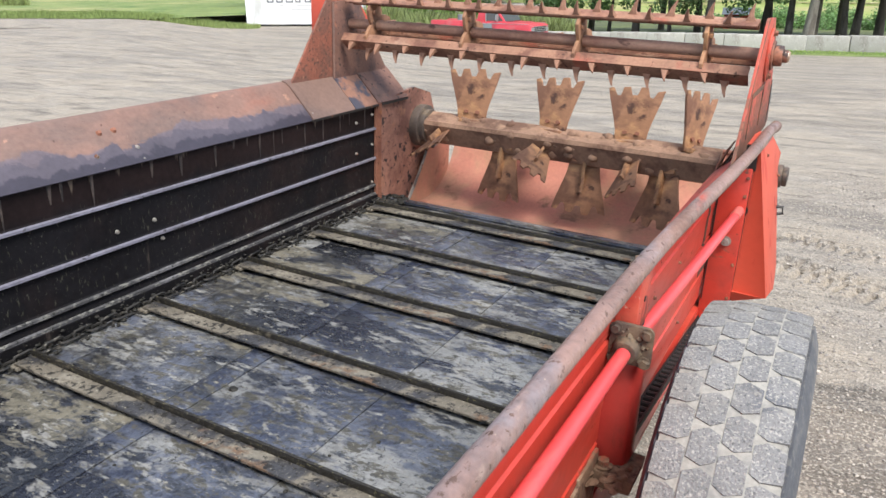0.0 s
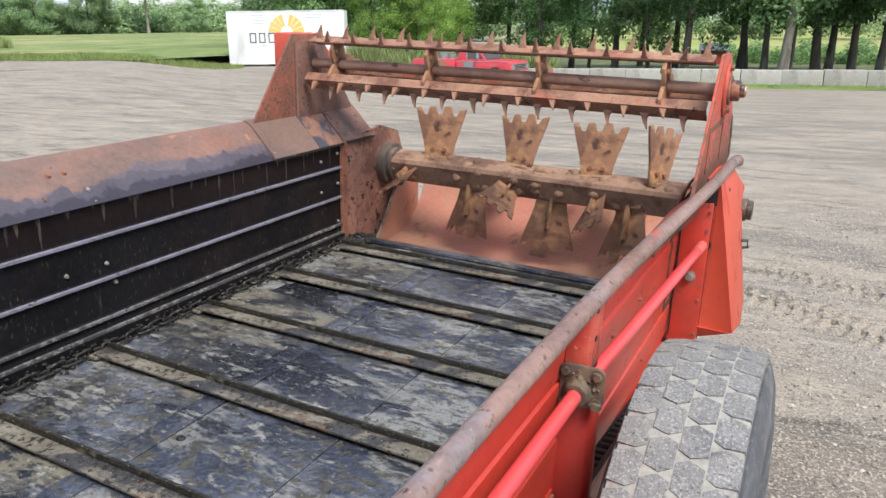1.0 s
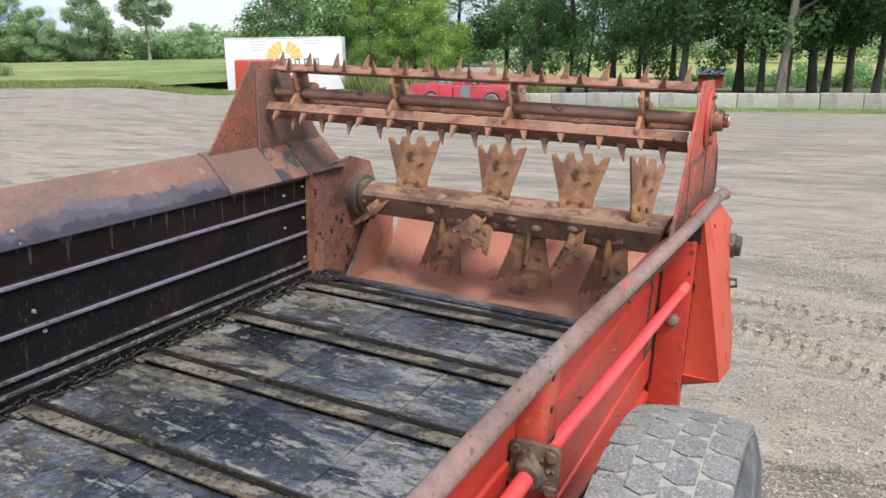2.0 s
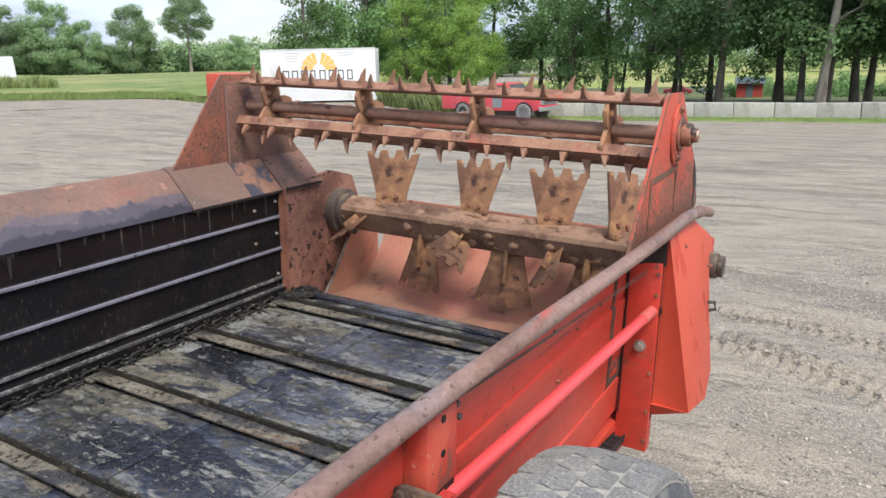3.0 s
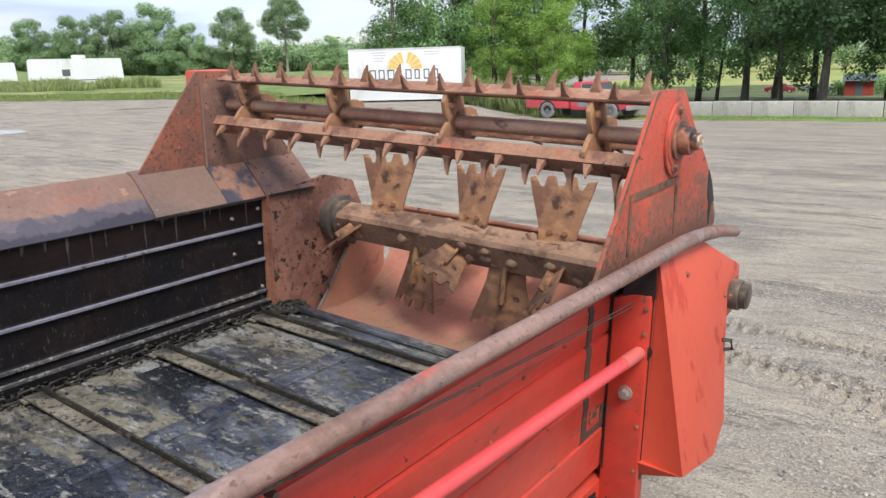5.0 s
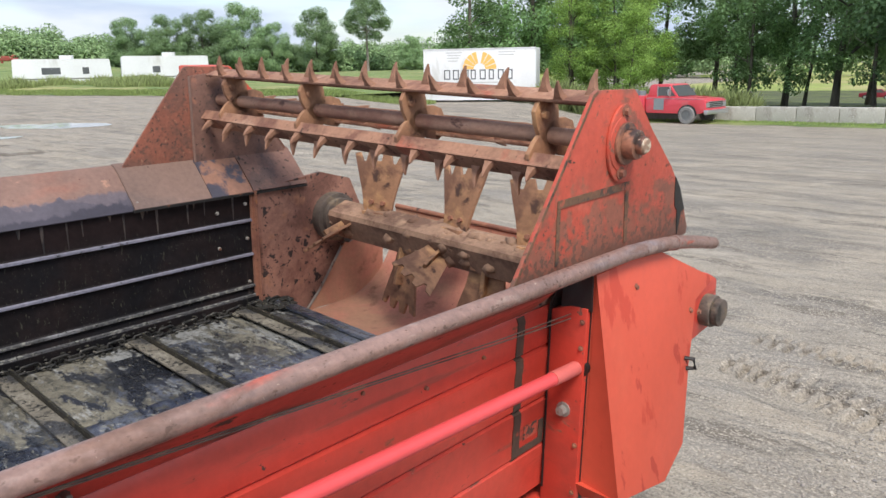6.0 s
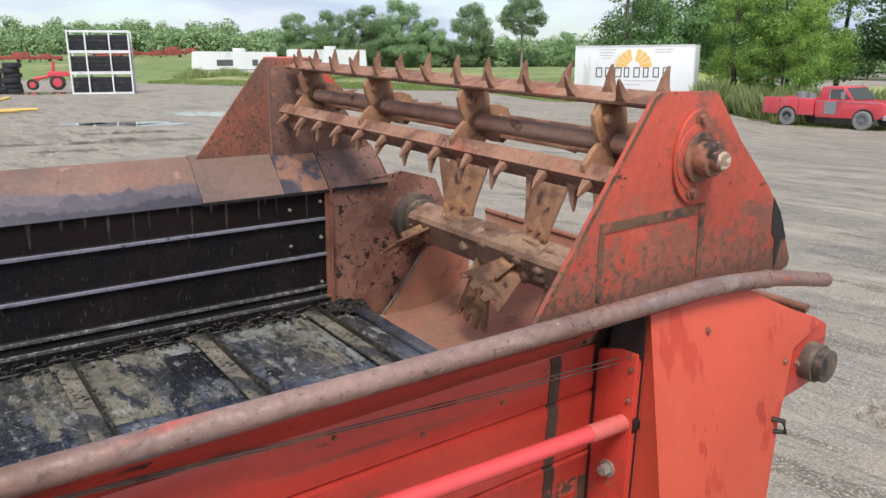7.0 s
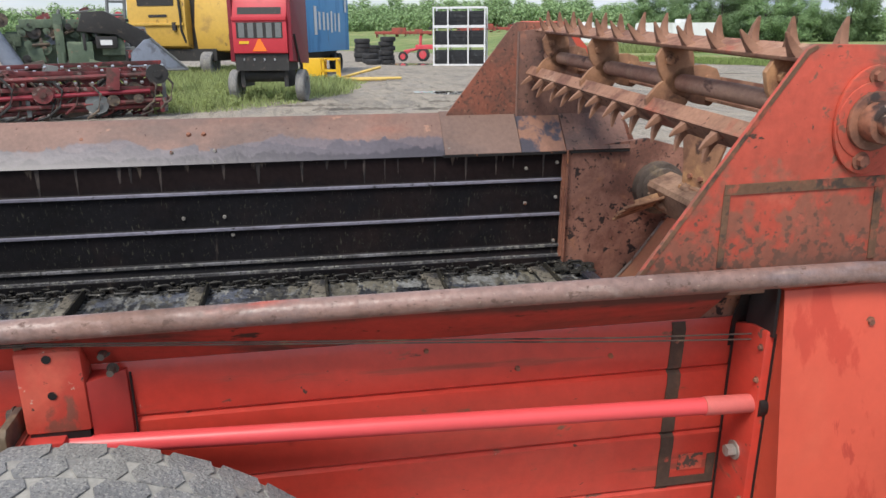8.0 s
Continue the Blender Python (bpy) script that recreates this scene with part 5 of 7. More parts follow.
# churned mud ridges, dark and damp, on the open yard
mud_mat = surface("yard_mud", (0.165, 0.140, 0.112), [((0.085, 0.072, 0.060), 1.6, 0.46, 0.58, 0.8, (.5, 1.2, 1)), ((0.25, 0.22, 0.18), 4.0, 0.55, 0.66, 0.95, ONE), ((0.10, 0.085, 0.07), 30.0, 0.55, 0.62, 0.9, ONE)], 0.9, vary=0.25, grain=30, bump=0.9, bump_scale=24, bump_dist=0.04)
for k, (x, y, long, wide, turn) in enumerate(((-16.0, 3.2, 1.8, 0.55, 1.3), (-18.3, 3.6, 1.4, 0.40, 1.4), (-16.6, 0.3, 1.3, 0.40, 1.5), (-18.0, -0.9, 1.2, 0.40, 1.45), (-14.6, 1.6, 1.0, 0.30, 1.35), (-31.5, 18.8, 1.5, 0.45, 0.95))):
    b = Build()
    n_u, n_v = 60, 14
    for j in range(n_v + 1):
        for i in range(n_u + 1):
            u, v = i / n_u * 2 - 1, j / n_v * 2 - 1
            px_, py_ = u * long, v * wide * (0.8 + 0.4 * noise.noise(Vector((u * 3 + k, 7, 0))))
            qx, qy = x + px_ * math.cos(turn) - py_ * math.sin(turn), y + px_ * math.sin(turn) + py_ * math.cos(turn)
            fade = (1 - u ** 4) * (1 - v * v)
            h = 0.010 + 0.075 * abs(noise.noise(Vector((qx * 1.7, qy * 1.7, k)))) + 0.05 * noise.noise(Vector((qx * 5, qy * 5, 3)))
            b.v.append((qx, qy, land(qx, qy) + max(h, 0.0) * fade * 1.3 - 0.03 * (1 - fade)))
    b.f = [(j * (n_u + 1) + i, j * (n_u + 1) + i + 1, (j + 1) * (n_u + 1) + i + 1, (j + 1) * (n_u + 1) + i) for j in range(n_v) for i in range(n_u)]
    tagged(part("mud_ridge", b, mud_mat), "churned damp mud ridge on the gravel yard", "mud", kind="structure")

# puddles
water = bpy.data.materials.new("puddle_water")
water.use_nodes = True
wb = water.node_tree.nodes["Principled BSDF"]
# pale base colour stands in for part of the sky's reflection
wb.inputs["Base Color"].default_value = (0.24, 0.225, 0.20, 1)
wb.inputs["Roughness"].default_value = 0.04
wb.inputs["IOR"].default_value = 1.33
w_rip = water.node_tree.nodes.new("ShaderNodeTexNoise")
w_rip.inputs["Scale"].default_value = 9.0
w_bump = water.node_tree.nodes.new("ShaderNodeBump")
w_bump.inputs["Strength"].default_value, w_bump.inputs["Distance"].default_value = 0.12, 0.02
water.node_tree.links.new(w_rip.outputs["Fac"], w_bump.inputs["Height"])
water.node_tree.links.new(w_bump.outputs["Normal"], wb.inputs["Normal"])
for x, y, a, c, turn in [(-21.6, 4.3, 1.3, 0.8, 0), (-24.0, 8.2, 1.5, 1.3, -45), (-20.7, 4.9, 0.9, 0.5, 0), (-50.5, 6.2, 2.0, 2.4, 0), (-22.3, 3.2, 0.7, 0.5, 0), (-25.6, 7.3, 0.7, 0.6, 0)]:
    ring = []
    for i in range(28):
        th = 2 * math.pi * i / 28
        r = 1 + 0.35 * noise.noise(Vector((math.cos(th) * 1.5 + x, math.sin(th) * 1.5 + y, 0)))
        u, v = a * r * math.cos(th), c * r * math.sin(th)
        k = radians(turn)
        ring.append((x + u * math.cos(k + 1.4) - v * math.sin(k + 1.4), y + u * math.sin(k + 1.4) + v * math.cos(k + 1.4)))
    tagged(part("puddle", Build().prism(ring, "z", 0.002, 0.012), water), "shallow rain puddle on the gravel", "puddle", kind="structure")

# loose stones on the near gravel
stone_mat = surface("stones", (0.31, 0.28, 0.24), [((0.2, 0.18, 0.17), 20, 0.5, 0.62, 0.9, ONE)], 0.9, vary=0.25, grain=60, per_island=0.45)
b = Build()
rng = random.Random(21)
for i in range(9000):
    x, y = 1.7 + abs(rng.gauss(0, 1.6)), rng.uniform(-1.5, 5.5)
    r = rng.choice((0.004, 0.005, 0.006, 0.006, 0.008, 0.011))
    b.lump((x, y, yard_height(x, y) + r * 0.2), r, 20000 + i, 0.7)
tagged(part("loose_gravel", b, stone_mat), "loose grey stones scattered on the yard", "gravel", kind="stuff")


# ---- plants ----
def leaf_material(name, base, trans, through_share=0.5):
    m = bpy.data.materials.new(name)
    m.use_nodes = True
    n, l = m.node_tree.nodes, m.node_tree.links
    out = n["Material Output"]
    n.remove(n["Principled BSDF"])
    geo = n.new("ShaderNodeNewGeometry")
    info = n.new("ShaderNodeObjectInfo")
    r1, r2 = n.new("ShaderNodeMapRange"), n.new("ShaderNodeMapRange")
    r1.inputs["To Min"].default_value, r1.inputs["To Max"].default_value = 0.55, 1.5
    r2.inputs["To Min"].default_value, r2.inputs["To Max"].default_value = 0.8, 1.25
    l.new(geo.outputs["Random Per Island"], r1.inputs["Value"])
    l.new(info.outputs["Random"], r2.inputs["Value"])
    mul = n.new("ShaderNodeMath")
    mul.operation = "MULTIPLY"
    l.new(r1.outputs["Result"], mul.inputs[0])
    l.new(r2.outputs["Result"], mul.inputs[1])
    d, t, mix = n.new("ShaderNodeBsdfDiffuse"), n.new("ShaderNodeBsdfTranslucent"), n.new("ShaderNodeMixShader")
    for node, colour in ((d, base), (t, trans)):
        sc = n.new("ShaderNodeVectorMath")
        sc.operation = "SCALE"
        sc.inputs[0].default_value = colour
        l.new(mul.outputs[0], sc.inputs["Scale"])
        l.new(sc.outputs["Vector"], node.inputs["Color"])
    mix.inputs["Fac"].default_value = through_share
    l.new(d.outputs[0], mix.inputs[1])
    l.new(t.outputs[0], mix.inputs[2])
    l.new(mix.outputs[0], out.inputs["Surface"])
    return m


leaf_dark = leaf_material("leaf_dark", (0.185, 0.29, 0.145), (0.30, 0.445, 0.17))
leaf_light = leaf_material("leaf_light", (0.25, 0.38, 0.115), (0.39, 0.53, 0.13), 0.4)
# the two far leaf colours are paler, with distance haze painted in
leaf_far_haze = leaf_material("leaf_far_haze", (0.24, 0.345, 0.185), (0.28, 0.39, 0.17), 0.3)
leaf_woods_haze = leaf_material("leaf_woods_haze", (0.265, 0.37, 0.195), (0.31, 0.42, 0.19), 0.35)
weed_mat = leaf_material("weed_green", (0.34, 0.40, 0.19), (0.42, 0.47, 0.18))
meadow_grass = leaf_material("meadow_grass", (0.28, 0.35, 0.14), (0.36, 0.43, 0.14))
verge_mat = leaf_material("verge_green", (0.22, 0.30, 0.105), (0.30, 0.40, 0.11))
# darker leaf copy for the right-hand trees, canopy shade in its colour
leaf_shaded = leaf_material("leaf_shaded", (0.105, 0.175, 0.095), (0.17, 0.28, 0.11))
bark = surface("bark", (0.10, 0.085, 0.068), [((0.17, 0.15, 0.125), 3, 0.48, 0.64, 0.95, (1, 1, .25)), ((0.04, 0.035, 0.03), 9, 0.55, 0.66, 0.95, (1, 1, .2))], 0.95, vary=0.3, grain=20, bump=0.8, bump_scale=14, bump_dist=0.03)
pale_bark = surface("pale_bark", (0.26, 0.235, 0.20), [((0.15, 0.13, 0.11), 3, 0.5, 0.62, 0.95, (1, 1, .25))], 0.95, vary=0.25, grain=20, bump=0.8, bump_scale=14, bump_dist=0.03)


def leaves_mesh(name, centres, radii, count, size, seed, squash=0.75):
    """Many small leaf sprays round clump centres, thicker at the clump's outside."""
    rs = np.random.RandomState(seed)
    which = rs.choice(len(centres), count, p=np.array(radii) ** 2 / np.sum(np.array(radii) ** 2))
    d = rs.normal(size=(count, 3))
    d /= np.linalg.norm(d, axis=1)[:, None]
    r = np.array(radii)[which] * rs.uniform(0.35, 1.08, count) ** 0.6
    p = np.array(centres)[which] + d * r[:, None] * np.array([1, 1, squash])
    n = d + rs.normal(scale=0.4, size=(count, 3)) + np.array([0, 0, 0.7])
    n /= np.linalg.norm(n, axis=1)[:, None]
    a = np.cross(n, rs.normal(size=(count, 3)))
    a /= np.linalg.norm(a, axis=1)[:, None]
    c = np.cross(n, a)
    s = size * rs.uniform(0.5, 1.35, count)[:, None]
    v = np.stack([p - a * s * 0.5, p + c * s * 0.34 + n * s * 0.1, p + a * s * 0.55, p - c * s * 0.34 + n * s * 0.1], axis=1).reshape(-1, 3)
    me = bpy.data.meshes.new(name)
    me.from_pydata(v.tolist(), [], np.arange(count * 4).reshape(-1, 4).tolist())
    me.update()
    return me


def tree(name, height, trunk_r, crown_base, spread, leaves, size, seed, leaf, wood, label, clumps=46, lean=0.0, limbs=12, puff=0.27):
    rng = random.Random(seed)
    top = thing(name, Matrix.Identity(4), label, "tree", "trees behind the yard")
    pts, rad = [], []
    for i in range(9):
        k = i / 8
        pts.append((lean * height * k + 0.25 * math.sin(3 * k + seed), 0.25 * math.sin(4.1 * k + seed * 1.7), k * height * 0.88 - 0.15))
        rad.append(trunk_r * (1.0 - 0.82 * k) * (1.35 if i == 0 else 1))
    trunk = Build().pipe(pts, rad, 10)
    centres, radii = [], []
    for i in range(limbs):
        h = rng.uniform(max(crown_base * 0.8, 2.0), height * 0.75)
        a = rng.uniform(0, 2 * math.pi)
        k = h / (height * 0.88)
        o = Vector((lean * h, 0, h))
        reach = spread * rng.uniform(0.55, 0.95) * (1 - 0.35 * k)
        q = o + Vector((math.cos(a) * reach, math.sin(a) * reach, reach * rng.uniform(0.15, 0.7)))
        mid = o.lerp(q, 0.5) + Vector((0, 0, reach * 0.12))
        trunk.pipe([o, mid, q], [trunk_r * 0.34 * (1 - k * 0.5), trunk_r * 0.2, 0.02], 6)
        centres.append(tuple(q))
        radii.append(spread * puff * rng.uniform(0.8, 1.5))
    part("trunk", trunk, wood, top)
    for i in range(clumps):
        k = rng.random()
        z = crown_base + (height - crown_base) * k
        prof = math.sin(math.pi * (0.12 + 0.80 * k)) ** 0.7
        a, r = rng.uniform(0, 2 * math.pi), spread * prof * math.sqrt(rng.uniform(0.12, 1))
        centres.append((math.cos(a) * r + lean * z, math.sin(a) * r, z))
        radii.append(spread * puff * rng.uniform(0.7, 1.35))
    me = leaves_mesh("crown", centres, radii, leaves, size, seed)
    me.materials.append(leaf)
    crown = new("crown", me)
    crown.parent = top
    return top


protos = [
    tree("tree", 15, 0.15, 1.8, 2.7, 15000, 0.16, 1, leaf_dark, bark, "tall broadleaf tree with dark green crown behind the blocks"),
    tree("tree", 17, 0.14, 2.6, 2.6, 15000, 0.16, 2, leaf_dark, bark, "slender dark woodland tree with high crown", lean=0.02),
    tree("tree", 13, 0.10, 1.4, 2.4, 13000, 0.16, 3, leaf_dark, bark, "young dark green woodland tree"),
    tree("tree", 12, 0.11, 1.0, 3.0, 16000, 0.15, 4, leaf_light, bark, "bright yellow-green leafy tree at the wood's edge"),
    tree("tree", 14, 0.17, 2.2, 2.8, 15000, 0.16, 5, leaf_dark, pale_bark, "woodland tree with pale grey trunk", lean=0.003),
    tree("tree", 16, 0.15, 2.2, 3.0, 16000, 0.16, 6, leaf_shaded, bark, "tall woodland tree, its green crown darkened in colour for shade"),
]
spots = [(5, -3.3, 28.6, 0, 1.0), (4, 0.5, 27.6, 40, 1.0), (1, -10.9, 37.0, 80, 1.0), (2, -13.9, 39.0, 10, 1.05), (0, -7.0, 33.0, 130, 1.0), (1, -5.0, 36.5, 200, 1.05), (5, -1.6, 33.5, 250, 1.1), (5, 2.6, 32.0, 300, 1.0), (5, 4.5, 28.0, 20, 1.0),
         (1, -16.5, 41.5, 60, 1.05), (0, -19.0, 40.5, 95, 0.95), (3, -21.0, 39.0, 140, 0.72), (3, -23.6, 41.5, 190, 1.0), (3, -18.0, 36.6, 15, 0.55), (3, -26.3, 43.0, 230, 1.05), (0, -33.0, 50.5, 35, 1.0), (3, -25.2, 39.6, 75, 0.5),
         (1, -9.0, 45.0, 115, 1.1), (2, -3.0, 43.0, 195, 1.15), (1, 1.0, 41.0, 235, 1.1), (4, -28.5, 52.0, 355, 1.15), (5, 5.5, 38.0, 45, 1.1), (2, -11.3, 33.6, 165, 0.85), (2, -5.4, 31.2, 15, 0.8), (5, -0.8, 30.2, 130, 0.85), (5, 3.2, 30.6, 60, 0.9), (2, -9.0, 35.0, 260, 0.8), (5, 1.4, 33.5, 80, 1.0), (5, -0.2, 38.0, 10, 1.1), (5, 1.3, 29.8, 210, 0.8),
         (0, -21.4, 30.4, 20, 1.0), (0, -24.0, 31.5, 70, 0.95), (1, -23.0, 27.4, 130, 0.80), (0, -19.6, 31.8, 250, 1.0), (3, -17.6, 32.4, 320, 0.7), (3, -18.6, 30.2, 40, 0.42), (3, -15.6, 30.8, 110, 0.40)]
used = set()
for which, x, y, turn, s in spots:
    x, y, s = 2.3 + 1.72 * (x - 2.3), -2.0 + 1.72 * (y + 2.0), s * 1.7
    m = Matrix.Translation((x, y, land(x, y))) @ Matrix.Rotation(radians(turn), 4, "Z") @ Matrix.Scale(s, 4)
    if which in used:
        t = copy_thing(protos[which], m)
        t.matrix_basis = m
    else:
        protos[which].matrix_basis = m
        used.add(which)

# brush added along the back of the wood to darken the bright field there
rng = random.Random(63)
centres, radii = [], []
for i in range(60):
    a = radians(-17 + 27 * (i + rng.uniform(-0.5, 0.5)) / 60)
    d, h = rng.uniform(98, 116), rng.uniform(1.4, 3.6)
    x, y = 2.4 - math.sin(a) * d, -2.0 + math.cos(a) * d
    for z in (0.25, 0.6):
        centres.append((x + rng.uniform(-1, 1), y, land(x, y) + h * z))
        radii.append(h * rng.uniform(0.35, 0.5))
me = leaves_mesh("undergrowth", centres, radii, 24000, 0.34, 64, 0.9)
me.materials.append(leaf_dark)
tagged(new("undergrowth", me), "dark green brush along the back of the wood", "undergrowth", kind="stuff")

# bare fallen limb hanging in front of the wood
limb = thing("dead_branch", Matrix.Translation((-9.2, 51.8, land(-9.2, 51.8))) @ Matrix.Scale(1.7, 4), "bare grey dead branch hanging from a tree", "branch")
b = Build()
rng = random.Random(8)
p = Vector((0.9, 0, 6.4))
main = [p, p + Vector((-0.6, 0, -1.0)), p + Vector((-1.5, 0.2, -2.0)), p + Vector((-2.2, 0.2, -2.9)), p + Vector((-2.7, 0.3, -3.6))]
b.pipe(main, [0.05, 0.045, 0.035, 0.025, 0.01], 6)
for i in range(8):
    o = main[1 + i % 3].lerp(main[2 + i % 3], rng.random())
    b.pipe([o, o + Vector((rng.uniform(-0.5, 0.6), rng.uniform(-0.2, 0.2), -0.4)), o + Vector((rng.uniform(-0.9, 1.1), rng.uniform(-0.3, 0.3), -0.9))], [0.02, 0.014, 0.005], 5)
part("branch", b, pale_bark, limb)

# far woods on the horizon, and single far trees before them
centres, radii = [], []
rng = random.Random(31)
for row, dist, high in ((0, 300, 6.6), (1, 330, 8.2), (2, 275, 4.4)):
    for i in range(160):
        a = radians(-128 + 106 * (i + rng.uniform(-0.5, 0.5)) / 160)
        d = dist + rng.uniform(-14, 14)
        h = high * rng.uniform(0.78, 1.14) * 1.5
        x, y = 2 + math.sin(a) * d, -1.5 + math.cos(a) * d
        w = 4.4 * rng.uniform(0.75, 1.25)
        for z in (0.15, 0.32, 0.5, 0.66, 0.82):
            centres.append((x + rng.uniform(-0.5, 0.5) * w, y + rng.uniform(-0.5, 0.5) * w, h * z + meadow_height(x, y)))
            radii.append(w * (0.85 - 0.75 * max(z - 0.45, 0)))
for i in range(70):
    a = radians(-40 + 52 * (i + rng.uniform(-0.4, 0.4)) / 70)
    d, h = rng.uniform(270, 330), rng.uniform(8, 13)
    x, y = math.sin(a) * d, math.cos(a) * d
    for z in (0.25, 0.55, 0.8):
        centres.append((x + rng.uniform(-2, 2), y + rng.uniform(-2, 2), h * z - 3))
        radii.append(h * 0.42)
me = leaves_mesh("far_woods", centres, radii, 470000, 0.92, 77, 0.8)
me.materials.append(leaf_woods_haze)
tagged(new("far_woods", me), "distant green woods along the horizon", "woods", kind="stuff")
far_a = tree("tree", 21, 0.4, 1.2, 8.0, 42000, 0.40, 11, leaf_far_haze, bark, "large round far tree on the meadow edge", clumps=75, puff=0.27)
far_b = tree("tree", 23, 0.50, 11.0, 8.4, 26000, 0.38, 12, leaf_far_haze, pale_bark, "tall far tree with bare trunk and umbrella crown", clumps=95, puff=0.2, limbs=3)
for ob, x, y, s in ((far_b, -192, 171, 1.0), (far_a, -216, 139, 1.0)):
    ob.matrix_basis = Matrix.Translation((x, y, 0)) @ Matrix.Scale(s, 4)
for x, y, s, turn in ((-202, 158, 0.93, 90), (-222, 128, 0.9, 200), (-226, 118, 0.78, 20), (-210, 146, 0.72, 140), (-232, 108, 0.7, 250), (-176, 176, 0.5, 300)):
    m = Matrix.Translation((x, y, meadow_height(x, y))) @ Matrix.Rotation(radians(turn), 4, "Z") @ Matrix.Scale(s, 4)
    copy_thing(far_a, m).matrix_basis = m


def blades(name, spots_, count, tall, wide, seed, material, label):
    """Grass and weeds as many thin bent blades. spots_: (x, y, radius x, radius y)."""
    rs = np.random.RandomState(seed)
    area = np.array([c * d for _, _, c, d in spots_])
    w = rs.choice(len(spots_), count, p=area / area.sum())
    s = np.array(spots_)[w]
    a, r = rs.uniform(0, 2 * np.pi, count), np.sqrt(rs.uniform(0, 1, count))
    x, y = s[:, 0] + np.cos(a) * r * s[:, 2], s[:, 1] + np.sin(a) * r * s[:, 3]
    z = np.array([land(i, j) for i, j in zip(x, y)])
    h, t = tall * rs.uniform(0.35, 1.1, count) * (1.15 - 0.5 * r), rs.uniform(0, 2 * np.pi, count)
    lx, ly = np.cos(t) * h * 0.35, np.sin(t) * h * 0.35
    u = rs.uniform(0, 2 * np.pi, count)
    wx, wy = np.cos(u) * wide, np.sin(u) * wide
    v = np.stack([np.stack([x - wx, y - wy, z], 1), np.stack([x + wx, y + wy, z], 1), np.stack([x + lx * 0.4 + wx * 0.7, y + ly * 0.4 + wy * 0.7, z + h * 0.6], 1), np.stack([x + lx, y + ly, z + h], 1)], 1).reshape(-1, 3)
    me = bpy.data.meshes.new(name)
    me.from_pydata(v.tolist(), [], np.arange(count * 4).reshape(-1, 4).tolist())
    me.update()
    me.materials.append(material)
    return tagged(new(name, me), label, "grass", kind="stuff")


blades("tall_weeds", [(-18.5, -4.2, 2.2, 1.4), (-21.5, -3.0, 2.4, 1.8), (-25, -3.6, 3.0, 2.4), (-23, -0.4, 1.6, 1.0), (-27.5, -0.6, 2.5, 1.6), (-31, -8, 6, 4), (-40, -5, 6, 4)], 22000, 0.42, 0.011, 1, weed_mat, "tall green weeds round the parked machines")
blades("verge_grass", [((BAR_A + BAR_D * s - BAR_N * 1.2).x, (BAR_A + BAR_D * s - BAR_N * 1.2).y, 1.2, 1.0) for s in np.linspace(-11, 21, 28)], 11000, 0.17, 0.016, 2, verge_mat, "green grass along the concrete blocks")
edge_line = [(-33.5, 29.5), (-36, 28.5), (-40, 27), (-44, 25.6), (-48, 24.4), (-53, 23), (-58, 21.6), (-64, 20.2), (-70, 18.6)]
blades("meadow_edge", [(x, y + 2.2, 3.6, 3.0) for x, y in edge_line], 36000, 0.42, 0.018, 3, meadow_grass, "rough green grass at the meadow's edge")
blades("bank_weeds", [(x, y, 1.6, 0.9) for x, y in ((-24, 37.5), (-22.5, 38), (-21, 37), (-19.5, 38), (-18, 37), (-16.5, 37.6), (-15, 37), (-24.8, 39.5), (-13.5, 37.6), (-22, 40))], 16000, 1.7, 0.035, 4, weed_mat, "tall weeds and brush on the bank")

blades("short_grass", [(-18.2, -3.6, 1.6, 1.5), (-19.8, -2.4, 2.0, 1.4), (-22.6, -1.4, 2.4, 1.6), (-26, -0.4, 2.6, 1.5), (-29.6, 0.6, 2.6, 1.0), (-25, -4, 5, 3.5), (-32, -3, 4, 3)], 24000, 0.13, 0.013, 9, weed_mat, "short green grass growing into the gravel")

# leafy weeds among the grass
rng = random.Random(91)
centres, radii = [], []
for x, y, rx, ry, n in ((-18.4, -3.9, 1.9, 1.3, 46), (-21.0, -3.2, 2.2, 1.4, 46), (-20.4, -1.9, 1.6, 0.7, 18), (-24.5, -3.4, 2.6, 2.0, 46), (-23.4, -0.9, 1.8, 0.8, 20), (-27.5, -0.4, 2.4, 1.2, 26), (-31, -7.5, 5, 3, 40)):
    for i in range(n):
        a, r = rng.uniform(0, 2 * math.pi), math.sqrt(rng.random())
        h = rng.uniform(0.06, 0.32) * (1.2 - 0.7 * r)
        centres.append((x + math.cos(a) * r * rx, y + math.sin(a) * r * ry, h * 0.6))
        radii.append(h * rng.uniform(0.7, 1.0))
me = leaves_mesh("leafy_weeds", centres, radii, 20000, 0.060, 92, 1.1)
me.materials.append(weed_mat)
tagged(new("leafy_weeds", me), "pale green leafy weeds among the grass", "weeds", kind="stuff")

blades("trailer_grass", [(-72.2, 40.5, 1.6, 2.4), (-73.6, 36.5, 1.6, 2.4), (-75.6, 32, 1.6, 2.4), (-77.2, 28, 1.8, 2.6), (-70.5, 43, 1.6, 2.0), (-76, 24, 2.5, 2.0), (-70, 33, 4, 4)], 16000, 1.35, 0.03, 6, weed_mat, "tall grass grown up round the trailers")


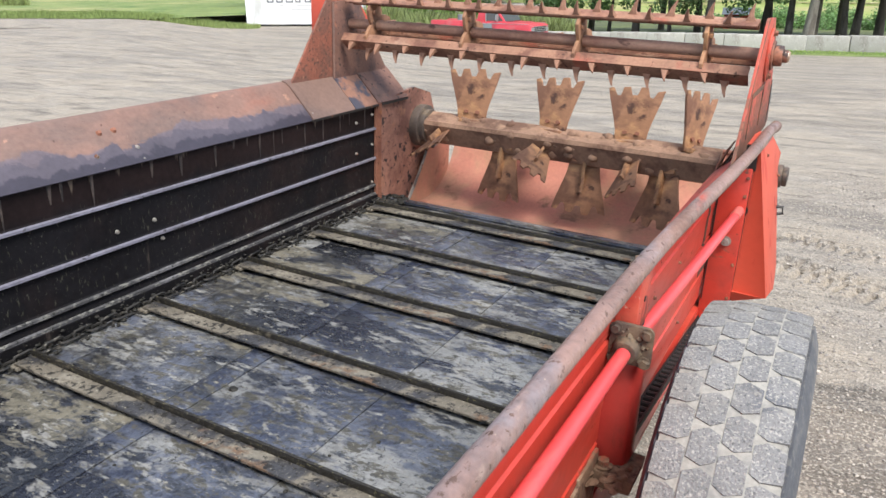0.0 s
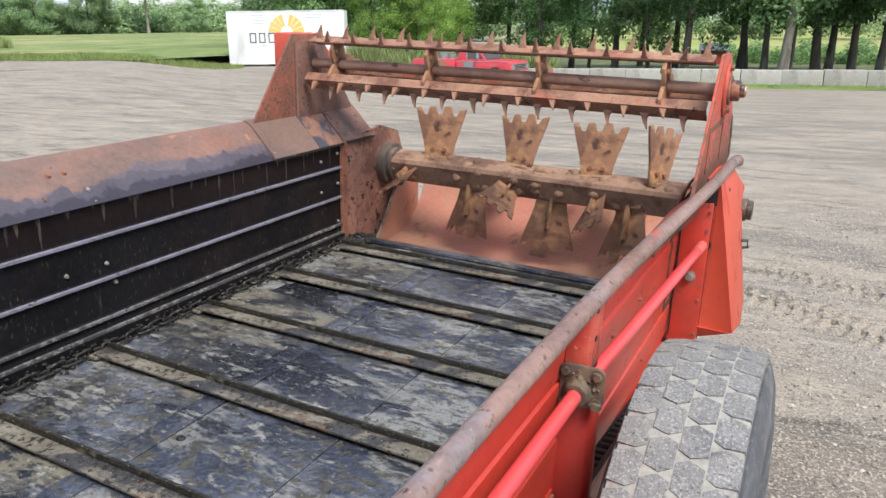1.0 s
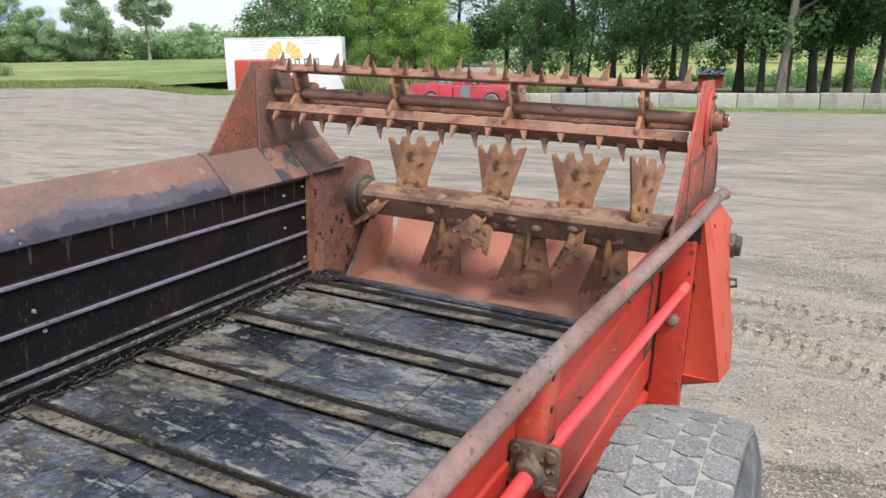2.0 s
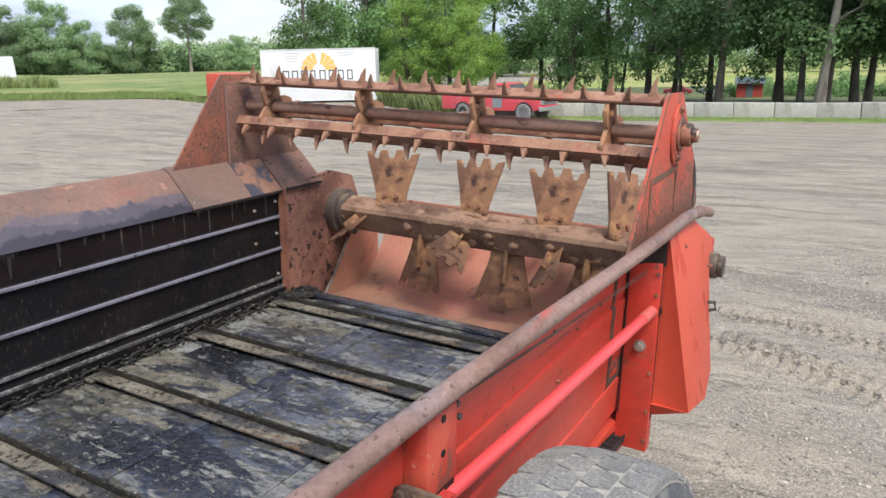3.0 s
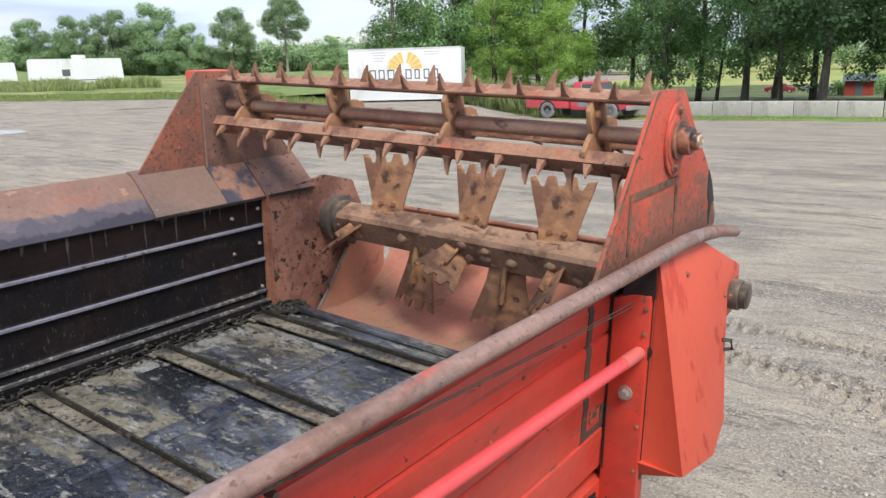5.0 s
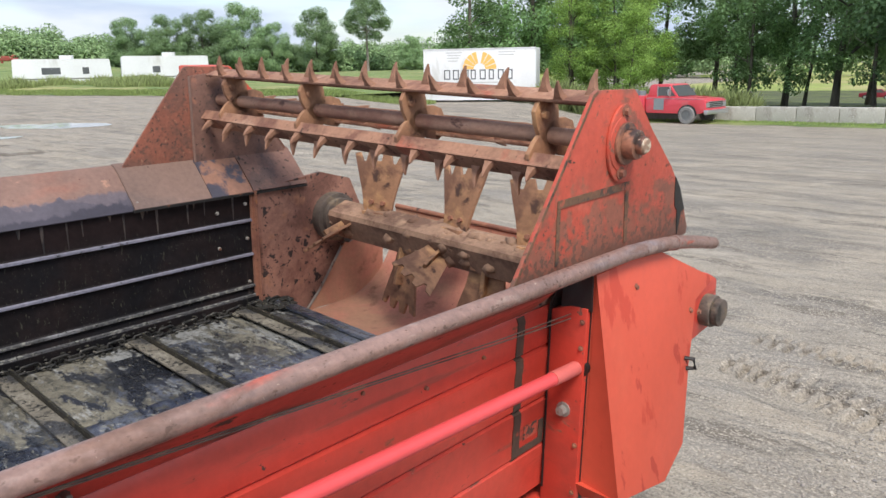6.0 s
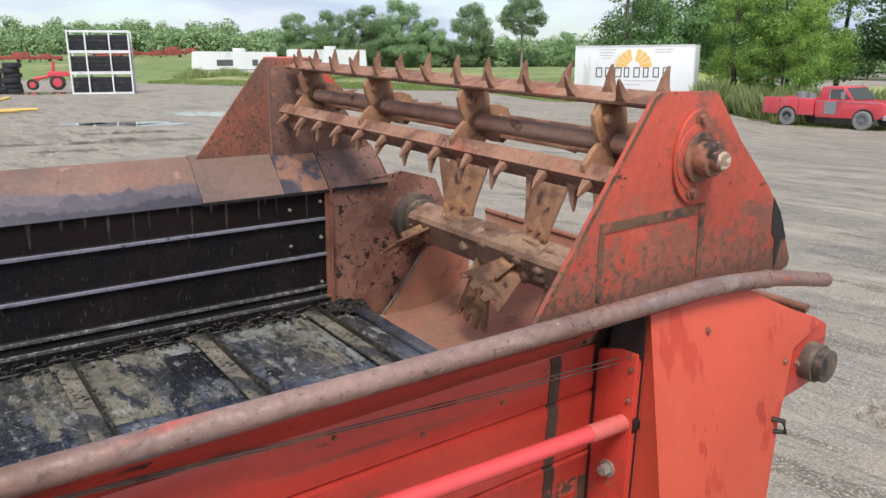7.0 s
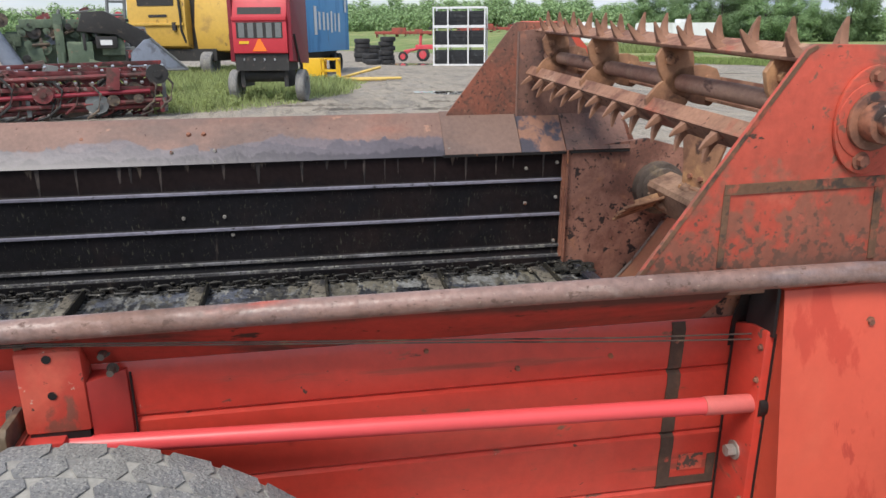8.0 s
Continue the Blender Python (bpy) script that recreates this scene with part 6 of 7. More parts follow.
# ---- things round the yard ----
white_paint = surface("white_paint", (0.74, 0.75, 0.76), [((0.6, 0.6, 0.58), 0.8, 0.55, 0.7, 0.6, (1, 1, .4))], 0.5, vary=0.05, grain=8, bump=0.05)
trailer_white = surface("trailer_white", (0.72, 0.74, 0.75), [((0.55, 0.56, 0.54), 0.5, 0.52, 0.7, 0.6, (1, 1, .3))], 0.5, vary=0.06, grain=6, bump=0.05)
sun_orange = surface("sun_orange", (0.85, 0.50, 0.14), rough=0.6, vary=0.05, grain=8, bump=0)
sign_grey = surface("sign_grey", (0.09, 0.10, 0.11), rough=0.6, vary=0.05, grain=8, bump=0)
sign_pale = surface("sign_pale", (0.50, 0.50, 0.50), rough=0.6, vary=0.1, grain=20, bump=0)
concrete = surface("concrete", (0.40, 0.385, 0.35), [((0.28, 0.26, 0.23), 2.0, 0.5, 0.66, 0.9, (1, 1, .5)), ((0.5, 0.48, 0.45), 6.0, 0.58, 0.7, 0.9, ONE)], 0.9, vary=0.15, grain=14, bump=0.3, per_object=0.12)
truck_red = surface("truck_red", (0.62, 0.065, 0.085), [((0.56, 0.11, 0.12), 1.5, 0.52, 0.66, 0.5, ONE)], 0.35, vary=0.06, grain=8, bump=0.02, coat=0.3)
truck_grey = surface("truck_grey", (0.22, 0.25, 0.26), rough=0.5, vary=0.1, grain=8, bump=0.02)
chrome = surface("chrome_dull", (0.55, 0.56, 0.58), rough=0.3, metal=0.8, vary=0.1, grain=10, bump=0)
dark_glass = surface("dark_glass", (0.09, 0.10, 0.105), rough=0.08, vary=0.05, grain=4, bump=0, coat=0.5)
far_red = surface("far_red", (0.30, 0.060, 0.045), [((0.17, 0.06, 0.045), 1.5, 0.48, 0.62, 0.8, ONE)], 0.7, vary=0.2, grain=6, bump=0.05)
baler_red = surface("baler_red", (0.50, 0.035, 0.05), [((0.40, 0.05, 0.06), 1.2, 0.52, 0.68, 0.6, ONE)], 0.45, vary=0.08, grain=6, bump=0.03)
baler_dark = surface("baler_dark", (0.20, 0.012, 0.025), rough=0.55, vary=0.15, grain=6, bump=0.03)
machine_black = surface("machine_black", (0.025, 0.024, 0.024), [((0.09, 0.07, 0.06), 4, 0.55, 0.7, 0.8, ONE)], 0.7, vary=0.2, grain=10, bump=0.1)
belt_grey = surface("belt_grey", (0.16, 0.17, 0.17), rough=0.8, vary=0.15, grain=10, bump=0.1)
machine_yellow = surface("machine_yellow", (0.58, 0.36, 0.07), [((0.42, 0.26, 0.07), 1.2, 0.52, 0.68, 0.7, ONE), ((0.16, 0.10, 0.05), 3.0, 0.64, 0.72, 0.9, (1, 1, .4))], 0.5, vary=0.1, grain=6, bump=0.04)
bright_yellow = surface("bright_yellow", (0.75, 0.44, 0.02), [((0.5, 0.32, 0.05), 3.0, 0.58, 0.7, 0.7, ONE)], 0.5, vary=0.08, grain=8, bump=0.03)
machine_green = surface("machine_green", (0.085, 0.120, 0.080), [((0.16, 0.20, 0.13), 2.0, 0.5, 0.66, 0.7, ONE), ((0.28, 0.14, 0.10), 2.5, 0.62, 0.7, 0.8, ONE), ((0.03, 0.035, 0.03), 4.0, 0.58, 0.66, 0.8, ONE)], 0.6, vary=0.2, grain=10, bump=0.06)
hood_grey = surface("hood_grey", (0.20, 0.23, 0.29), [((0.12, 0.13, 0.16), 3.0, 0.5, 0.66, 0.7, ONE)], 0.6, vary=0.15, grain=10, bump=0.05)
implement_red = surface("implement_red", (0.15, 0.030, 0.032), [((0.07, 0.035, 0.03), 3.0, 0.46, 0.60, 0.8, ONE), ((0.30, 0.05, 0.05), 4.0, 0.6, 0.7, 0.6, ONE), ((0.21, 0.17, 0.15), 5.0, 0.60, 0.68, 0.8, ONE)], 0.65, vary=0.25, grain=12, bump=0.1, per_object=0.25)
container_blue = surface("container_blue", (0.055, 0.29, 0.62), [((0.035, 0.21, 0.50), 0.8, 0.5, 0.68, 0.6, (1, 1, .4)), ((0.12, 0.2, 0.32), 2.0, 0.64, 0.72, 0.8, (1, 1, .3))], 0.5, vary=0.06, grain=4, bump=0.03)
smv_orange = surface("smv_orange", (0.95, 0.19, 0.02), rough=0.6, vary=0.03, grain=8, bump=0)
shed_red = surface("shed_red", (0.30, 0.045, 0.035), rough=0.8, vary=0.15, grain=4, bump=0.05)
roof_dark = surface("roof_dark", (0.09, 0.11, 0.13), rough=0.6, vary=0.15, grain=4, bump=0.05)
black_plastic = surface("black_plastic", (0.015, 0.016, 0.018), [((0.05, 0.052, 0.056), 3, 0.52, 0.66, 0.6, ONE)], 0.5, vary=0.2, grain=8, bump=0.05)
wood_pole = surface("yellow_pole", (0.60, 0.42, 0.12), [((0.4, 0.3, 0.14), 4, 0.5, 0.66, 0.8, ONE)], 0.7, vary=0.15, grain=12, bump=0.05)


def frame_at(x, y, z, dx, dy):
    """A pose whose x axis runs along (dx, dy) on the ground."""
    return Matrix.Translation((x, y, z)) @ Matrix.Rotation(math.atan2(dy, dx), 4, "Z")


def clutter(parent, seed, x0, x1, y0, y1, z0, z1, mats, count):
    """Panels, pipes, rods and flanges of an old machine, all within one block of space."""
    rng = random.Random(seed)
    for i in range(count):
        x, y, z = rng.uniform(x0, x1), rng.uniform(y0, y1), rng.uniform(z0, z1)
        mat = mats[i % len(mats)]
        k = i % 4
        if k == 0:
            w, h = rng.uniform(0.15, 0.6), rng.uniform(0.12, 0.5)
            part("panel", Build().box(-w / 2, w / 2, -0.03, 0.03, -h / 2, h / 2, Matrix.Translation((x, y, max(z, h / 2 + 0.05))) @ Matrix.Rotation(radians(rng.uniform(-25, 25)), 4, "Y")), mat, parent, bevel=0.008)
        elif k == 1:
            part("rod", Build().rod((x, y, z), (min(max(x + rng.uniform(-1.3, 1.3), x0), x1), y + rng.uniform(-0.1, 0.1), min(max(z + rng.uniform(-0.5, 0.5), z0), z1)), rng.uniform(0.02, 0.05), 8), mat, parent)
        elif k == 2:
            part("strut", Build().box(x - 0.04, x + 0.04, y - 0.04, y + 0.04, max(z0, z - rng.uniform(0.3, 1.0)), z), mat, parent, bevel=0.006)
        else:
            r = rng.uniform(0.08, 0.24)
            part("pulley", Build().rod((x, y - 0.05, z), (x, y + 0.05, z), r, 16).rod((x, y - 0.09, z), (x, y + 0.05, z), r * 0.35, 10), mat, parent)


# sign: a white box body standing at the yard's edge
SW, SH, SB = 7.4, 2.76, -0.50      # width, top and foot of the board
sg = thing("sign_board", frame_at(-33.0, 34.9, -0.05, 6.9, 3.55), "large white board with orange half sun and grey lettering bars", "sign board")
part("panel", Build().box(0, SW, 0, 1.9, SB + 0.04, SH), white_paint, sg, bevel=0.02)
part("rim", Build().box(-0.02, SW + 0.02, -0.03, 0.02, SH - 0.05, SH + 0.02).box(-0.02, SW + 0.02, -0.03, 0.02, SB, SB + 0.06).box(-0.03, 0.03, -0.03, 0.02, SB, SH).box(SW - 0.03, SW + 0.03, -0.03, 0.02, SB, SH), trailer_white, sg)
cx, cz = 3.75, 1.45
for i in range(9):
    a0, a1 = radians(180 - i * 20 - 1.5), radians(180 - i * 20 - 18.5)
    r0, r1 = (0.40, 1.12)
    ring = [(cx + math.cos(a0) * r0, cz + math.sin(a0) * r0), (cx + math.cos(a0) * r1, cz + math.sin(a0) * r1), (cx + math.cos((a0 + a1) / 2) * r1 * 1.01, cz + math.sin((a0 + a1) / 2) * r1 * 1.01), (cx + math.cos(a1) * r1, cz + math.sin(a1) * r1), (cx + math.cos(a1) * r0, cz + math.sin(a1) * r0)]
    if i != 4:
        part("sun_ray", Build().prism(ring, "y", -0.012, -0.002), sun_orange, sg)
for i, w in enumerate((0.42, 0.40, 0.46, 0.34, 0.40, 0.34, 0.38, 0.36)):
    x = 1.36 + i * 0.60
    q, z0, z1 = 0.070, 0.82, 1.44
    lb = Build().box(x, x + q, -0.012, -0.002, z0, z1).box(x + w - q, x + w, -0.012, -0.002, z0, z1).box(x + q, x + w - q, -0.012, -0.002, z1 - q, z1).box(x + q, x + w - q, -0.012, -0.002, z0, z0 + q)
    part("letter_bar", lb, sign_grey, sg)
for x0, x1, z in [(1.5, 2.6, 2.50), (1.6, 2.5, 2.33), (1.6, 2.4, 2.16), (1.65, 2.3, 1.98), (5.0, 6.1, 2.50), (5.0, 6.0, 2.33), (2.1, 2.4, 0.62), (3.2, 5.2, 0.60), (2.9, 4.2, 0.36)]:
    part("text_bar", Build().box(x0, x1, -0.011, -0.002, z, z + 0.055), sign_pale, sg)
cont = thing("red_bin", pose(-25.4, 38.9, land(-25.4, 38.9)), "small red plastic bin beside the sign board", "bin")
part("body", Build().rod((0, 0, 0.03), (0, 0, 0.62), 0.42, 14, 0.5), truck_red, cont)
part("lid", Build().rod((0, 0, 0.62), (0, 0, 0.68), 0.53, 14, 0.45), truck_red, cont)

# concrete blocks
block = None
for i in range(17):
    s = -11.0 + i * 1.83
    p = BAR_A + BAR_D * (s + 0.9)
    rng = random.Random(i)
    m = Matrix.Translation((p.x, p.y, land(p.x, p.y) - 0.05 + rng.uniform(-0.03, 0.03))) @ Matrix.Rotation(math.atan2(BAR_D.y, BAR_D.x) + radians(rng.uniform(-1.6, 1.6)), 4, "Z") @ Matrix.Rotation(radians(rng.uniform(-0.7, 0.7)), 4, "Y")
    if block is None:
        block = tagged(part("concrete_block", Build().box(-0.905, 0.905, -0.35, 0.35, 0, 0.80), concrete, bevel=0.025), "weathered pale concrete barrier block on the grass", "concrete block", "concrete blocks")
        ob = block
    else:
        ob = copy_thing(block, m)
    ob.matrix_basis = m


def wheel(parent, name, x, y, r, w, hub, axis="y"):
    """A small road wheel: tyre with rim."""
    turn = Matrix.Rotation(radians(90), 4, "Z") if axis == "y" else Matrix.Identity(4)
    m = Matrix.Translation((x, y, r)) @ turn
    ty = part(name, Build().lathe([(r * 0.6, -w / 2), (r * 0.92, -w * 0.52), (r, -w * 0.38), (r, w * 0.38), (r * 0.92, w * 0.52), (r * 0.6, w / 2)], 24), black_rubber if hub is not belt_grey else rubber, parent)
    ty.matrix_basis = m
    rm = part("rim", Build().rod((-w * 0.36, 0, 0), (w * 0.36, 0, 0), r * 0.62, 18).rod((-w * 0.5, 0, 0), (w * 0.5, 0, 0), r * 0.2, 12), hub, ty)
    return ty


# pickup truck with a service body; x forward
tk = thing("pickup_truck", frame_at(-17.2, 34.3, land(-15.5, 34.1) + 0.01, 3.6, -0.3) @ Matrix.Scale(1.27, 4), "old red pickup truck with grey door patch and service body", "pickup truck")
part("body", Build().prism([(1.05, 0.52), (1.05, 0.98), (1.95, 1.0), (2.42, 1.0), (3.42, 0.93), (3.58, 0.88), (3.60, 0.50), (3.40, 0.40), (3.25, 0.38), (3.17, 0.60), (3.0, 0.70), (2.78, 0.70), (2.60, 0.60), (2.52, 0.38), (1.10, 0.36)], "y", -0.78, 0.78), truck_red, tk, bevel=0.03)
part("cab", Build().prism([(1.07, 0.98), (1.17, 1.40), (1.27, 1.46), (1.95, 1.47), (2.05, 1.43), (2.42, 0.98)], "y", -0.68, 0.68), truck_red, tk, bevel=0.03)
for side in (-1, 1):
    y0, y1 = (0.682 * side, 0.690 * side)
    part("side_window", Build().prism([(1.52, 1.03), (1.55, 1.37), (1.96, 1.38), (2.06, 1.30), (2.30, 1.03)], "y", min(y0, y1), max(y0, y1)), dark_glass, tk)
    part("door_patch", Build().prism([(1.42, 0.50), (1.42, 0.92), (1.86, 0.92), (1.86, 0.50)], "y", min(0.782 * side, 0.788 * side), max(0.782 * side, 0.788 * side)), truck_grey, tk, "grey primer patch on the door")
    part("service_box", Build().box(-1.05, 1.0, min(0.42 * side, 0.84 * side), max(0.42 * side, 0.84 * side), 0.42, 1.02), truck_red, tk, "red tool locker of the service body", bevel=0.015)
    part("headlight", Build().box(3.585, 3.62, min(0.5 * side, 0.72 * side), max(0.5 * side, 0.72 * side), 0.66, 0.80), chrome, tk)
    for x in (-0.35, 0.42):
        part("locker_seam", Build().box(x, x + 0.015, min(0.838 * side, 0.846 * side), max(0.838 * side, 0.846 * side), 0.46, 0.98), baler_dark, tk)
part("windscreen", Build().add([(2.06, -0.6, 1.41), (2.06, 0.6, 1.41), (2.40, 0.64, 1.02), (2.40, -0.64, 1.02), (2.08, -0.6, 1.42), (2.08, 0.6, 1.42), (2.425, 0.64, 1.02), (2.425, -0.64, 1.02)], [(3, 2, 1, 0), (4, 5, 6, 7), (0, 1, 5, 4), (2, 3, 7, 6), (1, 2, 6, 5), (3, 0, 4, 7)]), dark_glass, tk)
part("rear_window", Build().box(1.10, 1.13, -0.5, 0.5, 1.08, 1.36), dark_glass, tk)
part("grille", Build().box(3.59, 3.612, -0.5, 0.5, 0.62, 0.84), machine_black, tk)
for z in (0.635, 0.70, 0.765, 0.825):
    part("grille_bar", Build().box(3.605, 3.622, -0.72, 0.72, z, z + 0.022), chrome, tk)
for y in (-0.62, 0.60):
    part("hood_seam", Build().box(2.46, 3.55, y, y + 0.02, 0.99, 1.0), baler_dark, tk)
for side in (-1, 1):
    for xw in (0.0, 2.87):
        yy = 0.845 if xw < 1 else 0.785
        part("wheel_arch", Build().prism([(xw + math.cos(radians(a)) * 0.40, 0.33 + math.sin(radians(a)) * 0.40) for a in range(0, 181, 20)], "y", min((yy - 0.02) * side, (yy + 0.004) * side), max((yy - 0.02) * side, (yy + 0.004) * side)), machine_black, tk)
    part("mirror", Build().box(2.1, 2.16, min(0.80 * side, 0.95 * side), max(0.80 * side, 0.95 * side), 1.06, 1.28), chrome, tk)
    for x in (1.50, 2.03):
        part("window_post", Build().box(x, x + 0.04, min(0.686 * side, 0.696 * side), max(0.686 * side, 0.696 * side), 1.0, 1.40), chrome, tk)
    part("beltline", Build().box(1.06, 3.5, min(0.782 * side, 0.79 * side), max(0.782 * side, 0.79 * side), 0.93, 0.945), chrome, tk)
part("bumper", Build().box(3.55, 3.70, -0.80, 0.80, 0.38, 0.54), chrome, tk, "dull chrome front bumper", bevel=0.02)
part("bed", Build().box(-1.05, 1.0, -0.42, 0.42, 0.50, 0.62).box(-1.08, -1.04, -0.82, 0.82, 0.42, 0.95), truck_red, tk, bevel=0.01)
part("load", Build().rod((-0.1, 0.1, 0.62), (-0.1, 0.1, 1.22), 0.2, 12).rod((0.45, -0.1, 0.62), (0.45, -0.1, 1.18), 0.16, 12), truck_grey, tk, "grey canisters on the bed")
for x in (0.0, 2.87):
    for y in (-0.70, 0.70):
        wheel(tk, "tyre", x, y * 1.09, 0.33, 0.2, belt_grey)

# white camper trailers on the meadow
for k, (x, y, dx, dy, ln, h, win) in enumerate([(-73.6, 42.6, -0.39, -0.92, 8.6, 3.15, ((4.9, 0.75),)), (-77.3, 33.6, -0.39, -0.92, 8.8, 2.95, ((2.0, 0.6), (4.6, 1.7)))]):
    tr = thing("camper_trailer", frame_at(x, y, 0, dx, dy), "white camper trailer parked in tall grass", "camper trailer", "camper trailers")
    part("body", Build().prism([(0, 0.35), (-0.1, 1.2), (0.0, h - 0.05), (0.15, h), (ln - 0.15, h + 0.06), (ln, h - 0.05), (ln + 0.12, 1.2), (ln - 0.1, 0.35)], "y", -1.2, 1.2), trailer_white, tr, bevel=0.0)
    part("trim", Build().box(0.0, ln, -1.215, 1.215, 1.02, 1.12).box(0.05, ln - 0.05, -1.205, 1.205, 0.30, 0.42), belt_grey, tr, "grey trim strip")
    part("roof_vent", Build().cbox(ln * 0.45, 0, h + 0.05, 1.3, 0.8, 0.35, 0.2), trailer_white, tr)
    for wx, ww in win:
        for side in (-1, 1):
            part("window", Build().box(wx, wx + ww, min(1.2 * side, 1.22 * side), max(1.2 * side, 1.22 * side), 1.5, 2.15), dark_glass, tr)
    for wx in (ln * 0.5, ln * 0.5 + 0.8):
        wheel(tr, "tyre", wx, 1.0, 0.34, 0.2, chrome)
        wheel(tr, "tyre", wx, -1.0, 0.34, 0.2, chrome)

# stack of white-framed crates
rk = thing("crate_rack", frame_at(-47.6, 7.5, 0, 0.35, 0.94) @ Matrix.Diagonal((0.80, 1, 0.96, 1)), "stacked white steel crates holding black plastic panels", "crate rack")
for tier in range(3):
    z = 0.05 + tier * 1.28
    for y in (0.0, 1.2):
        for x in (0.0, 1.2, 2.86, 4.22):
            part("post", Build().box(x - 0.05, x + 0.05, y - 0.05, y + 0.05, z, z + 1.24), white_paint, rk)
        part("crossbar", Build().box(-0.06, 4.28, y - 0.06, y + 0.06, z - 0.05, z + 0.05), white_paint, rk)
        part("crossbar", Build().box(-0.06, 4.28, y - 0.06, y + 0.06, z + 1.16, z + 1.25), white_paint, rk)
    for x0, x1 in ((0.07, 1.13), (1.27, 2.79), (2.93, 4.15)):
        part("black_panel", Build().box(x0, x1, 0.1, 1.1, z + 0.06, z + 0.98), black_plastic, rk, "black ribbed plastic load", bevel=0.02)
        for q in (0.3, 0.55, 0.8):
            part("panel_rib", Build().box(x0, x1, 0.07, 0.1, z + q, z + q + 0.05), black_plastic, rk)

# stacks of old tyres
ty0 = None
rng = random.Random(12)
for x, y, n_, r in [(-58.5, 3.6, 5, 0.62), (-60.0, 4.6, 4, 0.55), (-52.2, 4.9, 6, 0.55), (-54.2, 3.9, 2, 0.6), (-51.2, 3.9, 1, 0.6)]:
    stack = thing("tyre_stack", pose(x, y, 0), "worn black tyres stacked on the gravel" if n_ > 1 else "worn black tyre lying on the gravel", "tyre stack", "stacked tyres")
    for i in range(n_):
        if ty0 is None:
            ob = part("tyre", Build().lathe([(0.32, -0.14), (0.5, -0.18), (0.58, -0.14), (0.6, 0), (0.58, 0.14), (0.5, 0.18), (0.32, 0.14), (0.36, 0)], 24), black_rubber, stack)
            ty0 = ob.data
        else:
            ob = new("tyre", ty0)
            ob.parent = stack
        ob.matrix_basis = Matrix.Translation((rng.uniform(-0.08, 0.08), rng.uniform(-0.08, 0.08), (0.17 + i * 0.34) * r / 0.6)) @ Matrix.Rotation(radians(90), 4, "Y") @ Matrix.Scale(r / 0.6, 4)

# red baler seen from behind; x to the viewer, y across
LIFT = 0.565       # lift of the baler body over its wheels, set to fit the camera's view
bl = thing("round_baler", frame_at(-19.17, -2.14, 0, 0.975, -0.22) @ Matrix.Diagonal((0.752, 0.676, 0.752, 1)), "dark red round baler with orange warning triangle in weeds", "baler")
part("rear_gate", Build().prism([(0.0, 1.25), (0.0, 2.35), (-0.25, 3.15), (-0.6, 3.35), (-2.4, 3.3), (-2.6, 1.5), (-2.2, 1.0)], "y", -1.12, 1.12), baler_red, bl, bevel=0.03)
part("side_panel", Build().prism([(-0.1, 0.95), (-0.1, 3.2), (-0.5, 3.45), (-2.7, 3.4), (-2.8, 0.8)], "y", 1.125, 1.30), baler_dark, bl, "darker red side panel", bevel=0.03)
part("side_panel", Build().prism([(-0.1, 0.95), (-0.1, 3.2), (-0.5, 3.45), (-2.7, 3.4), (-2.8, 0.8)], "y", -1.30, -1.125), baler_dark, bl, bevel=0.03)
part("opening", Build().box(-0.02, 0.012, -0.95, 0.95, 1.78, 2.34), machine_black, bl, "black belt opening")
for i in range(5):
    y = -0.86 + i * 0.38
    part("belt", Build().box(0.012, 0.02, y, y + 0.24, 1.80, 2.32), belt_grey, bl)
part("upper_slot", Build().add([(-0.245, -0.9, 3.12), (-0.245, 0.9, 3.12), (-0.08, 0.9, 2.62), (-0.08, -0.9, 2.62), (-0.265, -0.9, 3.12), (-0.265, 0.9, 3.12), (-0.1, 0.9, 2.62), (-0.1, -0.9, 2.62)], [(0, 1, 2, 3), (7, 6, 5, 4), (0, 4, 5, 1), (2, 6, 7, 3)]), machine_black, bl)
part("crossbar", Build().box(-0.02, 0.05, -1.12, 1.12, 2.40, 2.55), baler_red, bl, bevel=0.015)
part("warning_triangle", Build().prism([(-0.32, 1.32), (0.28, 1.32), (0.02, 1.76), (-0.06, 1.76)], "x", 0.004, 0.03), smv_orange, bl, "orange slow vehicle triangle")
part("marker", Build().box(0.004, 0.02, -0.86, -0.46, 1.58, 1.68), bright_yellow, bl)
part("underframe", Build().box(-1.6, -0.1, -1.1, 1.1, 0.62, 1.22).box(-1.5, -0.3, -1.0, -0.82, 0.02, 0.66).box(-1.5, -0.3, 0.82, 1.0, 0.02, 0.66).box(-1.2, -0.5, -0.82, 0.82, 0.30, 0.45), machine_black, bl)
part("pickup_reel", Build().rod((-0.6, -0.9, 0.45), (-0.6, 0.9, 0.45), 0.26, 14), machine_black, bl)
for i in range(4):
    part("tail_pin", Build().box(-0.1, -0.07, -0.75 + i * 0.42, -0.69 + i * 0.42, 0.98, 1.06), chrome, bl)
for y in (-1.42, 1.42):
    wheel(bl, "tyre", -0.95, y, 0.60, 0.36, belt_grey)
for side in (1, -1):
    part("strut", Build().rod((-0.3, 1.34 * side, 1.9), (-0.9, 1.36 * side, 0.9), 0.05, 8), machine_black, bl)
for ob in bl.children:
    if not ob.name.startswith("tyre"):
        ob.location.z += LIFT

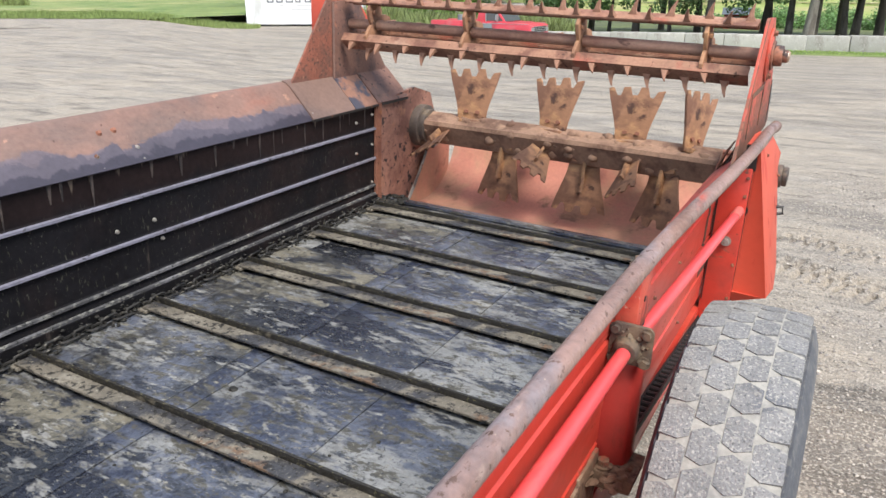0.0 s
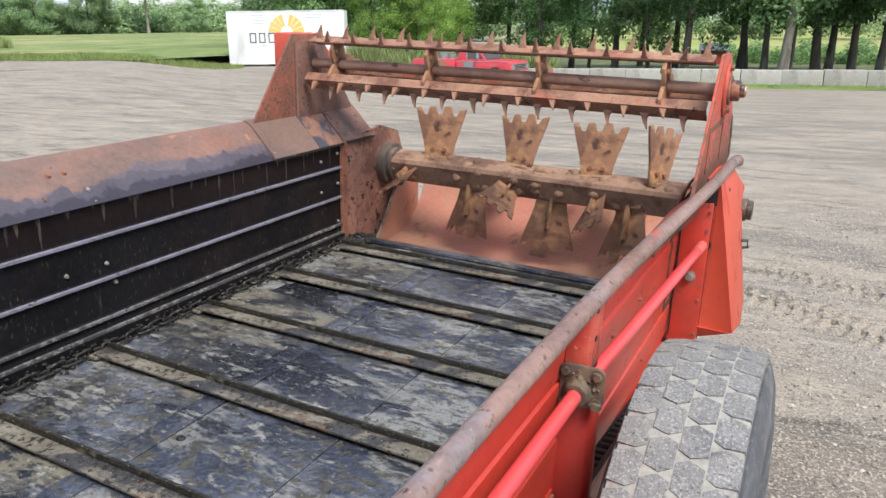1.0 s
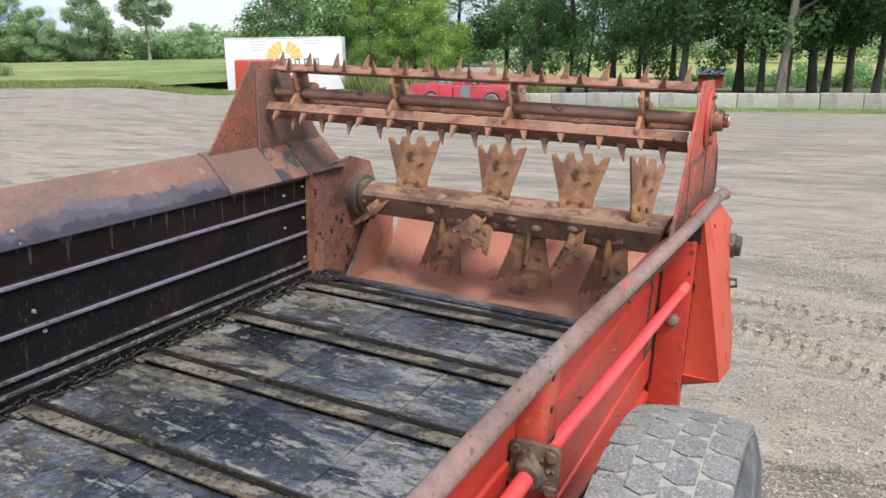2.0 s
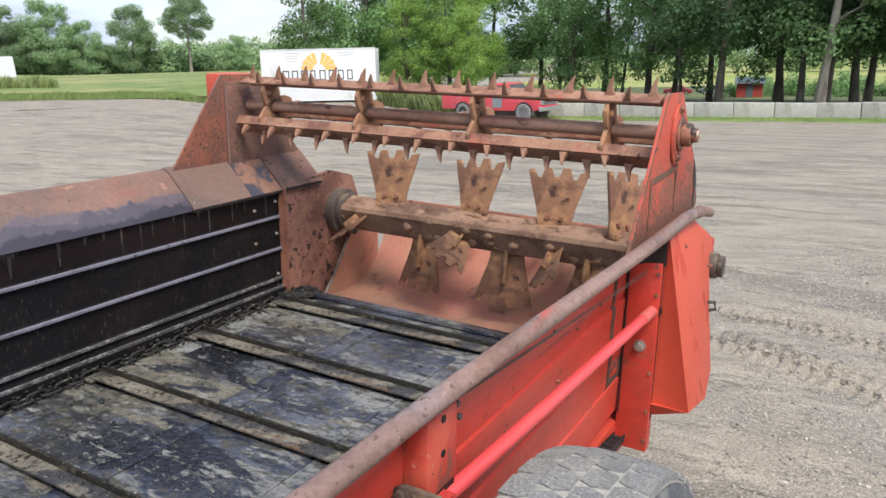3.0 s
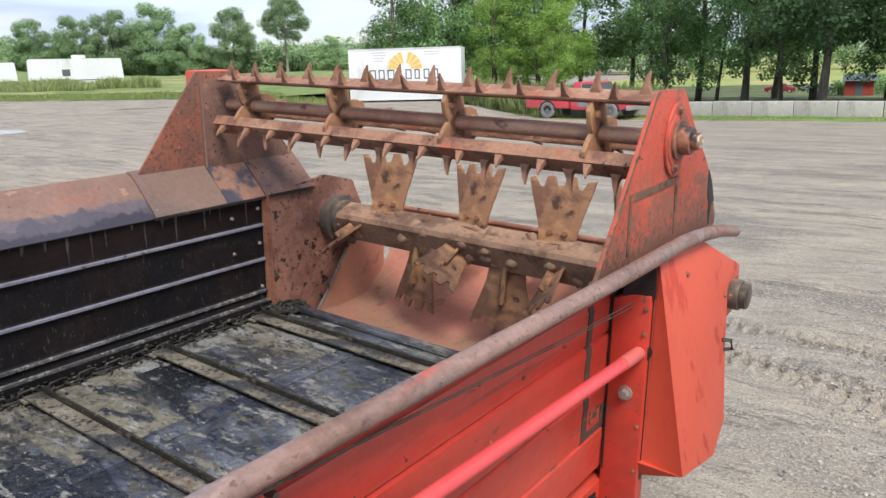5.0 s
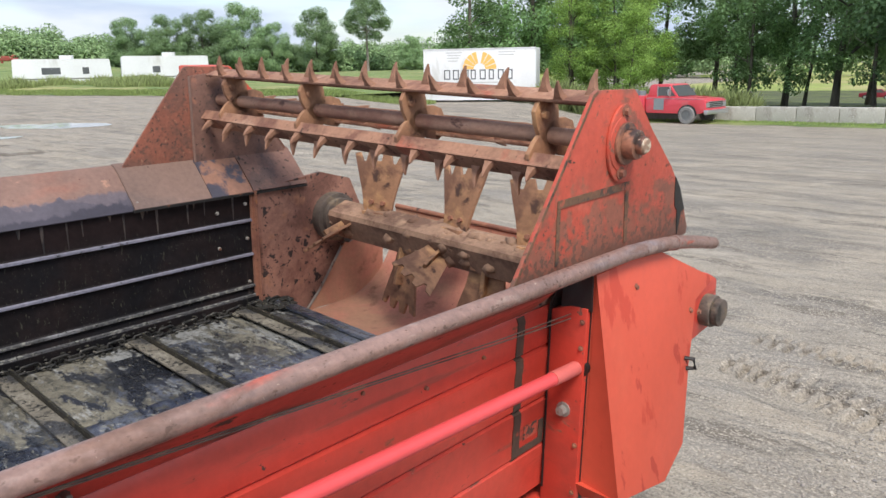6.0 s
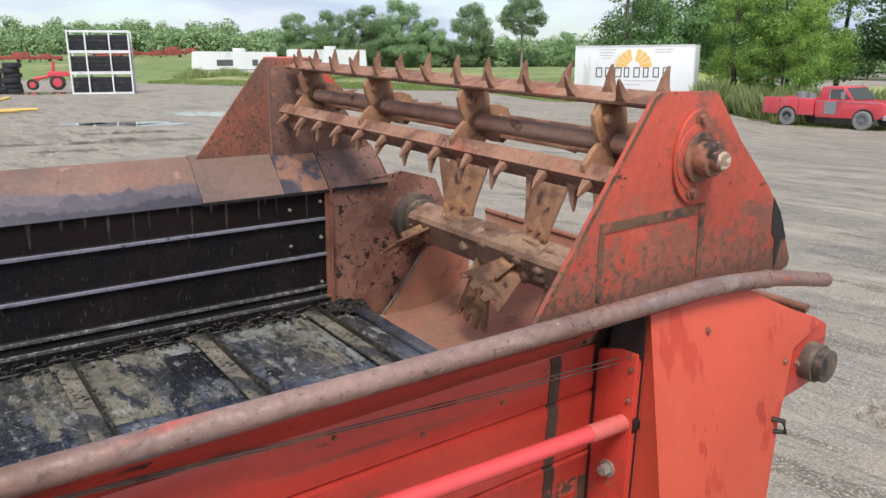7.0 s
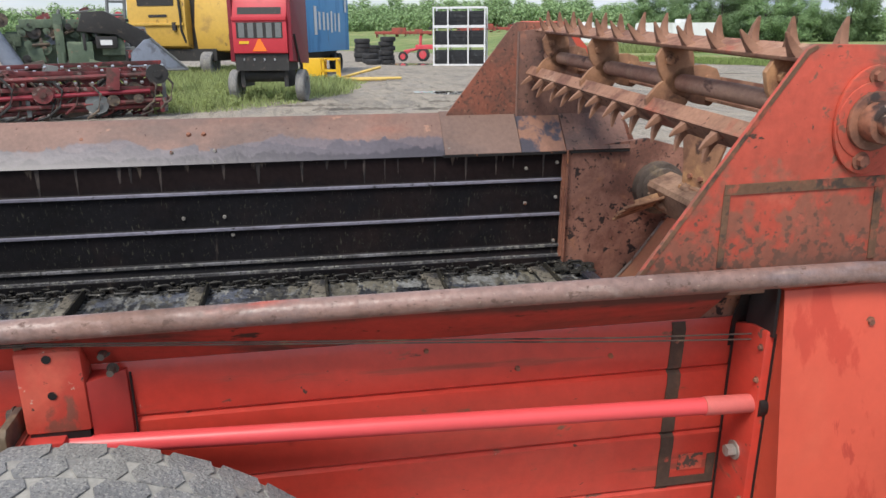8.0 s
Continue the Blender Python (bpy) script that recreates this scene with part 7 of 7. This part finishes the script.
# big yellow baler behind
yb = thing("yellow_baler", frame_at(-38.5, -7.6, 0, 0.93, -0.36), "large yellow and brown round baler with dark opening", "baler")
part("rear_gate", Build().prism([(0.0, 1.45), (0.1, 2.6), (0.0, 4.0), (-2.6, 4.1), (-3.0, 1.6), (-1.2, 0.95)], "y", -2.2, 1.0), machine_yellow, yb, bevel=0.04)
part("upper_opening", Build().box(0.0, 0.07, -1.6, 0.4, 3.4, 3.75), machine_black, yb)
part("gate_lip", Build().box(0.02, 0.18, -2.1, 0.9, 2.45, 2.58), machine_yellow, yb, bevel=0.02)
part("side_body", Build().prism([(-0.3, 1.2), (-0.1, 2.4), (-0.4, 4.0), (-3.4, 4.0), (-3.8, 2.0), (-2.6, 1.0)], "y", 1.35, 3.7), machine_yellow, yb, "ochre side body", bevel=0.05)
part("side_gap", Build().box(-2.6, -0.5, 1.0, 1.36, 1.2, 3.9), machine_black, yb)
part("hose", Build().pipe([(0.12, 0.7, 3.9), (0.2, 0.8, 3.0), (0.12, 0.75, 2.2), (0.0, 0.9, 1.6)], 0.06, 8), machine_black, yb)
part("underframe", Build().box(-2.2, -0.2, -2.0, 2.4, 0.7, 1.3), machine_black, yb)
part("text_bar", Build().box(0.06, 0.115, -1.0, 0.0, 2.85, 2.98), machine_black, yb)
part("latch", Build().box(0.05, 0.2, 0.3, 0.5, 2.2, 2.6), machine_black, yb)
for y in (-1.9, 1.9):
    wheel(yb, "tyre", -0.4, y, 0.6, 0.55, belt_grey)

# blue box on a chassis
bx = thing("blue_box_body", frame_at(-34.0, -0.9, 0, -9.4, 2.6), "blue steel box body with white lettering bars on a chassis", "box body")
part("box", Build().box(0, 9.7, 0.0, 2.4, 1.12, 4.3), container_blue, bx, bevel=0.03)
for x in (0.0, 9.6):
    part("corner_post", Build().box(x, x + 0.1, -0.03, 0.0, 1.14, 4.26), container_blue, bx)
for i, (w, h) in enumerate(((0.5, 1.35), (0.38, 0.85), (0.4, 0.9), (0.38, 0.85), (0.36, 1.1), (0.3, 0.95), (0.42, 1.0))):
    part("letter_bar", Build().box(1.9 + i * 0.86, 1.9 + i * 0.86 + w, -0.03, -0.014, 2.62 - h * 0.5, 2.62 + h * 0.5), white_paint, bx)
part("text_bar", Build().box(0.8, 2.8, -0.05, -0.036, 3.95, 4.02), white_paint, bx)
part("text_bar", Build().box(8.7, 9.2, -0.05, -0.036, 3.2, 3.9), white_paint, bx)
part("chassis", Build().box(0.3, 9.5, 0.7, 1.7, 0.7, 1.12), machine_black, bx)
part("roof_edge", Build().box(-0.03, 9.73, -0.04, 2.43, 4.28, 4.36), machine_green, bx)
for x in (1.2, 7.2, 8.4):
    wheel(bx, "tyre", x, 0.35, 0.48, 0.3, machine_black)
    wheel(bx, "tyre", x, 2.05, 0.48, 0.3, machine_black)

# yellow steel box frame and poles on the ground
yx = thing("steel_crate", frame_at(-30.6, -0.95, 0, 0.15, 1.0), "bright yellow steel crate standing on the gravel", "crate")
part("box", Build().box(0, 0.75, -0.5, 0.5, 0.05, 0.95), bright_yellow, yx, bevel=0.02)
for x in (0.78, 1.38):
    for z in (0.05, 0.82):
        part("bar", Build().box(x, x + 0.1, -0.5, 0.5, z, z + 0.1), bright_yellow, yx)
    for y in (-0.5, 0.4):
        part("bar", Build().box(x, x + 0.1, y, y + 0.1, 0.05, 0.9), bright_yellow, yx)
part("bar", Build().box(0.75, 1.48, 0.38, 0.5, 0.85, 0.95), bright_yellow, yx)
part("bar", Build().box(0.75, 1.48, -0.5, -0.4, 0.4, 0.5), bright_yellow, yx)
for x0, y0, x1, y1, z1 in ((-30.4, 0.6, -29.8, 3.1, 0.06), (-30.8, 0.5, -30.6, 2.3, 0.5), (-29.6, 0.9, -29.4, 2.4, 0.05), (-29.2, 0.8, -29.3, 2.2, 0.05)):
    pl = tagged(part("pole", Build().rod((x0, y0, 0.09), (x1, y1, z1 + 0.05), 0.06, 8), wood_pole), "thin yellow pole lying on the gravel", "pole", "yellow poles")

# green harvesting machine with a grey hood
gm = thing("green_harvester", frame_at(-22.5, -9.9, 0, -0.25, 0.97), "old green harvester header with grey pointed hood", "harvester")
part("body", Build().box(0.2, 3.3, -0.55, 0.4, 0.7, 2.0).box(0.5, 2.0, -0.6, 0.3, 2.0, 2.2), machine_green, gm, bevel=0.02)
clutter(gm, 23, 0.0, 3.6, -1.05, -0.5, 0.25, 2.35, (machine_green, machine_black, hood_grey, machine_green, machine_green, iron, machine_black), 76)
part("upper_frame", Build().box(0.6, 3.3, -0.8, -0.6, 2.1, 2.35).box(1.5, 1.75, -0.9, -0.3, 0.6, 2.5).box(2.2, 2.4, -0.95, -0.3, 0.6, 2.5), machine_green, gm, bevel=0.02)
part("chute", Build().prism([(2.1, 2.0), (2.3, 2.55), (2.9, 2.6), (4.0, 2.0), (4.4, 1.6), (4.0, 1.3), (3.2, 1.9)], "y", -1.1, -0.5), machine_black, gm, bevel=0.03)
part("hood", Build().prism([(3.5, 0.85), (3.55, 1.35), (3.95, 1.75), (4.15, 1.78), (5.1, 0.86)], "y", -1.35, -0.7), hood_grey, gm, "grey pointed hood", bevel=0.02)
part("hood_rim", Build().rod((4.12, -1.36, 1.80), (5.15, -1.36, 0.84), 0.035, 6).rod((3.5, -1.36, 0.84), (5.15, -1.36, 0.84), 0.03, 6), belt_grey, gm)
part("auger_tube", Build().rod((-0.9, -1.1, 3.4), (0.5, -1.1, 0.75), 0.26, 14), hood_grey, gm, "grey auger tube")
part("side_box", Build().box(1.8, 2.5, -1.05, -0.9, 0.9, 1.7).box(2.75, 3.4, -1.0, -0.9, 1.3, 1.8), machine_green, gm, bevel=0.02)
part("gear_box", Build().box(2.6, 3.2, -1.15, -0.9, 1.5, 1.85), machine_black, gm, bevel=0.03)
part("badge", Build().box(2.72, 3.05, -1.17, -1.15, 1.6, 1.75), white_paint, gm)
for x in (0.7, 1.3, 2.9, 3.4):
    part("leg", Build().box(x, x + 0.12, -1.0, -0.88, 0.0, 1.0), machine_green, gm)
part("ladder", Build().rod((3.0, -0.2, 2.1), (3.1, -0.2, 3.5), 0.05, 6).rod((3.5, -0.2, 2.1), (3.6, -0.2, 3.5), 0.05, 6).rod((3.05, -0.2, 2.5), (3.55, -0.2, 2.5), 0.04, 6).rod((3.05, -0.2, 2.9), (3.55, -0.2, 2.9), 0.04, 6), belt_grey, gm)
# more old machines far behind it
for k, (x, y, c) in enumerate(((-36, -13.5, machine_green), (-44, -14.5, implement_red), (-33, -12.0, belt_grey))):
    om = thing("old_machine", frame_at(x, y, 0, -0.2, 0.98), "rusty old farm machine parked among weeds", "farm machine", "old farm machines")
    part("frame", Build().prism([(0, 0.5), (0.4, 1.7), (2.0, 2.4), (4.2, 2.3), (4.6, 0.6)], "y", -0.8, 0.8), c, om, bevel=0.04)
    for i in range(5):
        part("arm", Build().rod((0.5 + i * 0.8, -0.9, 0.3), (0.9 + i * 0.8, -0.9, 3.0 - 0.2 * i), 0.07, 6), (implement_red, machine_green, belt_grey)[(i + k) % 3], om)
    clutter(om, 40 + k, 0.2, 4.4, -1.1, -0.85, 0.3, 3.0, (implement_red, belt_grey, machine_green, truck_red), 32)
    part("wheel", Build().lathe([(0.3, -0.1), (0.6, -0.12), (0.6, 0.12), (0.3, 0.1)], 18, Matrix.Translation((1.2, -1.0, 0.6)) @ Matrix.Rotation(radians(90), 4, "Z")), black_rubber, om)

# red cultivator gangs close to the yard
cu = thing("red_cultivator", frame_at(-15.3, -9.6, 0, -0.24, 0.97) @ Matrix.Diagonal((1.1, 1, 1, 1)), "folded dark red cultivator with rows of shiny bolts", "cultivator")
rng = random.Random(17)
for i, (y, z) in enumerate(((-0.5, 1.08), (-0.2, 0.98), (0.1, 1.12), (0.4, 1.02), (-0.6, 0.72), (-0.1, 0.62), (0.35, 0.74), (-0.4, 0.42), (0.2, 0.36))):
    part("tool_bar", Build().box(0.0 + rng.uniform(0, 0.3), 5.0 - rng.uniform(0, 0.5), y - 0.05, y + 0.05, z - 0.05, z + 0.05, Matrix.Rotation(radians(rng.uniform(-1.2, 1.2)), 4, "Y")), implement_red, cu, bevel=0.008)
for i in range(80):
    x, y = rng.uniform(0.1, 4.9), rng.uniform(-0.8, 0.5)
    z = rng.uniform(0.55, 1.1)
    part("shank", Build().pipe([(x, y, z), (x + 0.18, y - 0.1, z - 0.25), (x + 0.1, y - 0.18, max(z - 0.6, 0.12)), (x - 0.12, y - 0.15, max(z - 0.8, 0.04))], 0.028, 6), (implement_red, machine_black, iron)[i % 3], cu)
for i in range(46):
    x = 0.15 + i * 0.105
    y, z = ((-0.58, 1.12), (-0.26, 1.02), (-0.66, 0.76))[i % 3]
    part("nut", Build().rod((x, y, z + 0.02), (x, y - 0.03, z + 0.06), 0.035, 6), chrome, cu)
for x in (0.3, 2.2, 4.4):
    for y in (-0.5, 0.3):
        part("stand", Build().box(x, x + 0.1, y, y + 0.1, 0.0, 1.05), implement_red, cu)
part("bracket_box", Build().box(0.55, 1.15, -0.85, -0.62, 0.15, 0.72), truck_red, cu, "brighter red mounting bracket", bevel=0.02)
for z in (0.22, 0.45):
    part("bracket_slot", Build().box(0.68, 1.02, -0.86, -0.845, z, z + 0.14), machine_black, cu)
for i, (y, z) in enumerate(((-0.7, 0.9), (-0.75, 0.52), (-0.7, 0.3), (-0.3, 0.2), (-0.62, 0.18), (0.0, 0.85))):
    part("tool_bar", Build().rod((0.1 + 0.2 * (i % 3), y, z - 0.05), (4.9 - 0.3 * (i % 2), y + 0.1, z + 0.08), 0.05, 8), (implement_red, baler_dark)[i % 2], cu)
clutter(cu, 29, 0.1, 4.9, -0.75, 0.4, 0.1, 1.05, (implement_red, machine_black, belt_grey, implement_red, iron), 84)
part("end_disc", Build().rod((4.6, -0.45, 0.85), (4.68, -0.45, 0.85), 0.22, 16), implement_red, cu)

# red implement with a wheel, and far red machines on the meadow
ri = thing("red_plough", frame_at(-57.4, 7.9, 0, 0.5, 0.86) @ Matrix.Scale(0.85, 4), "red wheeled farm implement on wet ground", "plough")
part("beam", Build().rod((-1.4, 0, 0.9), (1.2, 0, 1.3), 0.12, 8).rod((0.2, 0, 1.2), (0.3, 0, 2.3), 0.14, 8).rod((-0.6, 0, 1.1), (-1.6, 0, 0.4), 0.1, 8), truck_red, ri)
part("arm", Build().box(-0.2, 1.6, -0.15, 0.15, 1.1, 1.5), truck_red, ri, bevel=0.02)
for x in (-1.5, 0.5):
    wheel(ri, "tyre", x, 0.0, 0.62 if x > 0 else 0.45, 0.25, truck_red)
for k, (x, y, ln) in enumerate(((-118, 23, 13), (-112, 9.5, 9), (-128, 34, 8), (-92, 17.5, 3))):
    x, y = 2.6 + 1.6 * (x - 2.6), -1.2 + 1.6 * (y + 1.2)
    fr = thing("far_implement", frame_at(x, y, meadow_height(x, y), 0.25, 0.97) @ Matrix.Scale(1.5, 4), "distant row of red farm implements on the grass", "farm implement", "far red implements")
    part("frame", Build().box(0, ln, -0.3, 0.3, 0.5, 0.95).box(ln * 0.3, ln * 0.3 + 2.2, -0.5, 0.5, 0.5, 1.5).box(ln * 0.7, ln * 0.7 + 1.2, -0.5, 0.5, 0.5, 1.25), far_red, fr, bevel=0.04)
    for x in (0.2, ln - 0.4):
        part("stand", Build().box(x, x + 0.2, -0.2, 0.2, 0, 0.6), implement_red, fr)
    clutter(fr, 60 + k, 0.1, ln - 0.1, -0.6, 0.5, 0.1, 1.35, (far_red, implement_red, baler_dark, far_red, machine_black), int(ln * 4))

# shed and cars beyond the trees
x, y = -12.2, 96.0
sh = thing("red_shed", pose(x, y, land(x, y), 0, 0, 8) @ Matrix.Scale(0.85, 4), "small red wooden shed with dark roof beyond the trees", "shed")
part("wall", Build().box(-1.7, 1.7, -1.4, 1.4, -0.1, 2.0), shed_red, sh)
part("roof", Build().prism([(-1.75, 1.95), (0, 2.7), (1.75, 1.95), (1.9, 2.0), (0, 2.85), (-1.9, 2.0)], "x", -2.0, 2.0), roof_dark, sh)
part("door", Build().box(-0.45, 0.45, -1.44, -1.40, 0.0, 1.75), roof_dark, sh)
for x, y, turn, c, lab in ((-26.5, 121, 10, baler_dark, "dark red car parked beyond the trees"), (-20.5, 119, 5, hood_grey, "grey car parked beyond the trees"), (-16.4, 121, 12, machine_black, "black car parked beyond the trees")):
    ca = thing("parked_car", pose(x, y, land(x, y), 0, 0, turn), lab, "car", "far parked cars")
    part("body", Build().prism([(-2.1, 0.3), (-2.15, 0.85), (-1.2, 0.95), (-0.7, 1.42), (0.7, 1.42), (1.25, 0.95), (2.1, 0.82), (2.15, 0.3)], "y", -0.85, 0.85), c, ca, bevel=0.05)
    part("window", Build().prism([(-1.1, 0.97), (-0.66, 1.36), (0.66, 1.36), (1.1, 0.97)], "y", -0.86, 0.86), dark_glass, ca)
    for wx in (-1.35, 1.35):
        for wy in (-0.78, 0.78):
            wheel(ca, "tyre", wx, wy, 0.32, 0.2, chrome)
